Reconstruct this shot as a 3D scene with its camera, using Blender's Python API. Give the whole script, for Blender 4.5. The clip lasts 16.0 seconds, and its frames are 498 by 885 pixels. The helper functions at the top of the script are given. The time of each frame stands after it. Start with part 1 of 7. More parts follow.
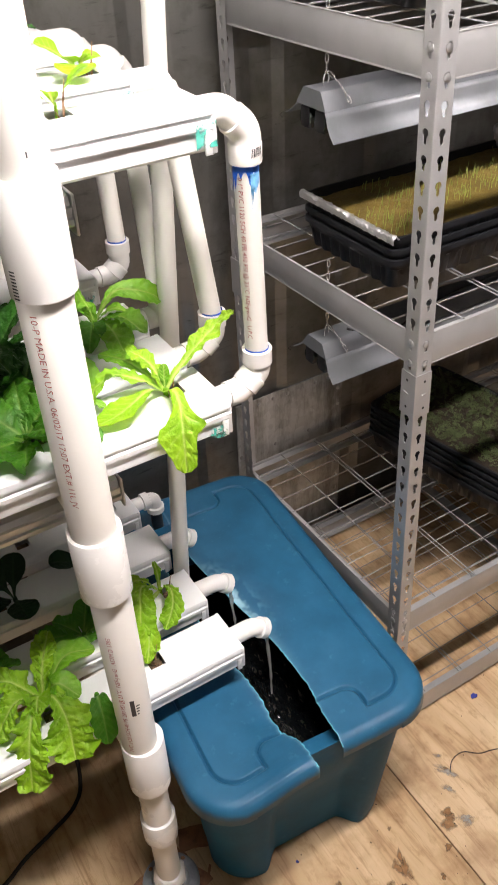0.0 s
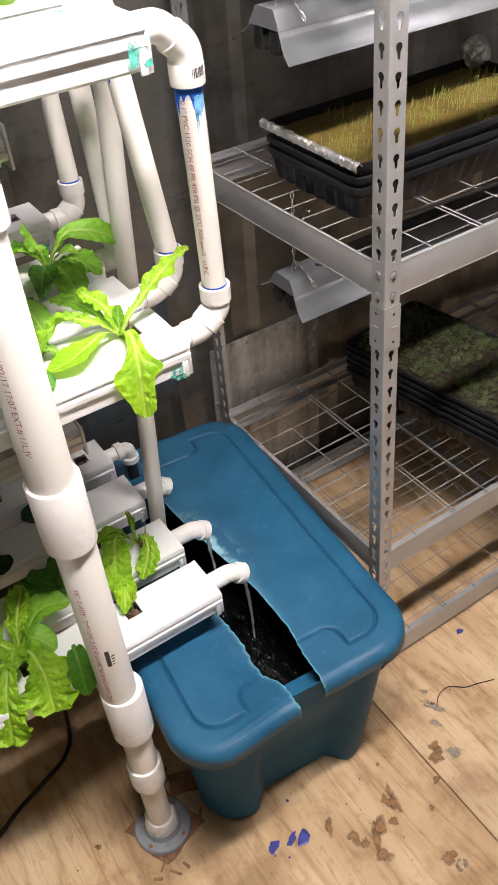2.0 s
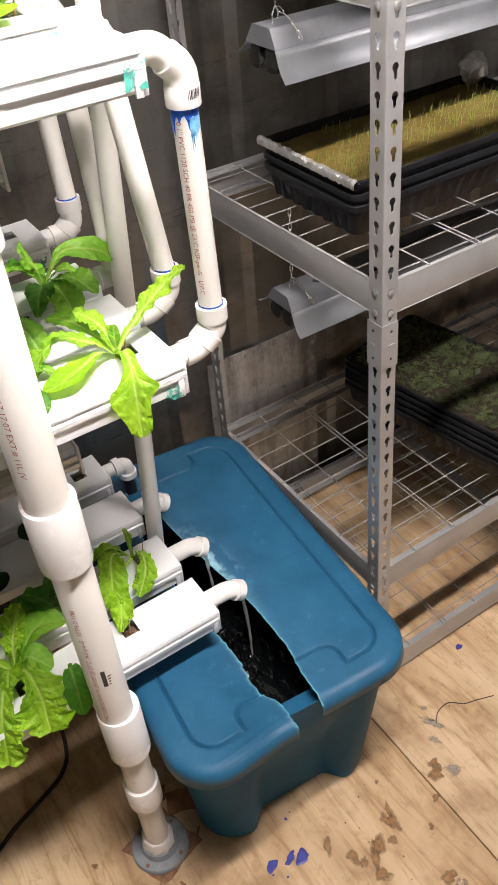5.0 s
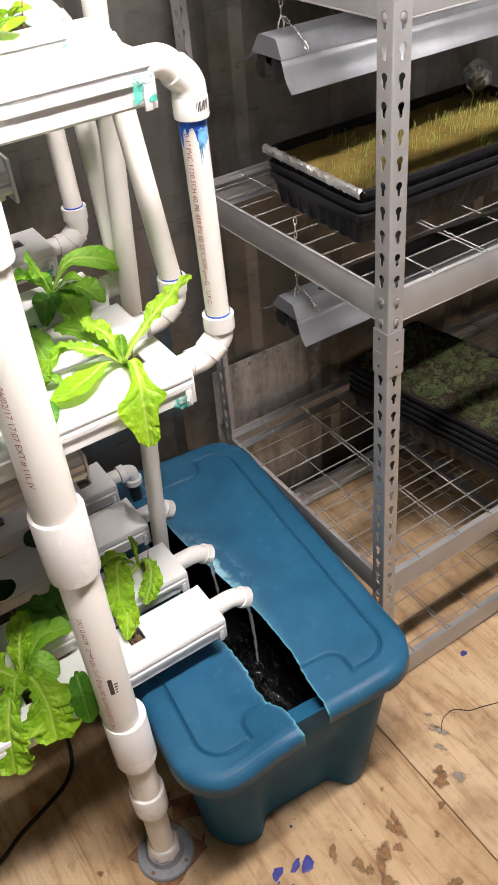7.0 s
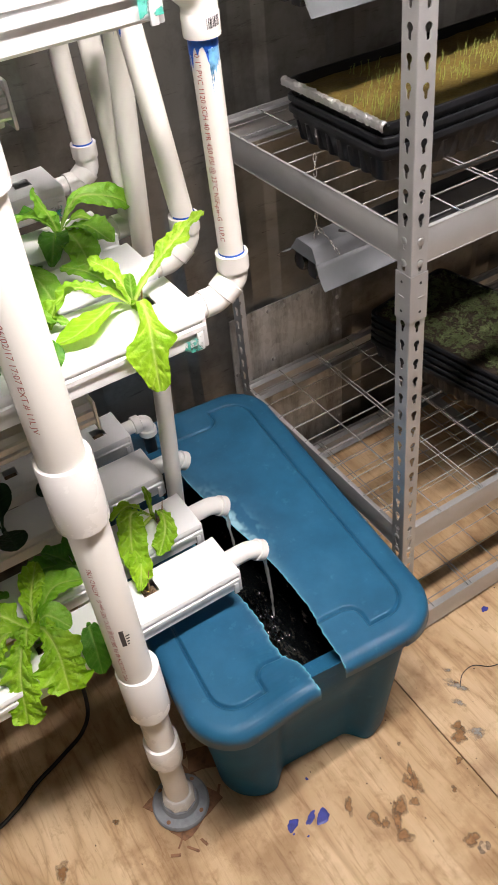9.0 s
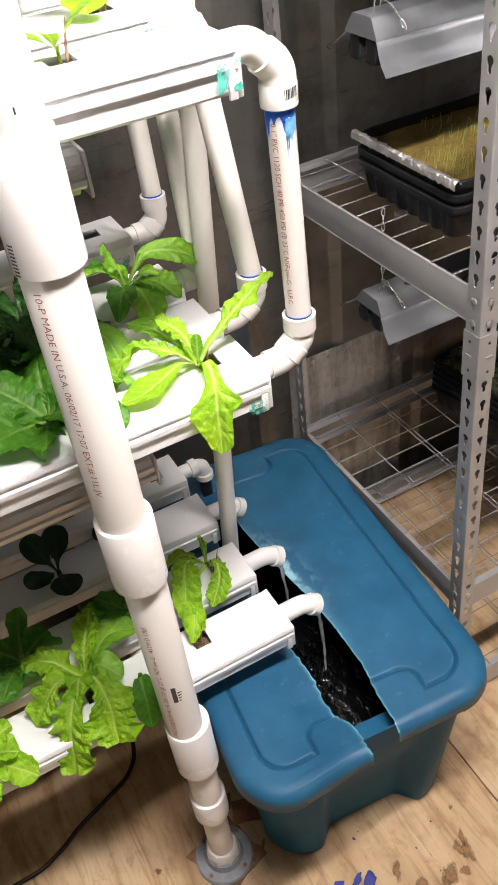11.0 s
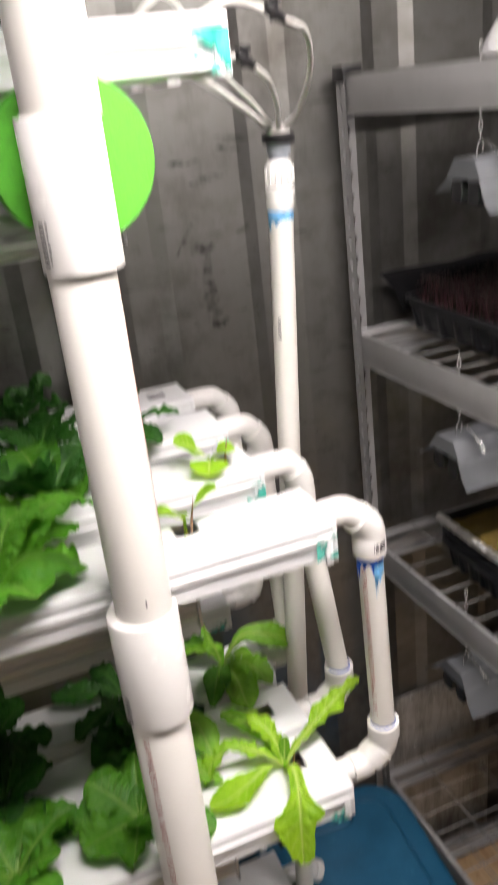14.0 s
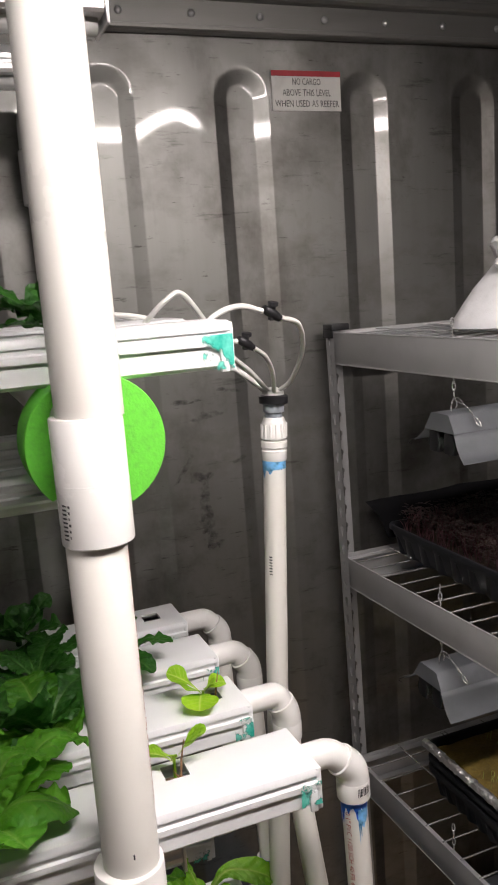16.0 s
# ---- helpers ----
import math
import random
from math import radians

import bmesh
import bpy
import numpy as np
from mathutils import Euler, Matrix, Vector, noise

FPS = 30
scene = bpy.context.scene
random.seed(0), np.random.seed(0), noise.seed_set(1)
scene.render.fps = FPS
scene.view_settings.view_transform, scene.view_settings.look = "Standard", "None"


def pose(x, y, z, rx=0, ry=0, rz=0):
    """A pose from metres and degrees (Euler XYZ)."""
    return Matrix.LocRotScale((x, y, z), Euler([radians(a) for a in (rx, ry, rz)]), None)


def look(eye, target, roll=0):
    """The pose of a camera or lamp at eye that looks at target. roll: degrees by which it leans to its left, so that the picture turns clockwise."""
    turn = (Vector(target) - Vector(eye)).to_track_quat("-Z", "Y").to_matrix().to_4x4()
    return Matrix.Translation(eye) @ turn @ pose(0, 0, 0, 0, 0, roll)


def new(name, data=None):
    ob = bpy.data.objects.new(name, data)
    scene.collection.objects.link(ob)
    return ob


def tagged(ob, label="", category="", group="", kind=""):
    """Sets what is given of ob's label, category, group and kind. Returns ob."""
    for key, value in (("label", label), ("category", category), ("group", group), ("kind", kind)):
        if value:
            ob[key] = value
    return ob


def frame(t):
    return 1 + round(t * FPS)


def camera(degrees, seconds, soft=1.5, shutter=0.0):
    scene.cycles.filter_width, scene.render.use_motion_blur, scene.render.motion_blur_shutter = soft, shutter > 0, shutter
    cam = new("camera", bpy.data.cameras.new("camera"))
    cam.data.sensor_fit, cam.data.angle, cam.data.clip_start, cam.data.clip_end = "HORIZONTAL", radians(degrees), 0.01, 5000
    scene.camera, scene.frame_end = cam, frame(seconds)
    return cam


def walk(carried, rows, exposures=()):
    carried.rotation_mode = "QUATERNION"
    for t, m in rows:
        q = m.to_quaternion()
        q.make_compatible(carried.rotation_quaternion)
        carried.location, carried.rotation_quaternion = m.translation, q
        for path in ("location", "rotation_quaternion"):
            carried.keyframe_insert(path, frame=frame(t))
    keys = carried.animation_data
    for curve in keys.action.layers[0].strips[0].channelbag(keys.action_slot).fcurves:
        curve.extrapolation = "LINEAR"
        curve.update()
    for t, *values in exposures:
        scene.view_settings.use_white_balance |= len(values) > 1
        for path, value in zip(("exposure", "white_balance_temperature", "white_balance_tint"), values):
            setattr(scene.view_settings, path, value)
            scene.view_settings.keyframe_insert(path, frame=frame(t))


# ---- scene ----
cam = camera(34.0, 16.0, soft=1.2, shutter=0.6)
PATH = [
    (0, (0.22, 0.027, 1.775), (1.016, 1.395, 0.552), -2.6),
    (0.5, (0.229, 0.031, 1.765), (1.015, 1.37, 0.503), -3.1),
    (1, (0.247, 0.033, 1.75), (1.015, 1.35, 0.455), -4.2),
    (1.5, (0.261, 0.029, 1.739), (1.017, 1.335, 0.426), -4.8),
    (2, (0.265, 0.021, 1.74), (1.029, 1.318, 0.422), -4.9),
    (2.5, (0.271, 0.024, 1.744), (1.042, 1.32, 0.43), -5.0),
    (3, (0.277, 0.025, 1.747), (1.045, 1.328, 0.439), -5.0),
    (3.5, (0.28, 0.024, 1.75), (1.043, 1.334, 0.444), -4.9),
    (4, (0.28, 0.028, 1.747), (1.044, 1.338, 0.443), -4.9),
    (6.5, (0.272, 0.032, 1.754), (1.054, 1.335, 0.454), -4.9),
    (7, (0.273, 0.036, 1.756), (1.045, 1.35, 0.461), -5.0),
    (7.5, (0.282, 0.036, 1.746), (1.039, 1.356, 0.448), -5.7),
    (8, (0.288, 0.033, 1.737), (1.022, 1.348, 0.421), -6.4),
    (8.5, (0.291, 0.037, 1.727), (1.002, 1.339, 0.385), -6.6),
    (9, (0.293, 0.053, 1.714), (0.977, 1.34, 0.345), -6.4),
    (9.5, (0.298, 0.06, 1.72), (0.953, 1.36, 0.349), -6.6),
    (10, (0.296, 0.081, 1.743), (0.941, 1.426, 0.411), -6.9),
    (10.2, (0.295, 0.09, 1.752), (0.936, 1.464, 0.447), -6.9),
    (12.5, (0.329, 0.11, 1.732), (0.851, 1.484, 0.376), -9.1),
    (13, (0.328, 0.134, 1.811), (0.853, 1.65, 0.616), -8.9),
    (13.5, (0.336, 0.129, 1.886), (0.872, 1.765, 0.867), -8.2),
    (14, (0.329, 0.118, 1.975), (0.931, 1.855, 1.188), -6.5),
    (14.5, (0.32, 0.088, 2.048), (0.97, 1.89, 1.471), -4.9),
    (15, (0.308, 0.076, 2.093), (0.979, 1.907, 1.65), -4.0),
    (15.5, (0.307, 0.062, 2.099), (0.993, 1.904, 1.726), -4.0),
    (16, (0.315, 0.064, 2.08), (1.017, 1.899, 1.704), -4.2),
]
walk(cam, [(t, look(eye, target, roll)) for t, eye, target, roll in PATH],
     exposures=((0, 0.0), (10.2, 0.0), (12.5, -0.2), (13, -0.4), (13.5, -0.62), (14, -0.82), (14.5, -1.1), (15.5, -1.52), (16, -1.52)))

# ---------------------------------------------------------------- light and world
world = bpy.data.worlds.new("world")
scene.world = world
world.use_nodes = True
world.node_tree.nodes["Background"].inputs[0].default_value = (0.9, 0.95, 1.0, 1)
world.node_tree.nodes["Background"].inputs[1].default_value = 0.003

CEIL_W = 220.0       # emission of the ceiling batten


# ---------------------------------------------------------------- small helpers
def V(*a):
    return Vector(a)


def part(name, bm, material, parent=None, label="", smooth=True):
    """Links a bmesh, given in world metres, as one mesh object under a thing or a part."""
    me = bpy.data.meshes.new(name)
    bm.normal_update()
    bm.to_mesh(me)
    bm.free()
    return put_mesh(name, me, material, parent, label, smooth)


def put_mesh(name, me, material, parent=None, label="", smooth=True):
    if smooth:
        me.polygons.foreach_set("use_smooth", [True] * len(me.polygons))
        me.set_sharp_from_angle(angle=radians(38))
    if material:
        me.materials.append(material)
    ob = new(name, me)
    if parent:
        adopt(ob, parent)
    if label:
        tagged(ob, label)
    return ob


def adopt(ob, parent):
    ob.parent = parent
    ob.matrix_parent_inverse = world_of(parent).inverted()


def world_of(ob):
    m = ob.matrix_basis.copy()
    if ob.parent:
        m = world_of(ob.parent) @ ob.matrix_parent_inverse @ m
    return m


def thing(name, at, label, category, group="", kind=""):
    """A thing of several parts: an Empty at its base."""
    e = new(name)
    e.empty_display_size = 0.05
    e.matrix_basis = Matrix.Translation(at)
    return tagged(e, label, category, group, kind)


def add_box(bm, x0, x1, y0, y1, z0, z1, bevel=0.0):
    vs = [bm.verts.new((x, y, z)) for z in (z0, z1) for y in (y0, y1) for x in (x0, x1)]
    fs = [bm.faces.new([vs[i] for i in q]) for q in
          ((0, 2, 3, 1), (4, 5, 7, 6), (0, 1, 5, 4), (2, 6, 7, 3), (0, 4, 6, 2), (1, 3, 7, 5))]
    if bevel:
        es = list({e for f in fs for e in f.edges})
        bmesh.ops.bevel(bm, geom=es, offset=bevel, segments=2, affect="EDGES", profile=0.5)
    return vs


def boxed(x0, x1, y0, y1, z0, z1, bevel=0.0):
    bm = bmesh.new()
    add_box(bm, x0, x1, y0, y1, z0, z1, bevel)
    return bm


def sweep(bm, pts, radii, seg=16, caps=True):
    """A round tube along points; radii one number or one per point."""
    pts = [Vector(p) for p in pts]
    n = len(pts)
    if not hasattr(radii, "__len__"):
        radii = [radii] * n
    rings, side, last = [], None, None
    for i, p in enumerate(pts):
        a, b = pts[max(i - 1, 0)], pts[min(i + 1, n - 1)]
        d = b - a
        j = i
        while d.length < 1e-6 and j < n - 1:
            j += 1
            d = pts[j] - a
        if d.length < 1e-6 or (last is not None and d.dot(last) < 0):
            d = last.copy() if d.length < 1e-6 else -d
        d.normalize()
        last = d.copy()
        if side is None:
            side = d.orthogonal().normalized()
        side = (side - d * side.dot(d)).normalized()
        up = d.cross(side)
        rings.append([bm.verts.new(p + (side * math.cos(2 * math.pi * k / seg) + up * math.sin(2 * math.pi * k / seg)) * radii[i])
                      for k in range(seg)])
    for r, q in zip(rings, rings[1:]):
        for k in range(seg):
            bm.faces.new((r[k], r[(k + 1) % seg], q[(k + 1) % seg], q[k]))
    if caps:
        bm.faces.new(list(reversed(rings[0])))
        bm.faces.new(rings[-1])
    return bm


def lathe(bm, at, profile, seg=32, axis=(0, 0, 1)):
    """Turns (radius, height) pairs round an axis through at."""
    d = Vector(axis).normalized()
    return sweep(bm, [Vector(at) + d * h for r, h in profile], [max(r, 1e-4) for r, h in profile], seg, True)


def fillet(points, r, steps=7):
    """Rounds the corners of a polyline."""
    points = [Vector(p) for p in points]
    out = [points[0]]
    for a, b, c in zip(points, points[1:], points[2:]):
        u, v = (a - b), (c - b)
        k = min(r, u.length * 0.49, v.length * 0.49)
        p, q = b + u.normalized() * k, b + v.normalized() * k
        for i in range(steps + 1):
            s = i / steps
            out.append(p * (1 - s) ** 2 + b * 2 * s * (1 - s) + q * s * s)
    out.append(points[-1])
    return out


def smooth_path(points, steps=8):
    """Catmull-Rom through the points."""
    p = [Vector(a) for a in points]
    p = [2 * p[0] - p[1]] + p + [2 * p[-1] - p[-2]]
    out = []
    for a, b, c, d in zip(p, p[1:], p[2:], p[3:]):
        for i in range(steps):
            s = i / steps
            out.append(0.5 * ((2 * b) + (c - a) * s + (2 * a - 5 * b + 4 * c - d) * s * s + (3 * b - a - 3 * c + d) * s ** 3))
    out.append(p[-2])
    return out


def ss(a, b, x):
    s = min(1.0, max(0.0, (x - a) / (b - a)))
    return s * s * (3 - 2 * s)


# ---------------------------------------------------------------- materials
def material(name):
    m = bpy.data.materials.new(name)
    m.use_nodes = True
    n = m.node_tree.nodes
    return m, n, m.node_tree.links, n["Principled BSDF"]


def tex_noise(n, l, scale, detail=4.0, rough=0.55, stretch=(1, 1, 1), obj=True):
    co = n.new("ShaderNodeTexCoord")
    mp = n.new("ShaderNodeMapping")
    mp.inputs["Scale"].default_value = stretch
    l.new(co.outputs["Object"], mp.inputs["Vector"])
    t = n.new("ShaderNodeTexNoise")
    t.inputs["Scale"].default_value = scale
    t.inputs["Detail"].default_value = detail
    t.inputs["Roughness"].default_value = rough
    l.new(mp.outputs["Vector"], t.inputs["Vector"])
    return t


def ramp(n, l, src, stops):
    r = n.new("ShaderNodeValToRGB")
    e = r.color_ramp.elements
    while len(e) < len(stops):
        e.new(0.5)
    for s, (p, c) in zip(e, stops):
        s.position, s.color = p, (*c, 1) if len(c) == 3 else c
    l.new(src, r.inputs[0])
    return r


def mixc(n, l, fac, a, b, mode="MIX"):
    m = n.new("ShaderNodeMix")
    m.data_type, m.blend_type = "RGBA", mode
    for sock, val in ((m.inputs[0], fac), (m.inputs[6], a), (m.inputs[7], b)):
        if hasattr(val, "links") or hasattr(val, "is_linked"):
            l.new(val, sock)
        elif isinstance(val, (int, float)):
            sock.default_value = val
        else:
            sock.default_value = (*val, 1)
    return m.outputs[2]


def bump(n, l, b, src, strength, dist=0.002):
    k = n.new("ShaderNodeBump")
    k.inputs["Strength"].default_value = strength
    k.inputs["Distance"].default_value = dist
    l.new(src, k.inputs["Height"])
    if b.inputs["Normal"].is_linked:
        l.new(b.inputs["Normal"].links[0].from_socket, k.inputs["Normal"])
    l.new(k.outputs[0], b.inputs["Normal"])


def simple(name, col, rough=0.5, metal=0.0, var=0.08, scale=30.0, grain=0.1, gdist=0.0006, spec=0.5, stretch=(1, 1, 1), fine=400.0):
    """A surface with broad stains and fine grain."""
    m, n, l, b = material(name)
    t = tex_noise(n, l, scale, 5, 0.6, stretch)
    dark = tuple(c * (1 - var * 1.6) for c in col)
    lite = tuple(min(1, c * (1 + var)) for c in col)
    r = ramp(n, l, t.outputs["Fac"], [(0.3, dark), (0.5, col), (0.72, lite)])
    l.new(r.outputs[0], b.inputs["Base Color"])
    b.inputs["Metallic"].default_value = metal
    f = tex_noise(n, l, fine, 3, 0.5, stretch)
    rr = ramp(n, l, t.outputs["Fac"], [(0.3, (rough * (1 - 1.9 * min(var, 0.08)),) * 3), (0.7, (min(1, rough * (1 + 2.4 * min(var, 0.08))),) * 3)])
    l.new(rr.outputs[0], b.inputs["Roughness"])
    b.inputs["Specular IOR Level"].default_value = spec
    if grain:
        bump(n, l, b, f.outputs["Fac"], grain, gdist)
    return m


def glow(name, col, strength):
    m, n, l, b = material(name)
    b.inputs["Base Color"].default_value = (0.9, 0.9, 0.9, 1)
    b.inputs["Emission Color"].default_value = (*col, 1)
    b.inputs["Emission Strength"].default_value = strength
    return m


M_PIPE = simple("cream pvc pipe", (0.80, 0.78, 0.735), 0.28, 0, 0.015, 6, 0.02, 0.0003)
M_FIT = simple("white pvc fitting", (0.82, 0.81, 0.79), 0.27, 0, 0.015, 9, 0.02, 0.0003)
M_CHAN = simple("white channel plastic", (0.82, 0.83, 0.845), 0.34, 0, 0.02, 9, 0.02, 0.0003)
M_BLUE = simple("blue primer", (0.012, 0.10, 0.55), 0.3, 0, 0.4, 90, 0.1)
M_BLUE_PALE = simple("pale blue primer", (0.16, 0.42, 0.72), 0.3, 0, 0.4, 90, 0.1)
M_RED = simple("red print", (0.42, 0.11, 0.105), 0.5, 0, 0.2, 200, 0)
M_BLACKPRINT = simple("black print", (0.05, 0.05, 0.055), 0.5, 0, 0.2, 200, 0)
M_GREYPVC = simple("grey pvc", (0.30, 0.33, 0.37), 0.45, 0, 0.15, 40, 0.15)
M_BLACKPL = simple("black plastic", (0.016, 0.016, 0.018), 0.42, 0, 0.25, 40, 0.15)
M_TRAY = simple("black tray plastic", (0.011, 0.012, 0.015), 0.42, 0, 0.3, 25, 0.15, spec=0.35)
M_COVER = simple("matt black cover", (0.005, 0.005, 0.006), 0.75, 0, 0.3, 25, 0.15, spec=0.12)
M_RUBBER = simple("black cable rubber", (0.012, 0.012, 0.012), 0.45)
M_GALV = simple("galvanised wire", (0.82, 0.83, 0.84), 0.24, 0.72, 0.03, 30, 0)
M_STUD = simple("dull zinc stud", (0.50, 0.505, 0.51), 0.35, 0.7, 0.1, 90, 0.05)
M_CHROME = simple("zinc plated steel", (0.90, 0.90, 0.90), 0.26, 0.75, 0.1, 90, 0.05)
M_LAMPALU = simple("dull lamp extrusion", (0.60, 0.60, 0.605), 0.34, 0.8, 0.08, 10, 0.08, 0.0004, stretch=(0.05, 1, 1))
M_RAIL = simple("weathered aluminium rail", (0.26, 0.255, 0.245), 0.42, 0.75, 0.16, 12, 0.1, 0.0005, stretch=(0.12, 1, 1))
M_LAMPCOAT = simple("grey reflector enamel", (0.20, 0.212, 0.232), 0.48, 0.3, 0.12, 14, 0.08, 0.0005)
M_SHELF = simple("silver grey powder coat", (0.46, 0.462, 0.468), 0.36, 0.45, 0.06, 12, 0.35, 0.0004, fine=900)
M_FOAM = simple("green foam", (0.13, 0.57, 0.045), 0.72, 0, 0.10, 130, 0.42, 0.0016, fine=420)
M_SACK = simple("white woven sack", (0.62, 0.62, 0.63), 0.8, 0, 0.08, 25, 0.8, 0.0015, fine=500)
M_HOSE = simple("grey white hose", (0.70, 0.70, 0.67), 0.4)
M_LAMPTUBE = simple("frosted lamp tube", (0.55, 0.55, 0.54), 0.35)
M_TUBE = simple("dark lamp tube", (0.05, 0.06, 0.055), 0.25)
M_SOIL = simple("rooting sponge", (0.16, 0.10, 0.06), 0.95, 0, 0.5, 220, 1.0, 0.004)
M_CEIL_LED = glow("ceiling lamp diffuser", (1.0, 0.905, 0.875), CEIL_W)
M_SIGN = simple("white sign vinyl", (0.62, 0.61, 0.58), 0.5, 0, 0.12, 20, 0.1)
M_SIGNRED = simple("red sign vinyl", (0.36, 0.03, 0.04), 0.5, 0, 0.15, 40, 0.1)
M_INK = simple("dark sign ink", (0.03, 0.03, 0.03), 0.6, 0, 0.3, 120, 0)
M_PAINTSPOT = simple("blue paint drop", (0.030, 0.040, 0.27), 0.4, 0, 0.2, 80, 0.2)
M_STALK = simple("dry stalk", (0.34, 0.20, 0.11), 0.75, 0, 0.35, 120, 0.3)
M_CHIP = simple("splintered ply", (0.30, 0.155, 0.085), 0.8, 0, 0.3, 60, 0.6)
# unseen front wall: paler than the rest, to bounce fill onto the tote
M_BOUNCE_LINING = simple("paler bounce wall lining", (0.16, 0.158, 0.152), 0.5, 0.0, 0.1, 4, 0.1)
# end walls and ceiling: darkened so that less stray light bounces back
M_LINING = simple("darkened wall lining", (0.09, 0.088, 0.084), 0.5, 0.3, 0.1, 4, 0.1)


def m_steel():
    m, n, l, b = material("stained stainless lining")
    big = tex_noise(n, l, 1.6, 4, 0.5)
    blot_ = tex_noise(n, l, 7.0, 5, 0.6, (1, 1, 1.6))
    scr = tex_noise(n, l, 9.0, 6, 0.72, (1.0, 1, 7))
    nick = tex_noise(n, l, 26.0, 5, 0.7, (0.8, 1, 5))
    vert = tex_noise(n, l, 9.0, 5, 0.6, (4, 1, 0.25))
    c1 = ramp(n, l, big.outputs["Fac"], [(0.3, (0.195, 0.194, 0.184)), (0.5, (0.255, 0.253, 0.241)), (0.7, (0.325, 0.322, 0.308))])
    c2 = ramp(n, l, blot_.outputs["Fac"], [(0.32, (0.70, 0.68, 0.65)), (0.52, (1, 1, 1))])
    c3 = ramp(n, l, scr.outputs["Fac"], [(0.30, (0.30, 0.29, 0.28)), (0.40, (1, 1, 1))])
    c4 = ramp(n, l, nick.outputs["Fac"], [(0.29, (0.34, 0.33, 0.31)), (0.35, (1, 1, 1))])
    c5 = ramp(n, l, vert.outputs["Fac"], [(0.38, (0.80, 0.79, 0.77)), (0.58, (1, 1, 1))])
    col = mixc(n, l, 0.8, c1.outputs[0], c2.outputs[0], "MULTIPLY")
    col = mixc(n, l, 0.55, col, c3.outputs[0], "MULTIPLY")
    col = mixc(n, l, 0.85, col, c4.outputs[0], "MULTIPLY")
    col = mixc(n, l, 0.22, col, c5.outputs[0], "MULTIPLY")
    smudge = tex_noise(n, l, 3.3, 6, 0.68, (1.2, 1, 0.8))
    c6 = ramp(n, l, smudge.outputs["Fac"], [(0.36, (0.52, 0.50, 0.47)), (0.50, (1, 1, 1))])
    col = mixc(n, l, 0.75, col, c6.outputs[0], "MULTIPLY")
    l.new(col, b.inputs["Base Color"])
    b.inputs["Metallic"].default_value = 0.92
    b.inputs["Coat Weight"].default_value = 0.8
    b.inputs["Coat Roughness"].default_value = 0.06
    rr = ramp(n, l, blot_.outputs["Fac"], [(0.3, (0.54,) * 3), (0.65, (0.44,) * 3)])
    l.new(rr.outputs[0], b.inputs["Roughness"])
    fine = tex_noise(n, l, 60, 4, 0.6, (1, 1, 0.4))
    wave = tex_noise(n, l, 4.0, 2, 0.4, (1, 1, 0.8))
    bump(n, l, b, fine.outputs["Fac"], 0.05, 0.0006)
    bump(n, l, b, wave.outputs["Fac"], 0.22, 0.01)
    return m


def m_film(name, dark, lite, scale, cover, fade=False, rough=0.5):
    """A thin film with a broken outline: tape, paint smears, soaked stains."""
    m, n, l, b = material(name)
    t = tex_noise(n, l, scale, 4, 0.6)
    r = ramp(n, l, t.outputs["Fac"], [(0.35, dark), (0.65, lite)])
    l.new(r.outputs[0], b.inputs["Base Color"])
    b.inputs["Roughness"].default_value = rough
    q = tex_noise(n, l, scale * 0.55, 5, 0.6)
    src = q.outputs["Fac"]
    if fade:
        at = n.new("ShaderNodeAttribute")
        at.attribute_name = "fade"
        ad = n.new("ShaderNodeMath")
        ad.operation = "ADD"
        l.new(src, ad.inputs[0]), l.new(at.outputs["Fac"], ad.inputs[1])
        src = ad.outputs[0]
    k = ramp(n, l, src, [(cover, (0, 0, 0)), (cover + 0.10, (1, 1, 1))] if not fade else [(cover, (0, 0, 0)), (min(1.0, cover + 0.40), (0.80,) * 3)])
    l.new(k.outputs[0], b.inputs["Alpha"])
    return m


M_TAPE = m_film("green sealing tape", (0.01, 0.38, 0.29), (0.16, 0.62, 0.52), 75, 0.47, rough=0.35)
M_STAIN = m_film("brown soaked stain", (0.21, 0.100, 0.032), (0.36, 0.195, 0.078), 90, 0.50, True, 0.6)
M_SCUFF = m_film("dark grease scuff", (0.03, 0.028, 0.026), (0.09, 0.085, 0.078), 120, 0.62, True, 0.6)
M_STAIN2 = m_film("faint grey smear", (0.30, 0.30, 0.29), (0.42, 0.37, 0.30), 90, 0.68, True, 0.7)


def m_galvpanel():
    m, n, l, b = material("galvanised kick plate")
    v = n.new("ShaderNodeTexVoronoi")
    v.inputs["Scale"].default_value = 60
    co = n.new("ShaderNodeTexCoord")
    l.new(co.outputs["Object"], v.inputs["Vector"])
    st = tex_noise(n, l, 9, 6, 0.7, (1.6, 1, 0.35))
    a = ramp(n, l, v.outputs["Color"], [(0.0, (0.50, 0.50, 0.49)), (1.0, (0.66, 0.66, 0.65))])
    s = ramp(n, l, st.outputs["Fac"], [(0.36, (0.30, 0.275, 0.24)), (0.6, (1, 1, 1))])
    l.new(mixc(n, l, 0.9, a.outputs[0], s.outputs[0], "MULTIPLY"), b.inputs["Base Color"])
    b.inputs["Metallic"].default_value = 0.6
    b.inputs["Roughness"].default_value = 0.5
    bump(n, l, b, st.outputs["Fac"], 0.3, 0.002)
    return m


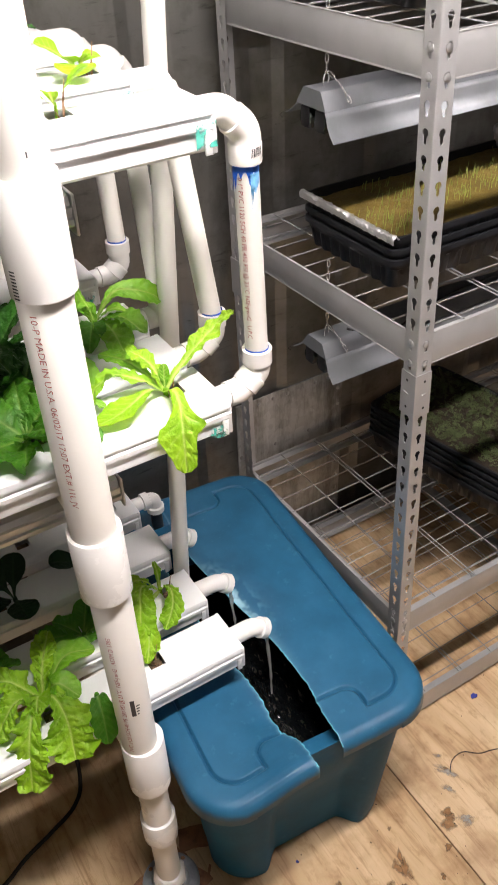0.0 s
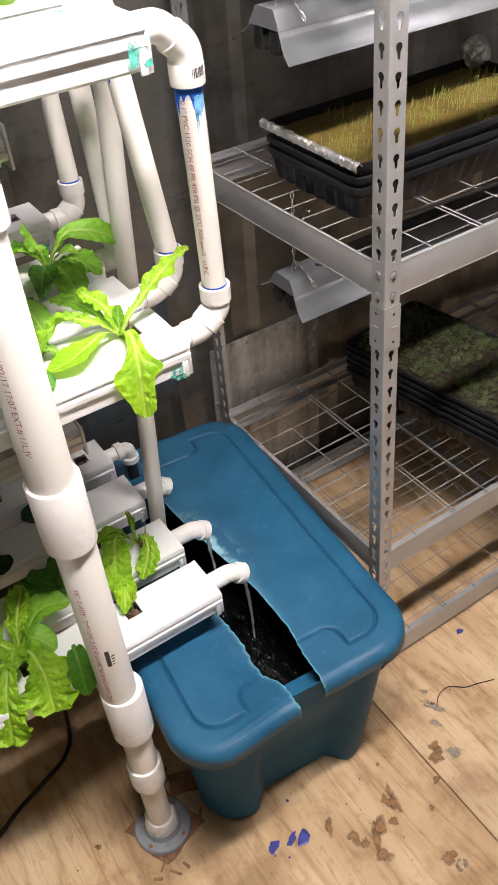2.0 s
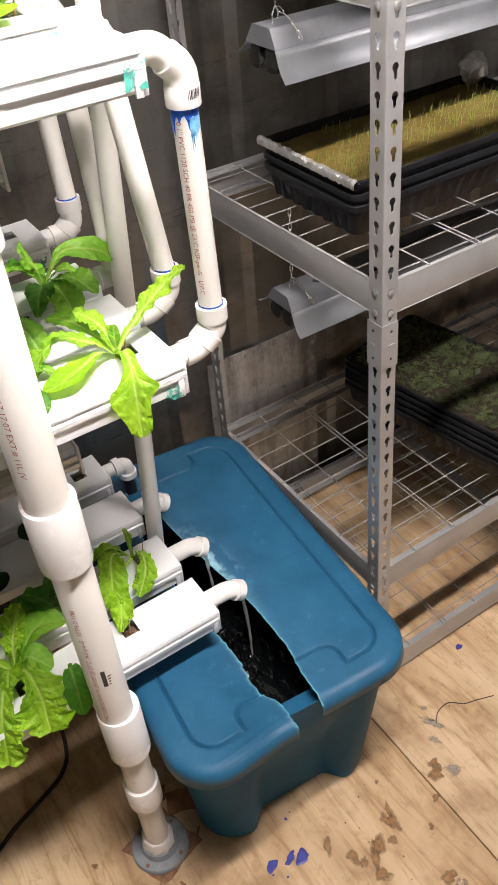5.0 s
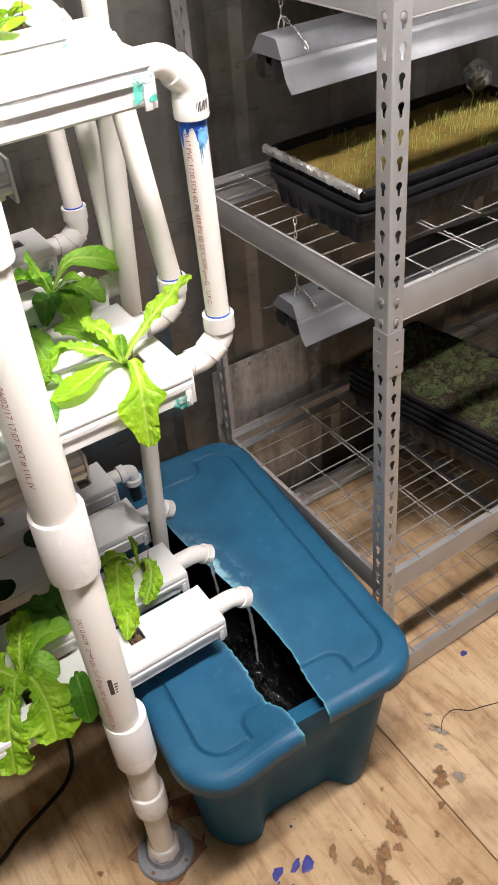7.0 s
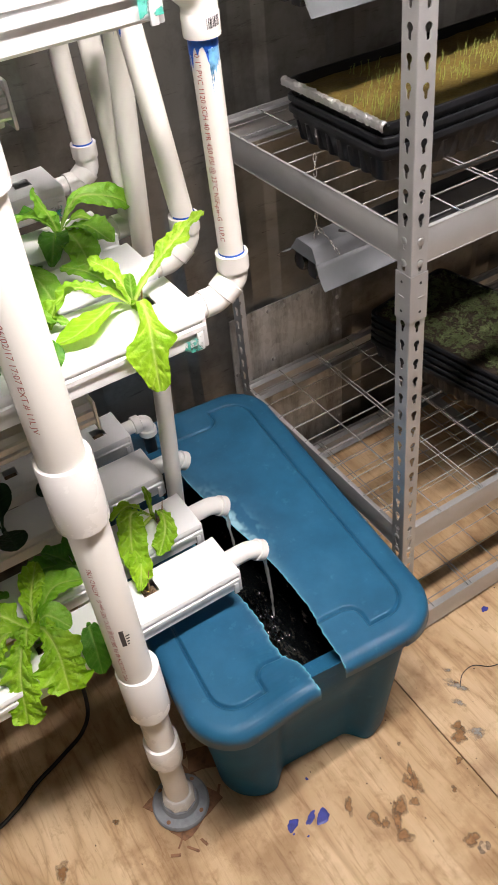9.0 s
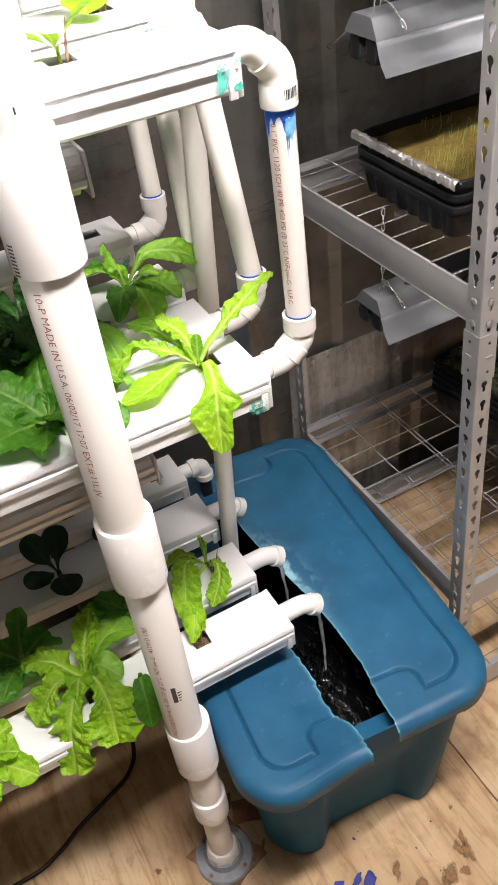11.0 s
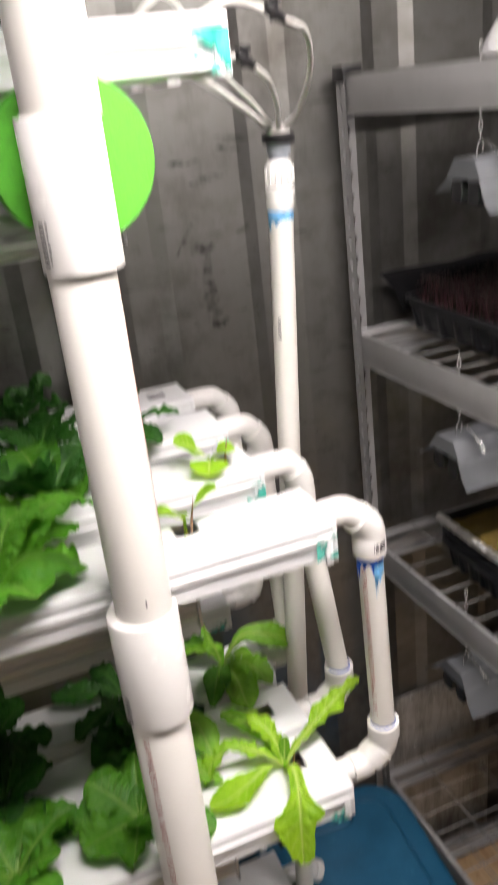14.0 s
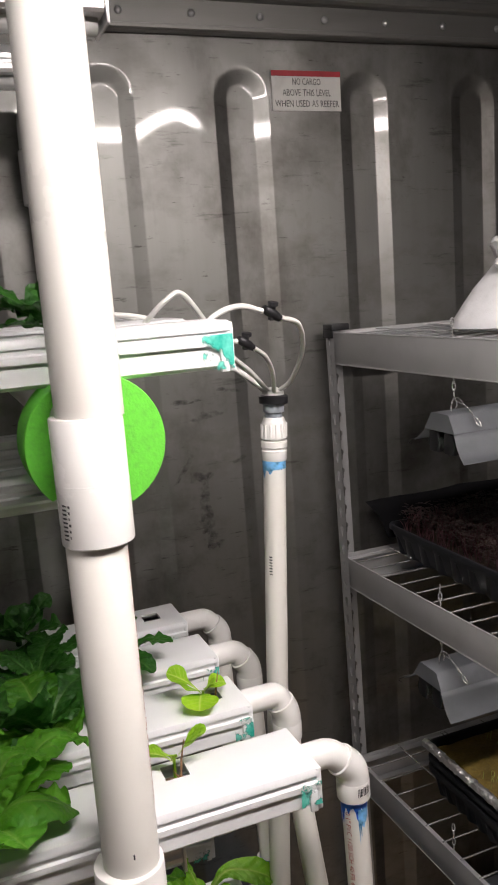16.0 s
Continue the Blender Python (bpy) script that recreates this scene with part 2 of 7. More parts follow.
def m_ply():
    m, n, l, b = material("worn plywood")
    oi = n.new("ShaderNodeObjectInfo")
    co = n.new("ShaderNodeTexCoord")
    add = n.new("ShaderNodeVectorMath")
    add.operation = "ADD"
    sc = n.new("ShaderNodeVectorMath")
    sc.operation = "SCALE"
    sc.inputs[0].default_value = (3.1, 7.7, 1.3)
    l.new(oi.outputs["Random"], sc.inputs["Scale"])
    l.new(co.outputs["Object"], add.inputs[0])
    l.new(sc.outputs[0], add.inputs[1])

    def tn(scale, detail, rough, stretch, dist=0.0):
        mp = n.new("ShaderNodeMapping")
        mp.inputs["Scale"].default_value = stretch
        mp.inputs["Rotation"].default_value = (0, 0, radians(2))
        l.new(add.outputs[0], mp.inputs["Vector"])
        t = n.new("ShaderNodeTexNoise")
        t.inputs["Scale"].default_value = scale
        t.inputs["Detail"].default_value = detail
        t.inputs["Roughness"].default_value = rough
        t.inputs["Distortion"].default_value = dist
        l.new(mp.outputs[0], t.inputs["Vector"])
        return t
    broad = tn(2.4, 3, 0.5, (2.6, 0.38, 1), 0.8)
    bands = n.new("ShaderNodeMath")
    bands.operation = "PINGPONG"
    bands.inputs[1].default_value = 0.5
    mul = n.new("ShaderNodeMath")
    mul.operation = "MULTIPLY"
    mul.inputs[1].default_value = 5.5
    l.new(broad.outputs["Fac"], mul.inputs[0])
    l.new(mul.outputs[0], bands.inputs[0])
    tone = tn(4.5, 4, 0.55, (1.8, 0.6, 1), 0.4)
    grain = tn(26, 6, 0.65, (4.5, 0.30, 1), 0.6)
    fine = tn(130, 4, 0.6, (4, 0.22, 1))
    dirt = tn(6, 6, 0.6, (1, 1, 1))
    base = ramp(n, l, tone.outputs["Fac"], [(0.25, (0.46, 0.315, 0.175)), (0.5, (0.625, 0.46, 0.275)), (0.75, (0.79, 0.62, 0.41))])
    w = ramp(n, l, bands.outputs[0], [(0.0, (0.46, 0.34, 0.235)), (0.07, (0.74, 0.64, 0.54)), (0.22, (0.95, 0.92, 0.88)), (0.5, (1, 1, 1))])
    g = ramp(n, l, grain.outputs["Fac"], [(0.32, (0.55, 0.43, 0.33)), (0.46, (0.93, 0.89, 0.85)), (0.7, (1.0, 1.0, 1.0))])
    d = ramp(n, l, dirt.outputs["Fac"], [(0.34, (0.66, 0.58, 0.5)), (0.48, (1, 1, 1))])
    soil = ramp(n, l, tn(34, 5, 0.7, (1, 0.6, 1), 0.3).outputs["Fac"], [(0.33, (0.60, 0.50, 0.40)), (0.47, (1, 1, 1))])
    col = mixc(n, l, 0.46, base.outputs[0], w.outputs[0], "MULTIPLY")
    col = mixc(n, l, 0.62, col, g.outputs[0], "MULTIPLY")
    col = mixc(n, l, 0.85, col, d.outputs[0], "MULTIPLY")
    col = mixc(n, l, 0.55, col, soil.outputs[0], "MULTIPLY")
    l.new(col, b.inputs["Base Color"])
    b.inputs["Roughness"].default_value = 0.55
    bump(n, l, b, fine.outputs["Fac"], 0.25, 0.0008)
    bump(n, l, b, grain.outputs["Fac"], 0.25, 0.0012)
    return m


def m_tote(name, gloss):
    m, n, l, b = material(name)
    t = tex_noise(n, l, 9, 5, 0.6)
    s = tex_noise(n, l, 55, 4, 0.6)
    r = ramp(n, l, t.outputs["Fac"], [(0.3, (0.013, 0.082, 0.162)), (0.55, (0.019, 0.108, 0.207)), (0.75, (0.031, 0.132, 0.240))])
    k = ramp(n, l, s.outputs["Fac"], [(0.62, (0, 0, 0)), (0.8, (0.35, 0.35, 0.35))])
    # worn: scraped, whitened plastic, and the lid's sheen painted into the colour
    wa = n.new("ShaderNodeAttribute")
    wa.attribute_name = "worn"
    col = mixc(n, l, k.outputs[0], r.outputs[0], (0.10, 0.26, 0.36))
    l.new(mixc(n, l, wa.outputs["Fac"], col, (0.30, 0.52, 0.62)), b.inputs["Base Color"])
    rr = ramp(n, l, t.outputs["Fac"], [(0.3, (0.36,) * 3), (0.7, (0.48,) * 3)])
    l.new(rr.outputs[0], b.inputs["Roughness"])
    b.inputs["Specular IOR Level"].default_value = gloss
    f = tex_noise(n, l, 700, 2, 0.5)
    w = tex_noise(n, l, 7, 3, 0.5)
    bump(n, l, b, f.outputs["Fac"], 0.1, 0.0006)
    bump(n, l, b, w.outputs["Fac"], 0.25, 0.006)
    return m


def m_leaf(name, dark, lite, rib):
    """Leaf: colour varies from leaf to leaf and in blotches; light comes through."""
    m, n, l, b = material(name)
    oi = n.new("ShaderNodeObjectInfo")
    t = tex_noise(n, l, 28, 4, 0.6)
    q = tex_noise(n, l, 110, 3, 0.5)
    r = ramp(n, l, t.outputs["Fac"], [(0.3, dark), (0.7, lite)])
    u = ramp(n, l, oi.outputs["Random"], [(0.0, (0.78, 0.85, 0.8)), (1.0, (1.0, 1.0, 1.0))])
    col = mixc(n, l, 1.0, r.outputs[0], u.outputs[0], "MULTIPLY")
    at = n.new("ShaderNodeAttribute")
    at.attribute_name = "rib"
    col = mixc(n, l, at.outputs["Fac"], col, rib)
    l.new(col, b.inputs["Base Color"])
    b.inputs["Roughness"].default_value = 0.42
    b.inputs["Specular IOR Level"].default_value = 0.4
    bump(n, l, b, q.outputs["Fac"], 0.9, 0.004)
    tr = n.new("ShaderNodeBsdfTranslucent")
    l.new(col, tr.inputs["Color"])
    mx = n.new("ShaderNodeMixShader")
    mx.inputs[0].default_value = 0.35
    l.new(b.outputs[0], mx.inputs[1])
    l.new(tr.outputs[0], mx.inputs[2])
    l.new(mx.outputs[0], n["Material Output"].inputs[0])
    return m


def m_water(name, col, rough):
    m, n, l, b = material(name)
    b.inputs["Base Color"].default_value = (*col, 1)
    b.inputs["Roughness"].default_value = rough
    b.inputs["Specular IOR Level"].default_value = 0.6
    t = tex_noise(n, l, 34, 3, 0.6)
    bump(n, l, b, t.outputs["Fac"], 0.7, 0.012)
    return m


def m_stream():
    m, n, l, b = material("clear water")
    b.inputs["Base Color"].default_value = (0.9, 0.93, 0.93, 1)
    b.inputs["Transmission Weight"].default_value = 0.72
    b.inputs["IOR"].default_value = 1.33
    b.inputs["Roughness"].default_value = 0.02
    return m


def m_foil():
    m, n, l, b = material("crumpled foil")
    b.inputs["Base Color"].default_value = (0.93, 0.93, 0.93, 1)
    b.inputs["Metallic"].default_value = 0.9
    b.inputs["Roughness"].default_value = 0.36
    v = tex_noise(n, l, 150, 3, 0.6)
    bump(n, l, b, v.outputs["Fac"], 0.5, 0.003)
    return m


def m_medium():
    m, n, l, b = material("wet coir mat")
    t = tex_noise(n, l, 14, 6, 0.65)
    f = tex_noise(n, l, 160, 4, 0.7)
    r = ramp(n, l, t.outputs["Fac"], [(0.3, (0.14, 0.095, 0.018)), (0.5, (0.25, 0.18, 0.038)), (0.72, (0.33, 0.26, 0.07))])
    k = ramp(n, l, f.outputs["Fac"], [(0.35, (0.6, 0.55, 0.5)), (0.6, (1, 1, 1))])
    l.new(mixc(n, l, 0.8, r.outputs[0], k.outputs[0], "MULTIPLY"), b.inputs["Base Color"])
    b.inputs["Roughness"].default_value = 0.6
    bump(n, l, b, f.outputs["Fac"], 0.9, 0.004)
    return m


M_STEEL = m_steel()
M_KICK = m_galvpanel()
M_PLY = m_ply()
M_TOTE = m_tote("teal blue tote plastic", 0.30)
M_TOTEBODY = m_tote("matt teal blue tote plastic", 0.05)
M_TOTECUT = simple("scraped tote edge", (0.10, 0.40, 0.52), 0.5, 0, 0.25, 150, 0.4)
M_LETTUCE = m_leaf("bright lettuce leaf", (0.24, 0.50, 0.014), (0.42, 0.70, 0.032), (0.64, 0.76, 0.22))
M_LETTUCE_MID = m_leaf("green lettuce leaf", (0.055, 0.23, 0.013), (0.125, 0.36, 0.025), (0.24, 0.42, 0.08))
M_LETTUCE_SOFT = m_leaf("soft green lettuce leaf", (0.14, 0.38, 0.016), (0.27, 0.54, 0.035), (0.44, 0.60, 0.15))
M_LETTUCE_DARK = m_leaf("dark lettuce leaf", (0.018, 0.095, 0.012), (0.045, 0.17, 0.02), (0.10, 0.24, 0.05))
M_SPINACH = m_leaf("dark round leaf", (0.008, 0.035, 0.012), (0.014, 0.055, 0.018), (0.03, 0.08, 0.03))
M_SPROUT = simple("pale sprout", (0.36, 0.42, 0.12), 0.6, 0, 0.3, 60, 0)
M_MICRO = m_leaf("microgreen leaf", (0.045, 0.062, 0.022), (0.215, 0.265, 0.115), (0.2, 0.3, 0.08))
M_PURPLESTEM = m_leaf("magenta stem", (0.06, 0.018, 0.032), (0.20, 0.10, 0.11), (0.2, 0.08, 0.1))
M_PURPLE = m_leaf("purple sprout", (0.022, 0.014, 0.014), (0.12, 0.080, 0.075), (0.08, 0.03, 0.04))
M_WATER = m_water("dark nutrient water", (0.006, 0.007, 0.007), 0.05)
M_STREAM = m_stream()
M_FOIL = m_foil()
M_MEDIUM = m_medium()
M_DARKSOIL = simple("dark potting soil", (0.045, 0.031, 0.020), 0.95, 0, 0.5, 150, 1.0, 0.005)

# ---------------------------------------------------------------- setting
WY = 1.52          # flat face of the back wall
CEIL = 2.62
X0, X1, Y0 = -1.7, 3.0, -0.85


def back_wall():
    """Steel lining with pressed vertical grooves that end in a round arch."""
    pitch, first = 0.2535, 0.906
    grooves = [first + pitch * k for k in range(-11, 9)]
    w1, w0, deep, ztop = 0.053, 0.026, 0.0085, 2.414
    xs = set()
    x = X0
    for g in grooves:
        for k in range(-9, 10):
            xs.add(round(g + k * w1 / 8.0, 5))
        for d in (w0, w1):
            for e in (-0.0015, 0.0015):
                xs.add(round(g + d + e, 5))
                xs.add(round(g - d + e, 5))
        for k in range(1, 14):
            xs.add(round(g + 0.060 + (pitch - 0.120) * k / 14, 5))
    xs |= {X0, X1}
    xs = sorted(v for v in xs if X0 <= v <= X1)
    zs = [0.0, 0.3, 0.6, 0.9, 1.2, 1.5, 1.8, 2.0] + [2.04 + 0.02 * k for k in range(17)] + [ztop - 0.01 + 0.0035 * k for k in range(0, 24)] + [2.48, 2.495, 2.51, 2.53, 2.55, 2.58, CEIL]
    zs = sorted(set(round(z, 4) for z in zs))
    verts, faces = [], []
    for z in zs:
        for x in xs:
            g = min(grooves, key=lambda a: abs(a - x))
            d = abs(x - g) if z <= ztop else math.hypot(x - g, z - ztop)
            s = min(1.0, max(0.0, (w1 - d) / (w1 - w0)))
            swell = 0.0034 * math.sin(math.pi * min(1.0, max(0.0, (abs(x - g) - w1) / (pitch / 2 - w1))) / 2) ** 1.3 * math.exp(-((z - 2.45) / 0.11) ** 2)
            verts.append((x, WY + deep * s - swell, z))
    n = len(xs)
    for j in range(len(zs) - 1):
        for i in range(n - 1):
            a = j * n + i
            faces.append((a, a + 1, a + n + 1, a + n))
    k = len(verts)
    verts += [(X0, WY + 0.09, 0), (X1, WY + 0.09, 0), (X1, WY + 0.09, CEIL), (X0, WY + 0.09, CEIL)]
    faces.append((k + 1, k, k + 3, k + 2))
    me = bpy.data.meshes.new("wall_back")
    me.from_pydata(verts, [], faces)
    ob = put_mesh("wall_back", me, M_STEEL)
    return tagged(ob, "stained stainless steel container wall with pressed vertical grooves", "wall", kind="structure")


wall_back = back_wall()


def wall(name, x0, x1, y0, y1, z0, z1, label, mat=M_LINING):
    return tagged(part(name, boxed(x0, x1, y0, y1, z0, z1), mat, smooth=False), label, "wall", kind="structure")


wall("wall_front", X0, X1, Y0 - 0.08, Y0, 0, CEIL, "unseen container wall opposite the shelves, paler to bounce fill light", M_BOUNCE_LINING)
wall("wall_left", X0 - 0.08, X0, Y0 - 0.08, WY + 0.09, 0, CEIL, "unseen container end wall, darkened to cut bounce light")
wall("wall_right", X1, X1 + 0.08, Y0 - 0.08, WY + 0.09, 0, CEIL, "unseen container end wall, darkened to cut bounce light")
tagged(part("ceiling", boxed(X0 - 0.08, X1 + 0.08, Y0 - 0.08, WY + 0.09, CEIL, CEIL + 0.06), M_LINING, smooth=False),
       "plain container ceiling, darkened to cut bounce light", "ceiling", kind="structure")

# floor of plywood sheets with open seams
floor = tagged(part("floor", boxed(X0, X1, Y0, WY + 0.09, -0.05, -0.018), M_DARKSOIL, smooth=False),
               "worn plywood floor with stains and paint drops", "floor", kind="structure")
for fx0, fx1, fy0, fy1 in ((X0, -0.232, Y0, WY + 0.05), (-0.228, 0.990, Y0, WY + 0.05), (0.993, 2.21, Y0, WY + 0.05), (2.214, X1, Y0, WY + 0.05)):
    part("plywood_sheet", boxed(fx0, fx1, fy0, fy1, -0.017, 0.0, 0.0012), M_PLY, floor)

# kick plate along the foot of the wall
kick = thing("kick_plate", (1.2, WY, 0), "dull galvanised kick plate with rivets along the wall", "kick plate", kind="structure")
bm = bmesh.new()
add_box(bm, 1.052, 1.392, WY - 0.006, WY - 0.001, 0.0, 0.572)
part("plate", bm, M_KICK, kick)
riv = bmesh.new()
lathe(riv, (0, 0, 0), [(0.006, 0), (0.0055, 0.0018), (0.003, 0.0032), (0.0005, 0.0036)], 10, (0, -1, 0))
rme = bpy.data.meshes.new("rivet")
riv.to_mesh(rme)
riv.free()
rme.materials.append(M_KICK)
spots = [(1.075 + 0.045 * k, 0.556) for k in range(7)] + [(1.378, 0.51 - 0.052 * k) for k in range(9)] + [(1.06 + 0.11 * k, 0.405) for k in range(3)]
for rx_, rz_ in spots:
    ob = new("rivet", rme)
    ob.matrix_basis = Matrix.Translation((rx_, WY - 0.006, rz_))
    adopt(ob, kick)

# rail with bolts under the ceiling
rail = thing("ceiling_rail", (0.5, WY, 2.5), "dull aluminium rail bolted along the wall top", "rail", kind="structure")
bm = bmesh.new()
prof = [(WY - 0.004, 2.518), (WY - 0.024, 2.518), (WY - 0.028, 2.521), (WY - 0.028, 2.527), (WY - 0.020, 2.530), (WY - 0.020, 2.570),
        (WY - 0.030, 2.573), (WY - 0.034, 2.577), (WY - 0.034, 2.588), (WY - 0.026, 2.592), (WY - 0.026, 2.606), (WY - 0.050, 2.610), (WY - 0.050, 2.619), (WY - 0.004, 2.619)]
ra = [bm.verts.new((X0 + 0.002, y, z)) for y, z in prof]
rb = [bm.verts.new((X1 - 0.002, y, z)) for y, z in prof]
for k in range(len(prof)):
    j = (k + 1) % len(prof)
    bm.faces.new((ra[k], rb[k], rb[j], ra[j]))
bm.faces.new(ra)
bm.faces.new(list(reversed(rb)))
bmesh.ops.recalc_face_normals(bm, faces=bm.faces)
part("rail_profile", bm, M_RAIL, rail, smooth=False)
for k in range(12):
    bm = bmesh.new()
    lathe(bm, (0.430 + 0.1285 * k, WY - 0.0205, 2.548), [(0.0062, 0), (0.0065, 0.002), (0.004, 0.0045), (0.0005, 0.005)], 12, (0, -1, 0))
    part("bolt", bm, M_STUD, rail)


# text as mesh
def text_mesh(body, size, align="LEFT"):
    c = bpy.data.curves.new("text", "FONT")
    c.body, c.size, c.align_x, c.resolution_u = body, size, align, 2
    ob = bpy.data.objects.new("text", c)
    scene.collection.objects.link(ob)
    bpy.context.view_layer.update()
    me = bpy.data.meshes.new_from_object(ob.evaluated_get(bpy.context.evaluated_depsgraph_get()))
    bpy.data.objects.remove(ob)
    bpy.data.curves.remove(c)
    me.materials.clear()
    return me


def wrap_text(body, size, axis_xy, z_top, radius, face, material, parent, name="printing", squeeze=1.0, lean=(0, 0), up=False):
    """Lettering that runs down (or, with up, upward along) a vertical pipe; face: the compass angle in degrees of its line."""
    me = text_mesh(body, size)
    bmx = bmesh.new()
    bmx.from_mesh(me)
    bpy.data.meshes.remove(me)
    for v in bmx.verts:
        u, w = v.co.x * squeeze, v.co.y - size * 0.35
        a = radians(face) + (-w if up else w) / radius
        z = z_top + u if up else z_top - u
        v.co = (axis_xy[0] + lean[0] * (z - z_top) + (radius + 0.0005) * math.cos(a), axis_xy[1] + lean[1] * (z - z_top) + (radius + 0.0005) * math.sin(a), z)
    return part(name, bmx, material, parent, smooth=False)


# notice on the wall
sign = thing("wall_sign", (1.036, WY, 2.39), "white load level notice with a red top band on the wall", "sign")
part("plate", boxed(0.966, 1.108, WY - 0.004, WY - 0.001, 2.394, 2.464), M_SIGN, sign, smooth=False)
part("red_band", boxed(0.966, 1.108, WY - 0.0055, WY - 0.0042, 2.4545, 2.464), M_SIGNRED, sign, smooth=False)
for k, (s, w) in enumerate((("NO CARGO", 0.058), ("ABOVE THIS LEVEL", 0.100), ("WHEN USED AS REEFER", 0.132))):
    me = text_mesh(s, 0.0168, "CENTER")
    xs = [v.co.x for v in me.vertices]
    f = w / (max(xs) - min(xs))
    for v in me.vertices:
        v.co = (1.037 + v.co.x * f, WY - 0.0047, 2.4395 - 0.0193 * k + v.co.y)
    put_mesh("lettering", me, M_INK, sign, smooth=False)

# ---------------------------------------------------------------- hydroponic rack
XE = 0.675         # right ends of the channels
XL = -0.85         # left ends
CW, CH = 0.104, 0.052


def channel(x_end, y0, top, holes, tape=None, group="grow channels", label="white plastic grow channel with square planting holes", w=CW, off=0.0):
    """A channel: trough, snap-on lid with square holes, end cap."""
    y1 = y0 + w
    th = thing("grow_channel", (x_end, (y0 + y1) / 2, top - CH), label, "grow channel", group)
    # trough
    z0 = top - CH
    pr = [(y0 + 0.004, z0 + 0.030), (y0 + 0.004, z0 + 0.004), (y0 + 0.008, z0), (y1 - 0.008, z0), (y1 - 0.004, z0 + 0.004), (y1 - 0.004, z0 + 0.030),
          (y1 - 0.007, z0 + 0.030), (y1 - 0.007, z0 + 0.005), (y0 + 0.007, z0 + 0.005), (y0 + 0.007, z0 + 0.030)]
    bm = bmesh.new()
    a = [bm.verts.new((XL, y, z)) for y, z in pr]
    b = [bm.verts.new((x_end - 0.004, y, z)) for y, z in pr]
    for k in range(len(pr)):
        j = (k + 1) % len(pr)
        bm.faces.new((a[k], a[j], b[j], b[k]))
    bm.faces.new((a[0], a[9], a[8], a[1])), bm.faces.new((b[0], b[1], b[8], b[9]))
    bm.faces.new((a[1], a[8], a[7], a[2])), bm.faces.new((b[1], b[2], b[7], b[8]))
    bmesh.ops.recalc_face_normals(bm, faces=bm.faces)
    part("trough", bm, M_CHAN, th, smooth=False)
    # lid: skirt, lip and rounded shoulders along the length, with holes in the flat top
    sh = [(0.000, -0.026), (0.000, -0.019), (0.003, -0.017), (0.0035, -0.012), (0.001, -0.011), (0.001, -0.007), (0.004, -0.002), (0.010, 0.0)]
    left = [(y0 + d, top + z) for d, z in sh]
    right = [(y1 - d, top + z) for d, z in reversed(sh)]
    yc, h = (y0 + y1) / 2 + off, 0.0148
    ys = left + [(yc - h, top), (yc + h, top)] + right
    i0 = len(left)
    xs = sorted({XL, x_end} | {q for hx in holes for q in (hx - h, hx + h)})
    bm = bmesh.new()
    grid = [[bm.verts.new((x, y, z)) for y, z in ys] for x in xs]
    for i in range(len(xs) - 1):
        mid = (xs[i] + xs[i + 1]) / 2
        inhole = any(abs(mid - hx) < h for hx in holes)
        for k in range(len(ys) - 1):
            if inhole and k == i0:
                continue
            bm.faces.new((grid[i][k], grid[i][k + 1], grid[i + 1][k + 1], grid[i + 1][k]))
    bmesh.ops.recalc_face_normals(bm, faces=bm.faces)
    for e in [e for e in bm.edges if e.is_boundary and all(abs(v.co.z - top) < 1e-5 and v.co.x < x_end - 0.01 and v.co.x > XL + 0.01 for v in e.verts)]:
        p, q = e.verts
        bm.faces.new((p, q, bm.verts.new(q.co - V(0, 0, 0.004)), bm.verts.new(p.co - V(0, 0, 0.004))))
    part("lid", bm, M_CHAN, th)
    # end cap
    bm = bmesh.new()
    add_box(bm, x_end - 0.004, x_end + 0.003, y0 + 0.002, y1 - 0.002, z0 - 0.003, top - 0.002, 0.0015)
    add_box(bm, x_end - 0.014, x_end - 0.0045, y0 - 0.0005, y0 + 0.0035, z0 - 0.003, top - 0.027, 0.001)
    part("end_cap", bm, M_CHAN, th)
    if tape:
        x0, x1, za, zb = tape
        bm = bmesh.new()
        n = 8
        rows = [[bm.verts.new((x0 + (x1 - x0) * i / n, y0 - 0.0014 + (0.0022 if z > top - 0.011 else 0.0), z)) for i in range(n + 1)] for z in np.linspace(za, zb, 7)]
        for p, q in zip(rows, rows[1:]):
            for i in range(n):
                bm.faces.new((p[i], p[i + 1], q[i + 1], q[i]))
        part("tape", bm, M_TAPE, th, "smeared green sealing tape", smooth=False)
    for hx in holes:
        if hx > 0.2:
            bm = bmesh.new()
            add_box(bm, hx - 0.0135, hx + 0.0135, yc - 0.0135, yc + 0.0135, z0 + 0.006, top - 0.014, 0.003)
            part("sponge", bm, M_SOIL, th)
    return th


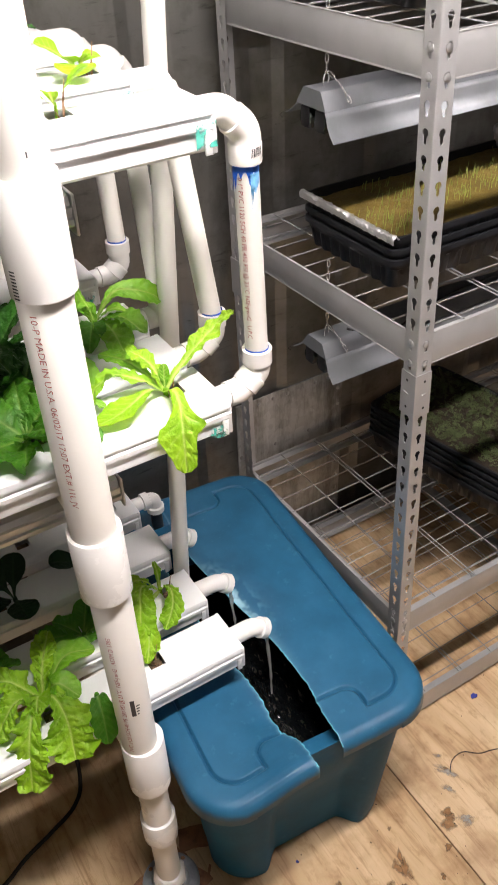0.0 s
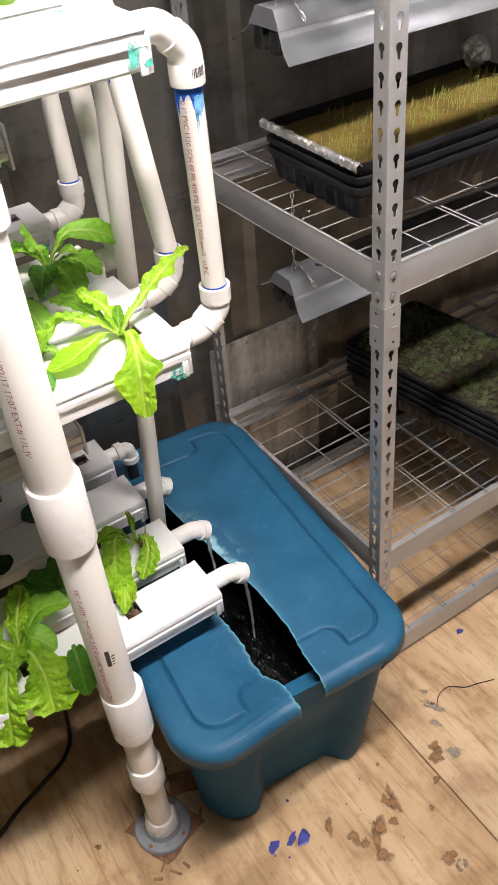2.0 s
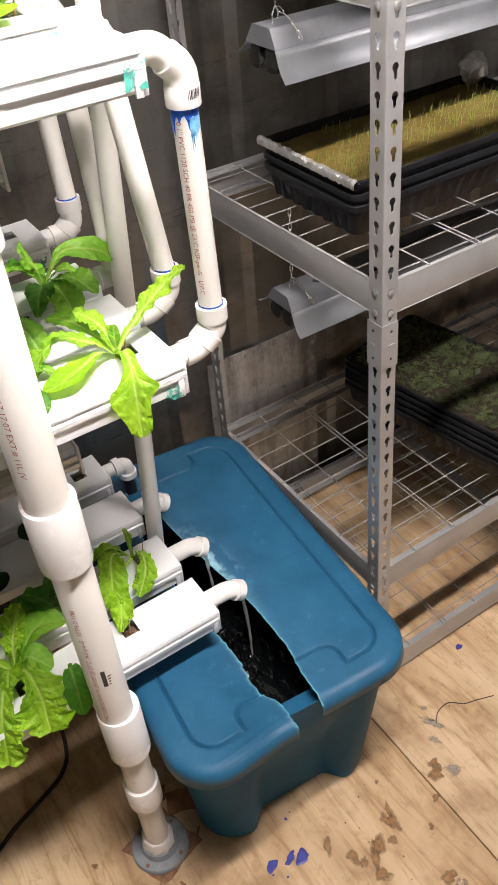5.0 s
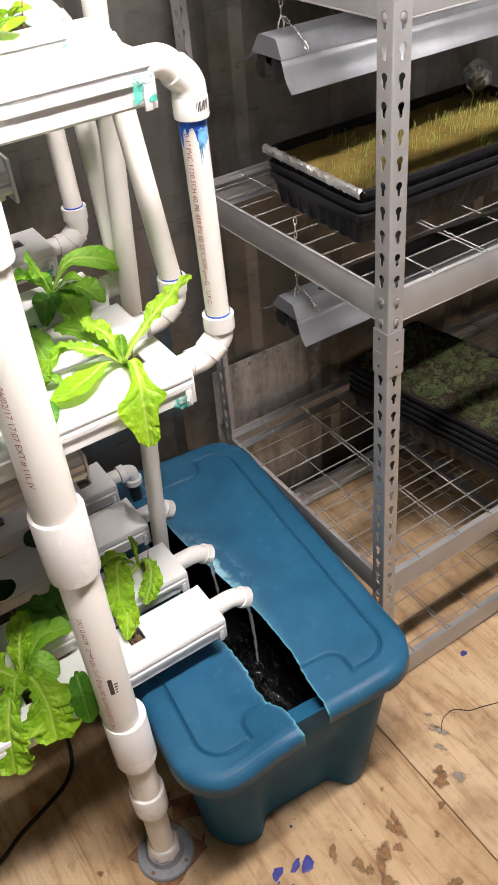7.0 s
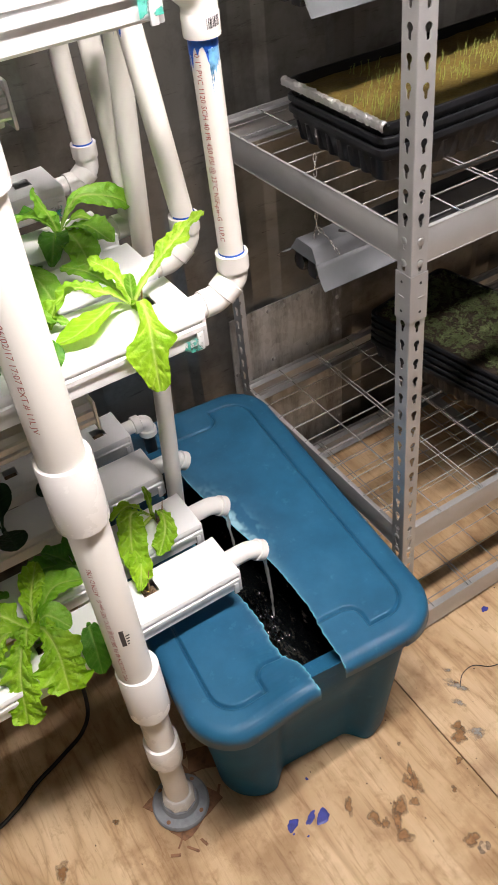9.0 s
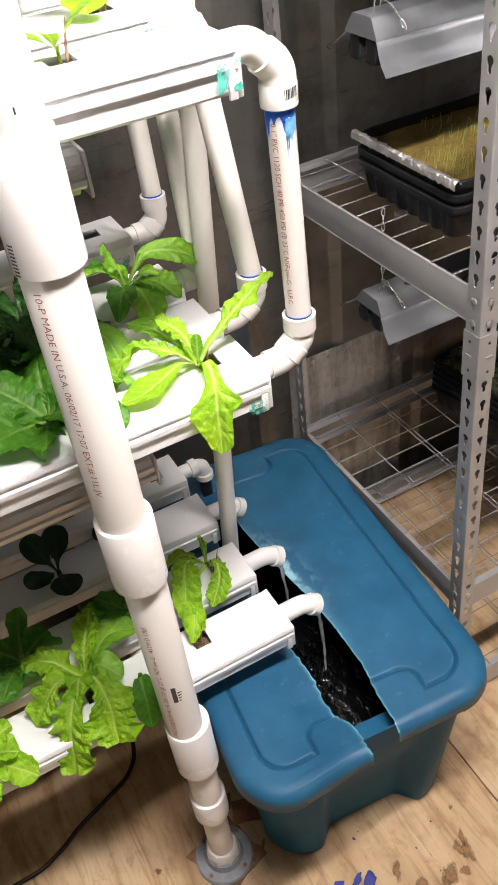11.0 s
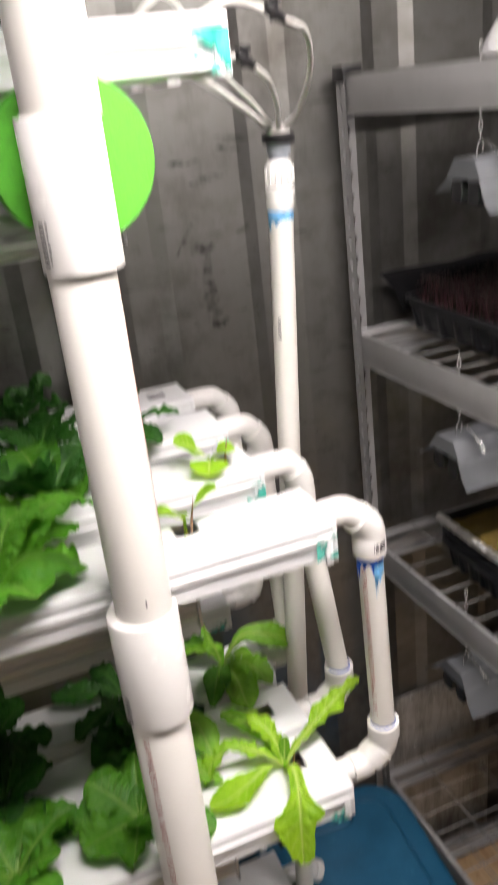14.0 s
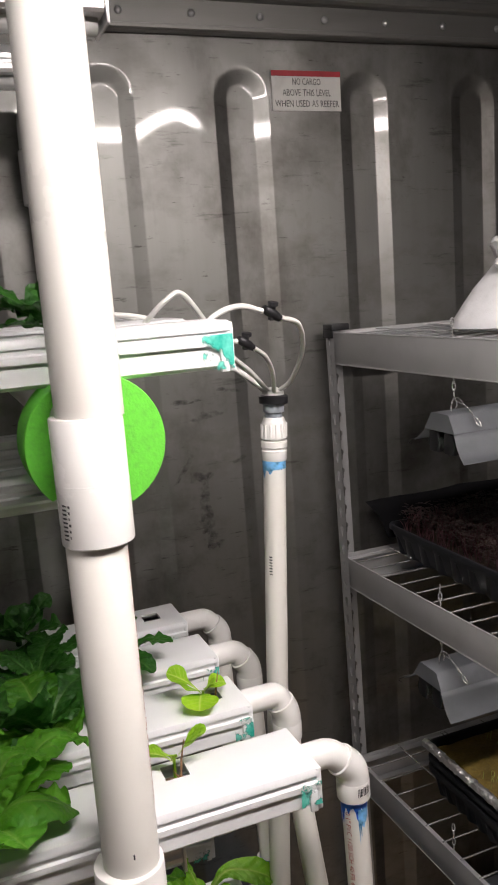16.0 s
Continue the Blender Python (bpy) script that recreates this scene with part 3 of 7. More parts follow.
ZB, ZC, ZD, ZA = 1.522, 1.118, 0.557, 2.046
YB = [0.852, 1.026, 1.190, 1.345]
XB = [XE, XE - 0.017, XE - 0.008, XE - 0.010]
YC = [0.856, 0.990, 1.120, 1.335]
YD = [0.868, 1.006, 1.166, 1.312]
holesA = [0.52 - 0.2 * k for k in range(7)]
holesB = [0.64 - 0.2 * k for k in range(7)]
for k, y in enumerate(YB):
    channel(XB[k], y, ZB, holesA if k % 2 == 0 else [h + 0.096 for h in holesA], (XB[k] - 0.026, XB[k] + 0.001, ZB - 0.046, ZB - 0.016), off=0.022 if k == 0 else 0.0)
for k, y in enumerate(YC):
    channel(XE, y, ZC, [h - 0.018 for h in holesB], (XE - 0.040, XE - 0.008, ZC - 0.053, ZC - 0.032), off=0.014 if k == 0 else 0.0, w=0.120 if k == 0 else CW)
for k, y in enumerate(YD):
    channel(XE + 0.003, y, ZD, [h + 0.008 for h in holesA] if k % 2 == 0 else [h - 0.014 for h in holesB], None, off=0.013 if k < 2 else 0.0)
YA = [0.895, 1.06, 1.225]
for k, y in enumerate(YA):
    channel(0.622, y, ZA, [0.44 - 0.2 * k for k in range(6)], (0.587, 0.6225, ZA - 0.052, ZA - 0.014) if k == 0 else None)


PR = 0.0167        # one inch pipe
SR = 0.0205        # fitting socket


def primer(parent, xy, z0, z1, r, seed, mat, reach=0.03, part_arc=None):
    """A ragged ring of pipe primer that ran down."""
    rnd = random.Random(seed)
    bm = bmesh.new()
    n = 84
    a0, a1 = part_arc or (0, 360)
    closed = part_arc is None
    t, b = [], []
    drips = [(rnd.uniform(0, n), rnd.uniform(0.6, 2.2), reach * rnd.uniform(0.3, 1.3)) for _ in range(12)]
    for k in range(n):
        a = radians(a0 + (a1 - a0) * k / (n if closed else n - 1))
        run = rnd.uniform(0, reach) * 0.08 + max(h * math.exp(-((k - c0) / wd) ** 2) for c0, wd, h in drips)
        c, s = math.cos(a) * (r + 0.0007), math.sin(a) * (r + 0.0007)
        t.append(bm.verts.new((xy[0] + c, xy[1] + s, z1)))
        b.append(bm.verts.new((xy[0] + c, xy[1] + s, z0 - run)))
    for k in range(n if closed else n - 1):
        j = (k + 1) % n
        bm.faces.new((b[k], b[j], t[j], t[k]))
    return part("primer", bm, mat, parent, "blue pipe primer", smooth=False)


def drain(y, ztop, zbot, x=0.757, text=None, seed=1, xt=0.757, yb=None):
    """Pipe that carries the water from one channel end down to the next."""
    yb = y if yb is None else yb
    th = thing("drain_pipe", (x, yb, zbot), "cream pvc drain pipe with white elbows joining two channels", "drain pipe", "drain pipes")
    zt, zb = ztop - 0.024, zbot - 0.024
    zc1, zc0 = zt - 0.069, zb + 0.062
    bm = bmesh.new()
    sweep(bm, [(XE - 0.016, y, zt), (XE + 0.030, y, zt)], PR, 24)
    part("stub", bm, M_FIT, th)
    bend, turn = V(XE + 0.040, y, zt), V(xt, y, zt - 0.030)
    seam = bend.lerp(turn, 0.5)
    along = (turn - bend).normalized()
    bm = bmesh.new()
    path = fillet([V(XE - 0.012, y, zt), bend, seam], 0.015, 6)
    sweep(bm, path, [SR - 0.0022] * len(path), 28)
    path = fillet([seam - along * 0.002, turn, V(xt, y, zc1)], 0.013, 6)
    sweep(bm, [path[0] - along * 0.0005] + path, [SR - 0.0022] + [SR + 0.0004] * len(path), 28)
    lathe(bm, (xt, y, zc1 - 0.002), [(PR + 0.001, 0), (SR + 0.0008, 0.0006), (SR + 0.0012, 0.003), (SR + 0.0012, 0.024), (SR + 0.0004, 0.026)], 28)
    part("elbow", bm, M_FIT, th)
    bm = bmesh.new()
    sweep(bm, [(x, yb, zc0 - 0.012), (xt, y, zc1 + 0.008)], PR, 28)
    part("pipe", bm, M_PIPE, th)
    bm = bmesh.new()
    path = fillet([(XE + 0.022, yb, zb), (XE + 0.045, yb, zb), (x, yb, zb + (x - XE - 0.045) * 0.72), (x, yb, zc0 - 0.003)], 0.009, 4)
    sweep(bm, path, [SR - 0.001] * len(path), 28)
    a, b = V(XE + 0.047, yb, zb), V(x, yb, zb + (x - XE - 0.045) * 0.72)
    d = (b - a).normalized()
    m = a + (b - a) * 0.45
    sweep(bm, [m - d * 0.010, m - d * 0.009, m + d * 0.012, m + d * 0.013], [SR - 0.0012, SR + 0.0012, SR + 0.0012, SR - 0.0012], 28, False)
    part("lower_elbow", bm, M_FIT, th)
    bm = bmesh.new()
    sweep(bm, [(x, yb, zc0 - 0.024), (x, yb, zc0 - 0.023), (x, yb, zc0), (x, yb, zc0 + 0.0005), (x, yb, zc0 - 0.010)],
          [SR - 0.001, SR + 0.0018, SR + 0.0018, PR + 0.0014, PR + 0.0012], 28, False)
    part("collar", bm, M_FIT, th)
    bm = bmesh.new()
    sweep(bm, [(XE + 0.003, yb, zb), (XE + 0.030, yb, zb)], PR, 24)
    part("lower_stub", bm, M_FIT, th)
    primer(th, (xt, y), zc1 - 0.009, zc1 + 0.002, PR, seed, M_BLUE, 0.024)
    if text:
        tick = bmesh.new()
        for k in range(9):
            zz = zc1 + 0.020 + 0.0002 * k
            q = [V(xt + (SR + 0.0018) * math.cos(radians(a)), y + (SR + 0.0018) * math.sin(radians(a)), 0) for a in (258 + 5 * k, 260 + 5 * k + k % 3)]
            tick.faces.new([tick.verts.new((p.x, p.y, w)) for p, w in ((q[0], zz - 0.011), (q[1], zz - 0.011), (q[1], zz), (q[0], zz))])
        part("barcode", tick, M_BLACKPRINT, th, smooth=False)
        primer(th, (xt, y), zc1 - 0.034, zc1 - 0.012, PR, seed + 5, M_BLUE_PALE, 0.035, (258, 316))
    primer(th, (x, yb), zc0 - 0.004, zc0 + 0.003, PR, seed + 9, M_BLUE, 0.0)
    if text:
        wrap_text(text, 0.0096, (xt, y), zc1 - 0.016, PR, 212, M_RED, th, squeeze=0.95, lean=((xt - x) / (zc1 - zc0), (y - yb) / (zc1 - zc0)))
        bars = bmesh.new()
        rnd = random.Random(4)
        z = zc1 - 0.075
        while z < zc1 - 0.03:
            hgt = rnd.uniform(0.0008, 0.0024)
            q = []
            for a in (298, 306, 314, 322):
                c = (xt - 0.001 + (PR + 0.0008) * math.cos(radians(a)), y + (PR + 0.0005) * math.sin(radians(a)))
                q.append((bars.verts.new((*c, z)), bars.verts.new((*c, z + hgt))))
            for p, r in zip(q, q[1:]):
                bars.faces.new((p[0], r[0], r[1], p[1]))
            z += hgt + rnd.uniform(0.0008, 0.002)
        part("barcode", bars, M_BLACKPRINT, th, smooth=False)
    return th


drain(YB[0] + 0.058, ZB, ZC, 0.752, '0 1" PVC 1120 SCH 40 PR 450 PSI @ 23°C NSF-pw-G   U.P.C', 3, 0.747, YC[0] + 0.050)
drain(YB[1] + 0.052, ZB, ZC, 0.752, None, 12, 0.730, YC[1] + 0.050)
drain(YB[2] + 0.052, ZB, ZC, 0.728, None, 21, 0.736, YC[2] + 0.064)
drain(YB[3] + 0.052, ZB, ZC, 0.743, None, 33, 0.740, YC[3] + 0.045)

# spouts of the lowest channels, above the tote
for k, y in enumerate(YD[:3]):
    yc = y + 0.05
    th = thing("drain_spout", (XE, yc, ZD - 0.05), "white pvc spout bent down over the tote", "drain spout", "drain spouts")
    bm = bmesh.new()
    zc = ZD - 0.022
    path = fillet([(XE + 0.004, yc, zc), (XE + 0.052, yc, zc), (XE + 0.078, yc - 0.002, zc - 0.019)], 0.016, 7)
    sweep(bm, path, [PR + 0.001] * (len(path) - 1) + [PR + 0.001], 26, False)
    sweep(bm, [p * 1.0 for p in path], [PR - 0.003] * len(path), 26, False)
    d = (path[-1] - path[-2]).normalized()
    sweep(bm, [path[-1] - d * 0.016, path[-1] - d * 0.015, path[-1], path[-1], path[-1] - d * 0.004],
          [PR + 0.0008, PR + 0.004, PR + 0.004, PR - 0.003, PR - 0.003], 26, False)
    part("spout", bm, M_FIT, th)
    if k < 2:
        bm = bmesh.new()
        rnd = random.Random(k + 2)
        st = [path[-1] + V(0.002, 0, -0.010)]
        for q in range(16):
            st.append(st[-1] + V(0.0010 * (1 - q / 16) + rnd.uniform(-0.0008, 0.0008), rnd.uniform(-0.0012, 0.0012), -0.013))
        sweep(bm, st, [0.0040 * (1 - 0.03 * q) * rnd.uniform(0.6, 1.25) for q in range(len(st))], 10)
        tagged(part("water_stream", bm, M_STREAM), "clear thin stream of water falling into the tote", "water")
th = thing("drain_elbow", (XE, YD[3] + 0.05, ZD - 0.06), "white pvc elbow with a black hose clamp over the tote", "drain elbow")
yc = YD[3] + 0.05
bm = bmesh.new()
path = fillet([(XE + 0.004, yc, ZD - 0.022), (XE + 0.062, yc, ZD - 0.022), (XE + 0.062, yc, ZD - 0.052)], 0.016, 7)
sweep(bm, path, PR - 0.001, 24)
lathe(bm, (XE + 0.030, yc, ZD - 0.022), [(PR, 0), (PR + 0.004, 0.001), (PR + 0.004, 0.016), (PR, 0.018)], 24, (1, 0, 0))
lathe(bm, (XE + 0.062, yc, ZD - 0.060), [(PR - 0.002, 0), (PR + 0.004, 0.001), (PR + 0.004, 0.014), (PR, 0.016)], 24)
part("elbow", bm, M_FIT, th)
bm = bmesh.new()
sweep(bm, [(XE + 0.062, yc, ZD - 0.061), (XE + 0.062, yc, 0.30)], PR - 0.003, 18)
part("hose", bm, M_BLACKPL, th, "black hose")

# post of two inch pipe with couplings
PX, PY = 0.443, 0.818
post = thing("frame_post", (PX, PY, 0), "white two inch pvc post with couplings on a grey floor flange", "post")
R2 = 0.0302
RC = 0.0375


def post_x(z):
    """The post bows a little to one side between its ends."""
    zs = (0.45, 0.72, 0.97, 1.20, 1.44, 1.675, 1.913, 2.29)
    return PX + float(np.interp(z, zs, (0.0, -0.0045, -0.007, -0.008, -0.006, -0.003, 0.0, 0.004)))


def post_piece(name, z0, z1, r, mat, label="", lip=0.0025):
    bmx = bmesh.new()
    lathe(bmx, (post_x((z0 + z1) / 2), PY, z0), [(r - lip, 0), (r, lip * 0.6), (r, z1 - z0 - lip * 0.4), (r - lip * 0.3, z1 - z0), (r - 0.010, z1 - z0 + 0.0002)], 48)
    return part(name, bmx, mat, post, label)


RU = 0.0292
RT = 0.0322
for z0, z1, r in ((0.44, 1.0, R2), (0.93, 1.47, R2 + 0.001), (1.40, 1.95, RU), (1.971, CEIL - 0.002, RT), (0.24, 0.46, 0.0243 + 0.003), (0.05, 0.27, 0.0245)):
    post_piece("pipe", z0, z1, r, M_PIPE)
for z0, z1, r in ((0.402, 0.534, 0.0372), (0.912, 1.029, RC), (1.380, 1.507, 0.0365), (1.852, 1.974, 0.0346), (0.213, 0.283, 0.0335), (2.362, 2.44, 0.040)):
    post_piece("coupling", z0, z1, r, M_FIT)
bm = bmesh.new()
lathe(bm, (PX, PY, 0.028), [(0.028, 0), (0.0345, 0.001), (0.0345, 0.024), (0.030, 0.030), (0.026, 0.031)], 8)
part("nut", bm, M_FIT, post)
bm = bmesh.new()
lathe(bm, (PX, PY, 0.0), [(0.060, 0), (0.060, 0.008), (0.057, 0.0115), (0.040, 0.014), (0.036, 0.028), (0.026, 0.029)], 48)
part("floor_flange", bm, M_GREYPVC, post, "scuffed grey pvc floor flange")
for k in range(4):
    a = radians(32 + 90 * k)
    bm = bmesh.new()
    lathe(bm, (PX + 0.049 * math.cos(a), PY + 0.049 * math.sin(a), 0.0105), [(0.0055, 0), (0.005, 0.002), (0.002, 0.003)], 10)
    part("screw", bm, M_CHIP, post, "rusty screw")
wrap_text("10-P MADE IN U.S.A. 06/02/17 17:07 EXT.# 11L JV", 0.0112, (post_x(1.2), PY), 1.368, R2 + 0.001, 225, M_RED, post, squeeze=1.16)
wrap_text('PVC 1120 SCH 40 PR 280 PSI @ 23°C  NSF-pw-G   ASTM D 1785', 0.0105, (post_x(0.72), PY), 0.545, R2, 224, M_RED, post, squeeze=1.02, up=True)
wrap_text("PVC 1120 SCH 40 NSF-pw  ASTM D1785  MADE IN U.S.A.", 0.010, (post_x(1.675), PY), 1.84, RU, 341, M_RED, post, squeeze=1.1)


def patch(z0, z1, a0, a1, r, mat, name):
    bmx = bmesh.new()
    rows = [[bmx.verts.new((post_x((z0 + z1) / 2) + (r + 0.0008) * math.cos(radians(a)), PY + (r + 0.0006) * math.sin(radians(a)), z)) for a in np.linspace(a0, a1, 6)] for z in (z0, z1)]
    for k in range(5):
        bmx.faces.new((rows[0][k], rows[0][k + 1], rows[1][k + 1], rows[1][k]))
    return part(name, bmx, mat, post, smooth=False)


patch(0.645, 0.685, 246, 259, R2, M_BLACKPRINT, "stamp")
for k in range(4):
    patch(0.668 - 0.007 * k, 0.671 - 0.007 * k, 262, 274 - 2 * k, R2, M_BLACKPRINT, "stamp_line")
for k in range(9):
    patch(1.862 + 0.0040 * k, 1.8638 + 0.0040 * k, 203, 213, 0.0346, M_BLACKPRINT, "barcode_bar")
    patch(1.385 + 0.0038 * k, 1.3868 + 0.0038 * k, 198, 210, 0.0365, M_BLACKPRINT, "barcode_bar")

patch(1.528, 1.534, 268, 271, RU, M_BLACKPRINT, "scuff")
for k in range(6):
    patch(1.864 + 0.0058 * k, 1.8665 + 0.0058 * k, 216, 218.5 + (k % 3) * 0.8, 0.0346, M_BLACKPRINT, "sticker_line")
bm = bmesh.new()
lathe(bm, (post_x(1.912), PY, 1.9115), [(0.0343, 0), (0.0349, 0.0003), (0.0349, 0.0007), (0.0343, 0.001)], 48)
part("moulding_seam", bm, M_FIT, post)

# rear post close to the wall, with an elbow at its head
QX, QY = 0.530, 1.480
rear = thing("frame_post", (QX, QY, 0), "white pvc rear post with a coupling close to the steel wall", "post")
bm = bmesh.new()
lathe(bm, (QX, QY, 0.0), [(0.029, 0), (0.029, 2.30)], 32)
part("pipe", bm, M_PIPE, rear)
bm = bmesh.new()
lathe(bm, (QX, QY, 2.235), [(0.030, 0), (0.036, 0.001), (0.036, 0.085), (0.033, 0.088)], 32)
path = fillet([(QX, QY, 2.31), (QX, QY, 2.372), (QX, QY - 0.10, 2.372)], 0.045, 8)
sweep(bm, path, 0.033, 28)
part("elbow", bm, M_FIT, rear)
marks = bmesh.new()
rnd = random.Random(77)
zz = 2.19
while zz > 1.90:
    hgt = rnd.uniform(0.004, 0.010)
    q = [(marks.verts.new((QX + 0.0294 * math.cos(radians(a)), QY + 0.0294 * math.sin(radians(a)), zz)),
          marks.verts.new((QX + 0.0294 * math.cos(radians(a)), QY + 0.0294 * math.sin(radians(a)), zz - hgt))) for a in (222, 229, 236)]
    for p, r in zip(q, q[1:]):
        marks.faces.new((p[0], r[0], r[1], p[1]))
    zz -= hgt + rnd.uniform(0.002, 0.005)
part("printing_bars", marks, M_BLACKPRINT, rear, smooth=False)

# cross bars that carry the channels
for ztop, z in ((ZA - CH, ZA - CH - 0.030), (ZB - CH, ZB - CH - 0.030), (ZC - CH, ZC - CH - 0.030), (ZD - CH, ZD - CH - 0.030)):
    bm = bmesh.new()
    sweep(bm, [(PX, PY + 0.02, z), (PX, 1.47, z)], 0.0268, 20)
    part("cross_bar", bm, M_PIPE, post)

# round green foam pad behind the post
bm = bmesh.new()
n, cx, cz, rr = 60, 0.4600, 1.9355, 0.0715
ang = [radians(-90 + 316 * k / (n - 1)) for k in range(n)]
ring = [(cx + rr * math.cos(a), cz + rr * math.sin(a)) for a in ang] + [(cx - 0.004, cz - 0.028)]
face = bmesh.new()
inner = [(cx + (x - cx) * 0.985, cz + (z - cz) * 0.985) for x, z in ring]
f = [bm.verts.new((x, 0.8705, z)) for x, z in ring]
e = [bm.verts.new((x, 0.8680, z)) for x, z in inner]
g = [bm.verts.new((x, 0.930, z)) for x, z in ring]
bm.faces.new(g)
for k in range(len(ring)):
    j = (k + 1) % len(ring)
    bm.faces.new((f[k], f[j], g[j], g[k]))
    bm.faces.new((e[k], e[j], f[j], f[k]))
bmesh.ops.recalc_face_normals(bm, faces=bm.faces)
face.faces.new([face.verts.new((x, 0.8680, z)) for x, z in inner])
bmesh.ops.recalc_face_normals(face, faces=face.faces)
pad = thing("foam_pad", (cx, 0.91, cz - rr), "round bright green foam pad with a cut wedge behind the post", "foam pad")
part("rim", bm, M_FOAM, pad, smooth=False)
part("cut_face", face, M_FOAM, pad, "pitted cut face", smooth=False)

# supply pipe with union, cap and hoses
SXT, SXB, SY = 0.768, 0.690, 1.150
sup = thing("supply_pipe", (SXB, SY, 0.12), "cream pvc riser pipe with a white union and small hoses", "supply pipe")


def sx(z):
    return SXB + (SXT - SXB) * (z - 0.45) / (1.82 - 0.45)


def on_riser(name, prof, mat, seg=32, label=""):
    bmx = bmesh.new()
    sweep(bmx, [(sx(z), SY, z) for r, z in prof], [r for r, z in prof], seg)
    return part(name, bmx, mat, sup, label)


on_riser("pipe", [(PR, 0.14), (PR, 1.835)], M_PIPE, 28)
primer(sup, (sx(1.815), SY), 1.815, 1.83, PR, 44, M_BLUE_PALE, 0.02)
on_riser("socket", [(PR + 0.001, 1.826), (0.0190, 1.828), (0.0190, 1.841), (0.0178, 1.842), (0.0178, 1.845), (0.0196, 1.846), (0.0196, 1.855), (0.017, 1.856)], M_FIT)
on_riser("union_nut", [(0.0165, 1.857), (0.0182, 1.859), (0.0182, 1.882), (0.0165, 1.885), (0.0150, 1.890)], M_FIT, 24)
bm = bmesh.new()
for k in range(14):
    a = 2 * math.pi * k / 14
    c, s_ = math.cos(a) * 0.0185, math.sin(a) * 0.0185
    sweep(bm, [(sx(1.860) + c, SY + s_, 1.860), (sx(1.881) + c, SY + s_, 1.881)], 0.0012, 6)
part("grip_rib", bm, M_FIT, sup)
on_riser("adapter", [(0.0125, 1.889), (0.0125, 1.897), (0.0155, 1.898), (0.0155, 1.911)], M_GREYPVC)
on_riser("black_cap", [(0.0205, 1.910), (0.0215, 1.911), (0.0215, 1.921), (0.019, 1.923)], M_BLACKPL, 16)
on_riser("manifold", [(0.016, 1.922), (0.015, 1.928), (0.007, 1.933)], M_HOSE, 20)
bars = bmesh.new()
for k in range(7):
    z = 1.655 + 0.0044 * k
    q = [(bars.verts.new((sx(z) + (PR + 0.0006) * math.cos(radians(a)), SY + (PR + 0.0006) * math.sin(radians(a)), z)),
          bars.verts.new((sx(z) + (PR + 0.0006) * math.cos(radians(a)), SY + (PR + 0.0006) * math.sin(radians(a)), z + 0.002))) for a in (214, 220, 226, 230)]
    for p, r in zip(q, q[1:]):
        bars.faces.new((p[0], r[0], r[1], p[1]))
part("barcode", bars, M_BLACKPRINT, sup, smooth=False)
topx = sx(1.93)
HOSES = (
    [(topx + 0.006, SY - 0.008, 1.929), (0.788, 1.115, 1.946), (0.782, 1.06, 1.990), (0.756, 1.010, 2.028), (0.718, 0.982, 2.040)],
    [(0.690, 0.968, 2.050), (0.660, 0.962, 2.058), (0.630, 0.955, 2.052), (0.606, 0.952, 2.036)],
    [(topx - 0.004, SY - 0.012, 1.929), (0.758, 1.11, 1.958), (0.735, 1.075, 1.985), (0.712, 1.057, 2.000)],
    [(0.684, 1.045, 2.012), (0.660, 1.040, 2.014), (0.636, 1.036, 2.022), (0.612, 1.040, 2.030)],
    [(topx - 0.010, SY - 0.004, 1.929), (0.730, 1.12, 1.962), (0.695, 1.10, 1.990), (0.664, 1.085, 2.028), (0.622, 1.06, 2.076), (0.596, 1.05, 2.070), (0.570, 1.07, 2.042)],
    [(topx - 0.012, SY + 0.004, 1.928), (0.725, 1.14, 1.958), (0.670, 1.14, 2.000), (0.610, 1.15, 2.042), (0.55, 1.16, 2.056), (0.500, 1.18, 2.052), (0.47, 1.20, 2.044)],
    [(topx - 0.006, SY + 0.012, 1.928), (0.725, 1.17, 1.965), (0.66, 1.19, 2.012), (0.58, 1.22, 2.050), (0.52, 1.24, 2.054), (0.46, 1.26, 2.044)],
)
for k, h in enumerate(HOSES):
    bm = bmesh.new()
    sweep(bm, smooth_path(h, 8), 0.0034, 10)
    part("hose", bm, M_HOSE, sup, "thin grey white hose")
for c in ((0.705, 0.975, 2.046), (0.698, 1.051, 2.008)):
    bm = bmesh.new()
    p = V(*c)
    d = V(0.75, 0.25, -0.45).normalized()
    sweep(bm, [p - d * 0.014, p - d * 0.009, p - d * 0.008, p + d * 0.008, p + d * 0.009, p + d * 0.014], [0.0046, 0.0052, 0.0060, 0.0060, 0.0052, 0.0046], 12)
    u = V(0.1, -0.2, 1).normalized()
    sweep(bm, [p, p + u * 0.009, p + u * 0.0092, p + u * 0.014], [0.004, 0.004, 0.0066, 0.0066], 10)
    sweep(bm, [p, p - u * 0.008], [0.0045, 0.004], 10)
    part("valve", bm, M_BLACKPL, sup, "small black tap")


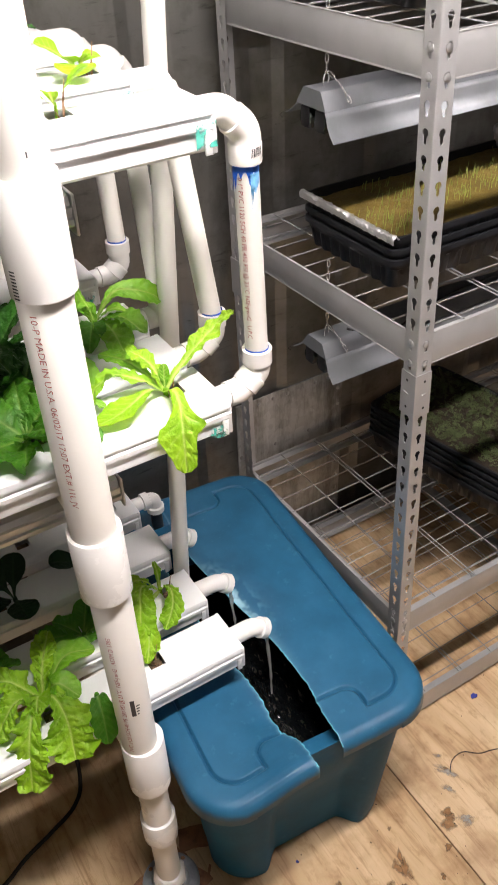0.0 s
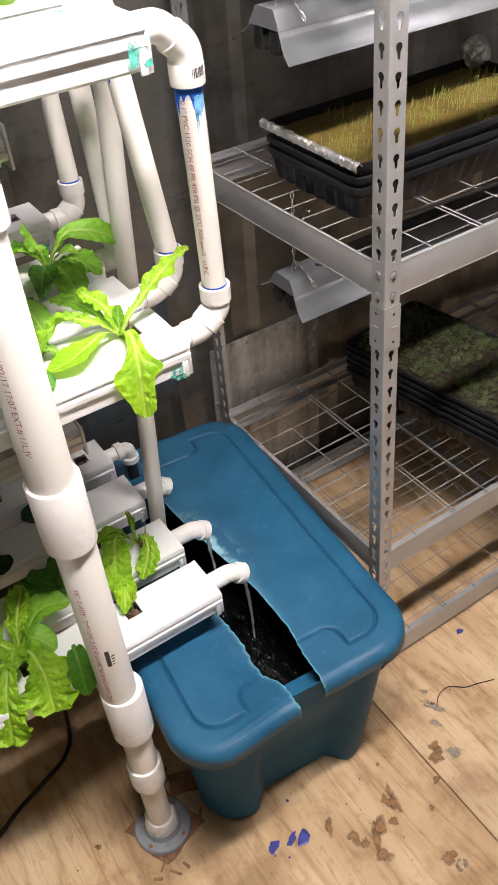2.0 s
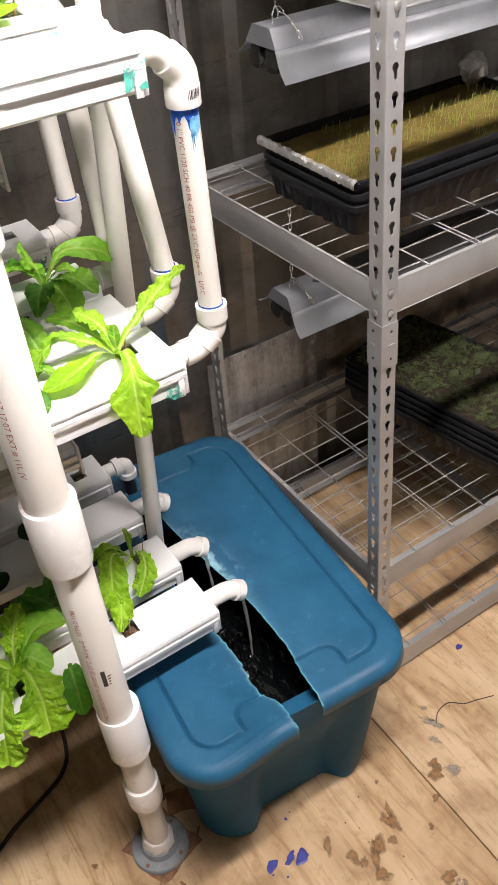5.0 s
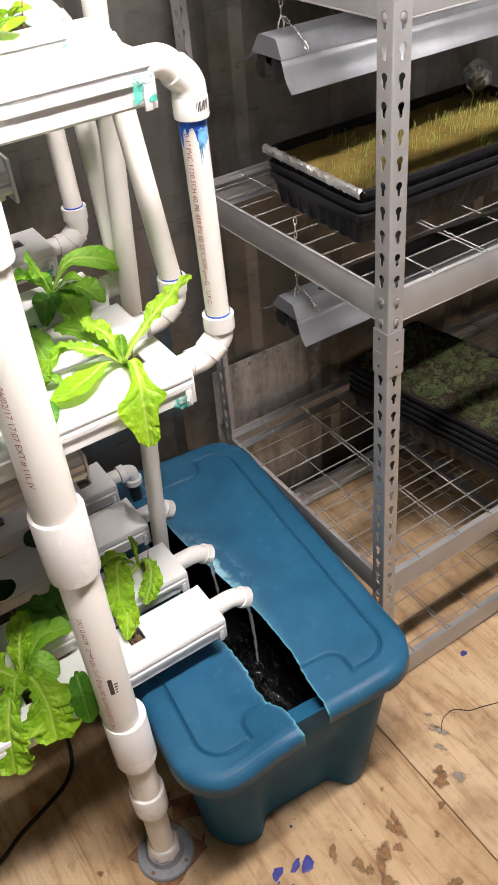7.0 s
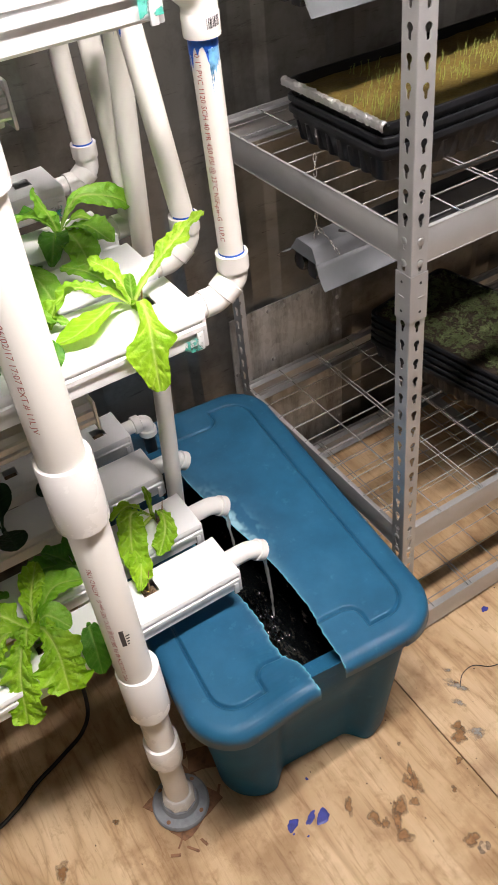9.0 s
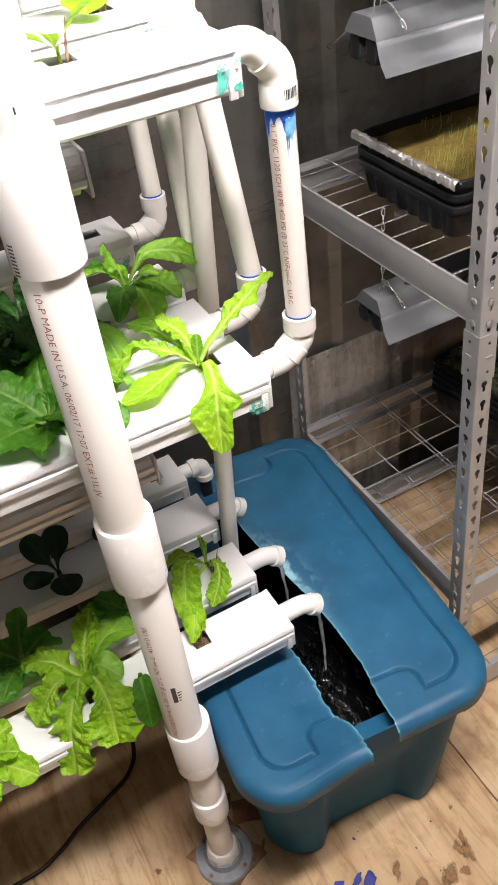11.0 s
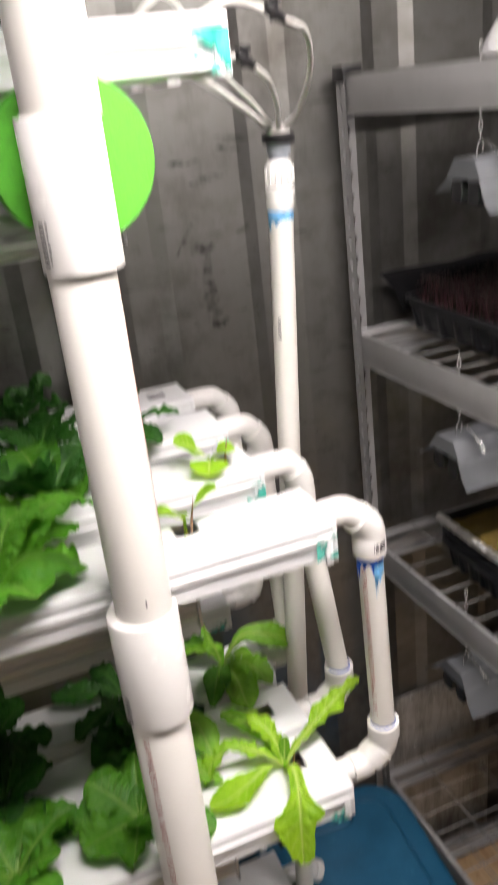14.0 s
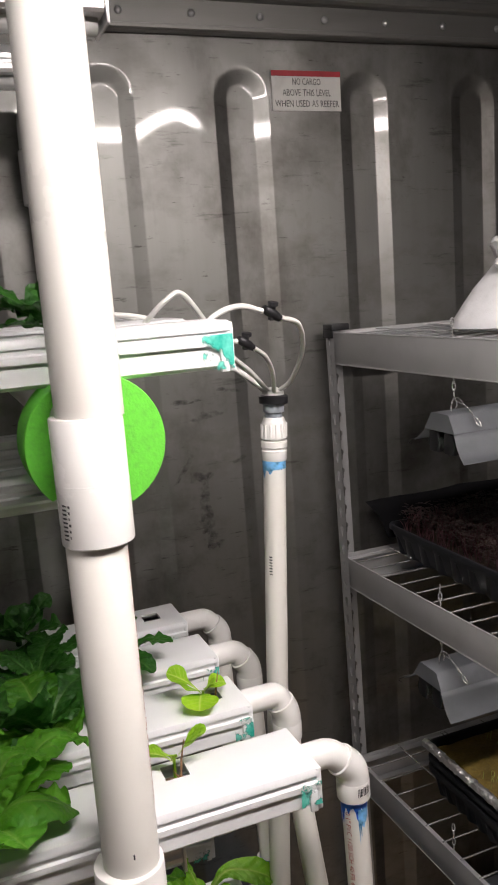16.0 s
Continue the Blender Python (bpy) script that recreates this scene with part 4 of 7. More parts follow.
# grow lamps: ribbed aluminium bars with a tube below
def lamp_bar(x_end, y, z, group="grow lamps"):
    th = thing("grow_lamp", (x_end, y, z), "ribbed aluminium linear grow lamp, switched off", "grow lamp", group)
    pr = [(-0.030, 0.0), (-0.033, 0.004), (-0.033, 0.010), (-0.029, 0.012), (-0.029, 0.016), (-0.031, 0.018), (-0.031, 0.024), (-0.027, 0.026), (-0.024, 0.036),
          (-0.012, 0.040), (-0.012, 0.037), (-0.004, 0.037), (-0.004, 0.040)]
    pr = pr + [(-y0, z0) for y0, z0 in reversed(pr)]
    bmx = bmesh.new()
    a = [bmx.verts.new((XL, y + u, z + w)) for u, w in pr]
    b = [bmx.verts.new((x_end, y + u, z + w)) for u, w in pr]
    for k in range(len(pr)):
        j = (k + 1) % len(pr)
        bmx.faces.new((a[k], b[k], b[j], a[j]))
    bmx.faces.new(a), bmx.faces.new(list(reversed(b)))
    bmesh.ops.recalc_face_normals(bmx, faces=bmx.faces)
    part("housing", bmx, M_LAMPALU, th, smooth=False)
    part("end_cap", boxed(x_end + 0.0005, x_end + 0.005, y - 0.034, y + 0.034, z - 0.012, z + 0.041, 0.002), M_LAMPALU, th)
    bmx = bmesh.new()
    sweep(bmx, [(XL + 0.02, y, z - 0.004), (x_end - 0.004, y, z - 0.004)], 0.0125, 12)
    part("tube", bmx, M_LAMPTUBE, th)
    for xx in (-0.4, 0.30):
        bmx = bmesh.new()
        sweep(bmx, [(xx, y, z + 0.038), (xx, y, z + 0.085)], 0.0015, 6)
        part("hanger", bmx, M_GALV, th)
    return th


for lx, ly, lz in ((0.545, 1.04, 2.385), (0.545, 1.29, 2.385), (0.520, 1.04, 1.850), (0.520, 1.29, 1.850),
                   (0.522, 0.97, 1.388), (0.400, 1.29, 1.388), (0.518, 0.96, 0.958)):
    lamp_bar(lx, ly, lz)

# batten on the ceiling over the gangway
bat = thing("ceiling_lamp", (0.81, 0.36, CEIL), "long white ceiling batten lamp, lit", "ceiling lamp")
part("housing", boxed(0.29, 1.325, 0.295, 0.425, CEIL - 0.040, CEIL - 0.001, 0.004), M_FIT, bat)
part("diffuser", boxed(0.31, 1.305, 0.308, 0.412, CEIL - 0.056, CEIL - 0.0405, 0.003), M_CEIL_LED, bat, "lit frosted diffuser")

# ---------------------------------------------------------------- storage tote under the spouts
TC, TA = V(0.761, 1.059, 0), radians(-5.0)
TW, TL, TZ = 0.2535, 0.396, 0.446
TM = Matrix.Translation(TC) @ Matrix.Rotation(TA, 4, "Z")
tote = thing("storage_tote", TC, "blue plastic tote with a sawn lid on the floor", "tote")


def rrect_sd(u, v, hw, hl, r):
    a, b = abs(u) - hw + r, abs(v) - hl + r
    return math.hypot(max(a, 0), max(b, 0)) + min(max(a, b), 0) - r


def half_width(v, hw, hl, r):
    b = abs(v) - (hl - r)
    return hw if b <= 0 else hw - r + math.sqrt(max(0.0, r * r - b * b))


def slot(v):
    """Left and right edge of the ragged opening sawn through the lid."""
    nl = noise.noise((v * 24, 1.3, 0)) * 0.004 + noise.noise((v * 110, 4.3, 0)) * 0.0034 + noise.noise((v * 240, 2.3, 0)) * 0.002
    nr = noise.noise((v * 14, 7.1, 0)) * 0.0035 + noise.noise((v * 150, 9.3, 0)) * 0.0018 * (1 - ss(-0.2, 0.1, v))
    s = (v + TL) / (2 * TL)
    left = -0.040 - 0.014 * ss(0.08, 0.14, s) - 0.034 * ss(0.2, 0.6, s)
    right = 0.031 + 0.006 * math.sin(s * 9) - 0.062 * ss(0.36, 0.80, s)
    return left + nl, right + nr


def lid_height(u, v):
    d = -rrect_sd(u, v, TW, TL, 0.095)
    z = -0.019 * (1 - math.sqrt(max(0.0, 1 - max(0.0, 1 - max(d, 0.0) / 0.026) ** 2)))
    panel = rrect_sd(u, v, TW - 0.052, TL - 0.052, 0.05)
    notch = rrect_sd(u, abs(v) - TL, 0.115, 0.105, 0.03)
    p = max(panel, -notch)
    z += 0.0012 * (1 - ss(-0.004, 0.004, p)) - 0.0062 * math.exp(-(p / 0.0027) ** 2)
    z += 0.004 * noise.noise((u * 6, v * 5, 0))
    l, r = slot(v)
    if u < (l + r) / 2:
        z += 0.030 * math.exp(-((u - l) / 0.09) ** 2) * (1 - ss(-TL, -TL + 0.16, v))
        z -= 0.012 * math.exp(-((u - l) / 0.04) ** 2) * math.exp(-((v + 0.25) / 0.07) ** 2)
    else:
        z -= 0.013 * math.exp(-((u - r) / 0.06) ** 2) * math.exp(-((v + 0.02) / 0.10) ** 2)
    return z


def lid_sheet():
    bmx = bmesh.new()
    v_end = 0.235
    nv, nu = 400, 150
    for side in (0, 1):
        rows = []
        for j in range(nv + 1):
            v = -TL + 2 * TL * j / nv
            hw = half_width(v, TW, TL, 0.095)
            l, r = slot(v)
            close = ss(v_end - 0.03, v_end, v)
            mid = (l + r) / 2
            l, r = l + (mid - l) * close, r + (mid - r) * close
            a, b = (-hw, max(l, -hw)) if side == 0 else (min(r, hw), hw)
            slide = -0.030 * (1 - ss(-0.1, 0.3, v)) if side == 0 else 0.0
            rows.append([bmx.verts.new(TM @ V(a + (b - a) * i / nu, v + slide, TZ + lid_height(a + (b - a) * i / nu, v))) for i in range(nu + 1)])
        for p, q in zip(rows, rows[1:]):
            for i in range(nu):
                bmx.faces.new((p[i], p[i + 1], q[i + 1], q[i]))
        edge = [q[0] for q in rows] if side == 0 else [q[-1] for q in rows]
        low = []
        for k, e in enumerate(edge):
            w = TM.inverted() @ e.co
            low.append(bmx.verts.new(TM @ V(w.x * 1.008, w.y * 1.005, w.z - 0.018)))
        for k in range(len(edge) - 1):
            bmx.faces.new((edge[k], edge[k + 1], low[k + 1], low[k]) if side else (edge[k + 1], edge[k], low[k], low[k + 1]))
        for row in (rows[0], rows[-1]):
            lowr = [bmx.verts.new(v.co - V(0, 0, 0.018)) for v in row]
            for i in range(nu):
                bmx.faces.new((row[i], row[i + 1], lowr[i + 1], lowr[i]))
    bmesh.ops.remove_doubles(bmx, verts=bmx.verts, dist=0.0004)
    bmesh.ops.recalc_face_normals(bmx, faces=bmx.faces)
    return bmx


lid = part("lid", lid_sheet(), M_TOTE, tote, "blue lid with a ragged slot sawn along it")
worn = lid.data.attributes.new("worn", "FLOAT", "POINT")
inv = TM.inverted()
wv = []
for q in lid.data.vertices:
    w = inv @ q.co
    r = slot(w.y)[1]
    d = w.x - r
    if d > -0.002:
        # scratched whitening and a painted soft highlight beside the spouts
        smear = math.exp(-((d - 0.012) / 0.022) ** 2) * math.exp(-((w.y - 0.03) / 0.075) ** 2) * ss(-0.25, 0.35, noise.noise((w.x * 38, w.y * 30, 0)) + 0.6 * noise.noise((w.x * 110, w.y * 90, 3)))
        film = 0.26 * math.exp(-(d / 0.014) ** 2) * math.exp(-((w.y + 0.02) / 0.16) ** 2)
        wv.append(min(1.0, 0.9 * smear + film + 0.22 * math.exp(-(d / 0.0025) ** 2)))
    else:
        e = slot(w.y + 0.03)[0] - w.x
        wv.append(min(1.0, 0.25 * math.exp(-(e / 0.004) ** 2)))
worn.data.foreach_set("value", wv)
sol = lid.modifiers.new("thickness", "SOLIDIFY")
sol.thickness, sol.offset = 0.0025, -1
# pale scraped burr along the sawn edges
for side in (0, 1):
    bm = bmesh.new()
    pts, rad = [], []
    for j in range(220):
        v = -TL + 0.004 + (0.235 - 0.03 + TL) * j / 219
        u = slot(v)[side]
        pts.append(TM @ V(u, v - (0.030 * (1 - ss(-0.1, 0.3, v)) if side == 0 else 0.0), TZ + lid_height(u, v) - 0.0005))
        rad.append(0.0008 + 0.0020 * max(0, noise.noise((v * 60, side * 9.0, 3))))
    sweep(bm, pts, rad, 6)
    part("burr", bm, M_TOTECUT, lid, "pale scraped edge")


def tote_body():
    bmx = bmesh.new()
    levels = [(0.0, 0.790), (0.002, 0.803), (0.007, 0.812), (0.016, 0.819), (0.06, 0.83), (0.14, 0.854), (0.20, 0.872), (0.24, 0.884), (0.28, 0.896), (0.31, 0.906), (0.34, 0.915), (0.36, 0.922), (0.38, 0.928), (0.40, 0.934), (0.408, 0.937), (0.428, 0.943)]
    n = 320

    def ring(z, k, shrink, ribbed=True):
        hw, hl, r = TW * (k - 0.0) - shrink - 0.006, TL * (k + (1 - k) * 0.42) - shrink - 0.008, 0.085
        out = []
        for i in range(n):
            a = 2 * math.pi * i / n
            c, s = math.cos(a), math.sin(a)
            t = 1 / max(abs(c) / hw, abs(s) / hl)
            u, v = c * t, s * t
            for _ in range(3):
                d = rrect_sd(u, v, hw, hl, r)
                u, v = u - c * d * 0.8, v - s * d * 0.8
            ribs = 0.0
            if z < 0.375 and ribbed:
                f = 1 - ss(0.15, 0.37, z)
                if abs(v) > hl - 0.03:
                    ribs = 0.036 * (1 - ss(0.072, 0.118, abs(u - 0.005))) * f
                elif abs(u) > hw - 0.03:
                    ribs = 0.030 * (ss(0.04, 0.08, abs(v)) - ss(0.225, 0.27, abs(v))) * f
            if abs(v) > hl - 0.03:
                v -= math.copysign(ribs, v)
            else:
                u -= math.copysign(ribs, u)
            out.append(bmx.verts.new(TM @ V(u, v, z)))
        return out
    outer = [ring(z, k, 0) for z, k in levels]
    inner = [ring(z, k, 0.0035 if z > 0.405 else 0.042, False) for z, k in reversed(levels[1:])]
    allr = outer + inner
    for p, q in zip(allr, allr[1:]):
        for i in range(n):
            bmx.faces.new((p[i], p[(i + 1) % n], q[(i + 1) % n], q[i]))
    bmx.faces.new(list(reversed(outer[0])))
    bmx.faces.new(inner[-1])
    bmesh.ops.recalc_face_normals(bmx, faces=bmx.faces)
    return bmx


part("body", tote_body(), M_TOTEBODY, tote)
bm = bmesh.new()
nw = 150
grid = [[bm.verts.new(TM @ V((i / nw * 2 - 1) * 0.185, (j / nw * 2 - 1) * 0.318,
         0.255 + 0.004 * noise.noise((i * 0.14, j * 0.14, 0)) + 0.026 * abs(noise.noise((i * 0.30, j * 0.30, 2)) + 0.5 * noise.noise((i * 0.7, j * 0.7, 5))) * math.exp(-(((i / nw * 2 - 1) * 0.185 + 0.03) / 0.05) ** 2 - (((j / nw * 2 - 1) * 0.345 + 0.13) / 0.09) ** 2)))
         for i in range(nw + 1)] for j in range(nw + 1)]
for j in range(nw):
    for i in range(nw):
        bm.faces.new((grid[j][i], grid[j][i + 1], grid[j + 1][i + 1], grid[j + 1][i]))
tagged(part("tote_water", bm, M_WATER), "dark rippled nutrient water inside the blue tote", "water", kind="stuff")

# ---------------------------------------------------------------- boltless steel shelf
SXL, SYF, SYR, LEAN_K = 1.0543, 0.884, 1.480, 0.042
SXR = SXL + 1.22


def lean(x, y, z):
    k = (y - SYF) / (SYR - SYF)
    return V(x - 0.0135 * (z - 0.15) * k, y + LEAN_K * (z - 1.0) * (1 - k), z)


def lean_bm(bmx):
    for v in bmx.verts:
        v.co = lean(*v.co)
    return bmx


shelf = thing("shelf_unit", (SXL, SYF, 0), "silver grey boltless steel shelf with keyhole posts and wire decks", "shelf")
PITCH, FL, TH = 0.0381, 0.0305, 0.0016


def keyhole(n=24):
    """Round head above a narrower slot, as a star-shaped outline."""
    pts = []
    for k in range(n):
        a = 2 * math.pi * k / n + 0.02
        c, s = math.cos(a), math.sin(a)
        best = 0.0
        for cz, r in ((0.0048, 0.0064), (0.0, 0.0040), (-0.003, 0.0034), (-0.006, 0.0033), (-0.0085, 0.0033)):
            bq = s * cz
            disc = bq * bq - cz * cz + r * r
            if disc >= 0:
                best = max(best, bq + math.sqrt(disc))
        pts.append((c * best, s * best))
    return pts


def strip_flange(bmx, z0, z1, place):
    """A perforated strip; place(u, z, depth) maps it into the world."""
    kh = keyhole()
    n = len(kh)
    cells = int((z1 - z0) / PITCH + 0.3)
    step = (z1 - z0) / cells
    hw, hh = FL / 2, step / 2
    cache = {}

    def vert(u, z, d):
        key = (round(u, 5), round(z, 5), d)
        if key not in cache:
            cache[key] = bmx.verts.new(place(u, z, d))
        return cache[key]
    for c in range(cells):
        zc = z0 + (c + 0.5) * step
        outer = []
        for k in range(n):
            a = 2 * math.pi * k / n + 0.02
            cc, s = math.cos(a), math.sin(a)
            t = 1 / max(abs(cc) / hw, abs(s) / hh)
            outer.append((cc * t, s * t))
        for d in (0.0, TH):
            fr = [vert(u, zc + w, d) for u, w in outer]
            inn = [vert(u, zc + w, d) for u, w in kh]
            for k in range(n):
                j = (k + 1) % n
                bmx.faces.new((fr[k], fr[j], inn[j], inn[k]) if d == 0 else (fr[j], fr[k], inn[k], inn[j]))
        f0, f1 = [vert(u, zc + w, 0.0) for u, w in kh], [vert(u, zc + w, TH) for u, w in kh]
        for k in range(n):
            j = (k + 1) % n
            bmx.faces.new((f0[j], f0[k], f1[k], f1[j]))
        # corners between the polygon and the square cell
        for d in (0.0, TH):
            for su in (-1, 1):
                for sw in (-1, 1):
                    cand = [k for k in range(n) if outer[k][0] * su > 0 and outer[k][1] * sw > 0]
                    on_side = [k for k in cand if abs(abs(outer[k][0]) - hw) < 1e-6]
                    on_top = [k for k in cand if abs(abs(outer[k][1]) - hh) < 1e-6]
                    if on_side and on_top:
                        p = max(on_side, key=lambda k: abs(outer[k][1]))
                        q = max(on_top, key=lambda k: abs(outer[k][0]))
                        tri = [vert(*(outer[p][0], zc + outer[p][1]), d), vert(su * hw, zc + sw * hh, d), vert(outer[q][0], zc + outer[q][1], d)]
                        if len(set(tri)) == 3:
                            bmx.faces.new(tri)
    return bmx


def shelf_post(xc, yc, sx_, sy_, z0, z1, name="post"):
    """An angle post: corner at (xc, yc), legs running along sx_ and sy_."""
    bmx = bmesh.new()
    strip_flange(bmx, z0, z1, lambda u, z, d: lean(xc + sx_ * (FL / 2 + u + 0.002), yc + sy_ * d, z))
    strip_flange(bmx, z0, z1, lambda u, z, d: lean(xc + sx_ * d, yc + sy_ * (FL / 2 + u + 0.002), z))
    prof = [(0.0, 0.002), (0.0004, 0.0008), (0.0008, 0.0004), (0.002, 0.0)]
    for (a0, b0), (a1, b1) in zip(prof, prof[1:]):
        q = [bmx.verts.new(lean(xc + sx_ * a, yc + sy_ * b, z)) for a, b, z in ((a0, b0, z0), (a1, b1, z0), (a1, b1, z1), (a0, b0, z1))]
        bmx.faces.new(q)
    bmesh.ops.recalc_face_normals(bmx, faces=bmx.faces)
    return part(name, bmx, M_SHELF, shelf)


def plain_angle(xc, yc, sx_, sy_, z0, z1, leg, off, bmx):
    for a in (0, 1):
        if a == 0:
            add_box(bmx, *sorted((xc - sx_ * off, xc + sx_ * leg)), *sorted((yc - sy_ * off, yc - sy_ * (off - 0.0012))), z0, z1)
        else:
            add_box(bmx, *sorted((xc - sx_ * off, xc - sx_ * (off - 0.0012))), *sorted((yc - sy_ * (off - 0.0014), yc + sy_ * leg)), z0, z1)


for xc, yc, a, b in ((SXL, SYF, 1, 1), (SXL, SYR, 1, -1), (SXR, SYF, -1, 1), (SXR, SYR, -1, -1)):
    if xc == SXL:
        shelf_post(xc, yc, a, b, 0.0, 1.0)
        shelf_post(xc, yc, a, b, 1.0, 1.985)
    else:
        bm = bmesh.new()
        plain_angle(xc, yc, a, b, 0.0, 1.985, FL, 0.0005, bm)
        part("post", lean_bm(bm), M_SHELF, shelf, smooth=False)
    bm = bmesh.new()
    plain_angle(xc, yc, a, b, 0.918, 1.004, FL + 0.0035, 0.0022, bm)
    if xc == SXL and yc == SYF:
        # black discs on the solid sleeve paint in the shade of its holes
        dots = bmesh.new()
        for zz in (0.934, 0.988):
            lathe(dots, (xc + 0.019, yc - 0.0021, zz), [(0.0026, 0), (0.0026, 0.0003)], 12, (0, -1, 0))
            lathe(dots, (xc - 0.0021, yc + 0.019, zz), [(0.0026, 0), (0.0026, 0.0003)], 12, (-1, 0, 0))
        part("sleeve_hole_disc", lean_bm(dots), M_BLACKPL, shelf, "flat black discs for the shade in punched holes")
        for zz in (0.962,):
            add_box(bm, xc + 0.014, xc + 0.026, yc - 0.0034, yc - 0.0021, zz - 0.001, zz + 0.001)
            add_box(bm, xc - 0.0034, xc - 0.0021, yc + 0.014, yc + 0.026, zz - 0.001, zz + 0.001)
    part("splice_sleeve", lean_bm(bm), M_SHELF, shelf, "splice sleeve", smooth=False)
    bm = bmesh.new()
    add_box(bm, *sorted((xc - a * 0.003, xc + a * (FL + 0.004))), *sorted((yc - b * 0.003, yc + b * (FL + 0.004))), 1.986, 1.998, 0.002)
    add_box(bm, *sorted((xc - a * 0.003, xc + a * (FL + 0.004))), *sorted((yc - b * 0.003, yc - b * 0.0012)), 1.972, 1.9862, 0.0003)
    add_box(bm, *sorted((xc - a * 0.003, xc - a * 0.0012)), *sorted((yc - b * 0.001, yc + b * (FL + 0.004))), 1.972, 1.9862, 0.0003)
    part("cap", lean_bm(bm), M_BLACKPL, shelf, "black plastic post cap")
    bm = bmesh.new()
    add_box(bm, *sorted((xc - a * 0.004, xc + a * 0.02)), *sorted((yc - b * 0.004, yc + b * 0.02)), 0.0, 0.008, 0.001)
    part("foot", lean_bm(bm), M_BLACKPL, shelf)

BH = 0.062
DECKS = (1.983, 1.533, 1.078, 0.400, 0.072)


def rivet_at(x, y, z, ax):
    bmx = bmesh.new()
    lathe(bmx, lean(x, y, z), [(0.0064, 0), (0.0064, 0.0016), (0.0050, 0.0027), (0.0005, 0.003)], 14, ax)
    part("stud", bmx, M_STUD, shelf)


for zt in DECKS:
    for y, s in ((SYF, 1), (SYR, -1)):
        bm = bmesh.new()
        ya, yb = sorted((y + s * 0.0022, y + s * 0.0040))
        add_box(bm, SXL + 0.004, SXR - 0.004, ya, yb, zt - BH, zt, 0.0006)
        ya, yb = sorted((y + s * 0.0042, y + s * 0.020))
        add_box(bm, SXL + 0.012, SXR - 0.012, ya, yb, zt - 0.011, zt - 0.0085)
        add_box(bm, SXL + 0.012, SXR - 0.012, ya, yb, zt - BH, zt - BH + 0.002)
        ym = y + s * 0.0028
        for zz in (zt - 0.0015, zt - BH + 0.0015):
            sweep(bm, [(SXL + 0.035, ym, zz), (SXR - 0.035, ym, zz)], 0.0015, 8)
        part("long_beam", lean_bm(bm), M_SHELF, shelf)
    for x, s in ((SXL, 1), (SXR, -1)):
        bm = bmesh.new()
        xa, xb = sorted((x + s * 0.0022, x + s * 0.0040))
        add_box(bm, xa, xb, SYF + 0.0045, SYR - 0.0045, zt - BH, zt, 0.0006)
        xa, xb = sorted((x + s * 0.0042, x + s * 0.016))
        add_box(bm, xa, xb, SYF + 0.021, SYR - 0.021, zt - 0.011, zt - 0.0085)
        xm = x + s * 0.0028
        for zz in (zt - 0.0015, zt - BH + 0.0015):
            sweep(bm, [(xm, SYF + 0.035, zz), (xm, SYR - 0.035, zz)], 0.0015, 8)
        part("end_beam", lean_bm(bm), M_SHELF, shelf)
    if zt < 1.9:
        for zz in (zt - 0.018, zt - 0.018 - PITCH):
            rivet_at(SXL + FL / 2 + 0.002, SYF, zz, (0, -1, 0))
            rivet_at(SXL, SYF + FL / 2 + 0.002, zz, (-1, 0, 0))
    # centre support bar
    bm = bmesh.new()
    add_box(bm, SXL + 0.61, SXL + 0.64, SYF + 0.006, SYR - 0.006, zt - 0.030, zt - 0.0125)
    part("tie_bar", lean_bm(bm), M_SHELF, shelf, smooth=False)
    deck = tagged(new("wire_deck"), "galvanised wire mesh deck")
    deck.matrix_basis = Matrix.Translation(lean(SXL, SYF, zt))
    adopt(deck, shelf)
    deck.matrix_basis = Matrix.Translation(lean(SXL, SYF, zt))
    zw = zt - 0.0058
    wires = []
    k = 0
    while 0.030 + 0.0520 * k < SYR - SYF - 0.01:
        yy = SYF + 0.030 + 0.0520 * k
        wires.append(((SXL + 0.006, yy, zw), (SXR - 0.006, yy, zw)))
        k += 1
    for k in range(11):
        xx = SXL + 0.109 + 0.1085 * k
        wires.append(((xx, SYF + 0.006, zw + 0.0032), (xx, SYR - 0.006, zw + 0.0032)))
        if k % 3 == 1:
            wires.append(((xx + 0.010, SYF + 0.006, zw + 0.0032), (xx + 0.010, SYR - 0.006, zw + 0.0032)))
    for p, q in wires:
        bm = bmesh.new()
        sweep(bm, [lean(*p), lean(*q)], 0.0014, 6)
        part("wire", bm, M_GALV, deck)


# shop lights hung from the decks by chain
def chain(points, parent, r=0.0027, wire=0.0009):
    pts = [Vector(p) for p in points]
    for a, b in zip(pts, pts[1:]):
        steps = max(1, int((b - a).length / 0.0130))
        d = (b - a).normalized()
        for k in range(steps):
            c = a + (b - a) * (k + 0.5) / steps
            o = d.orthogonal().normalized()
            if k % 2:
                o = d.cross(o)
            lp = [c + d * (0.0082 * math.sin(t)) + o * (r * math.cos(t)) for t in np.linspace(0, 2 * math.pi, 13)]
            bmx = bmesh.new()
            sweep(bmx, lp, wire, 5, False)
            part("link", bmx, M_CHROME, parent)


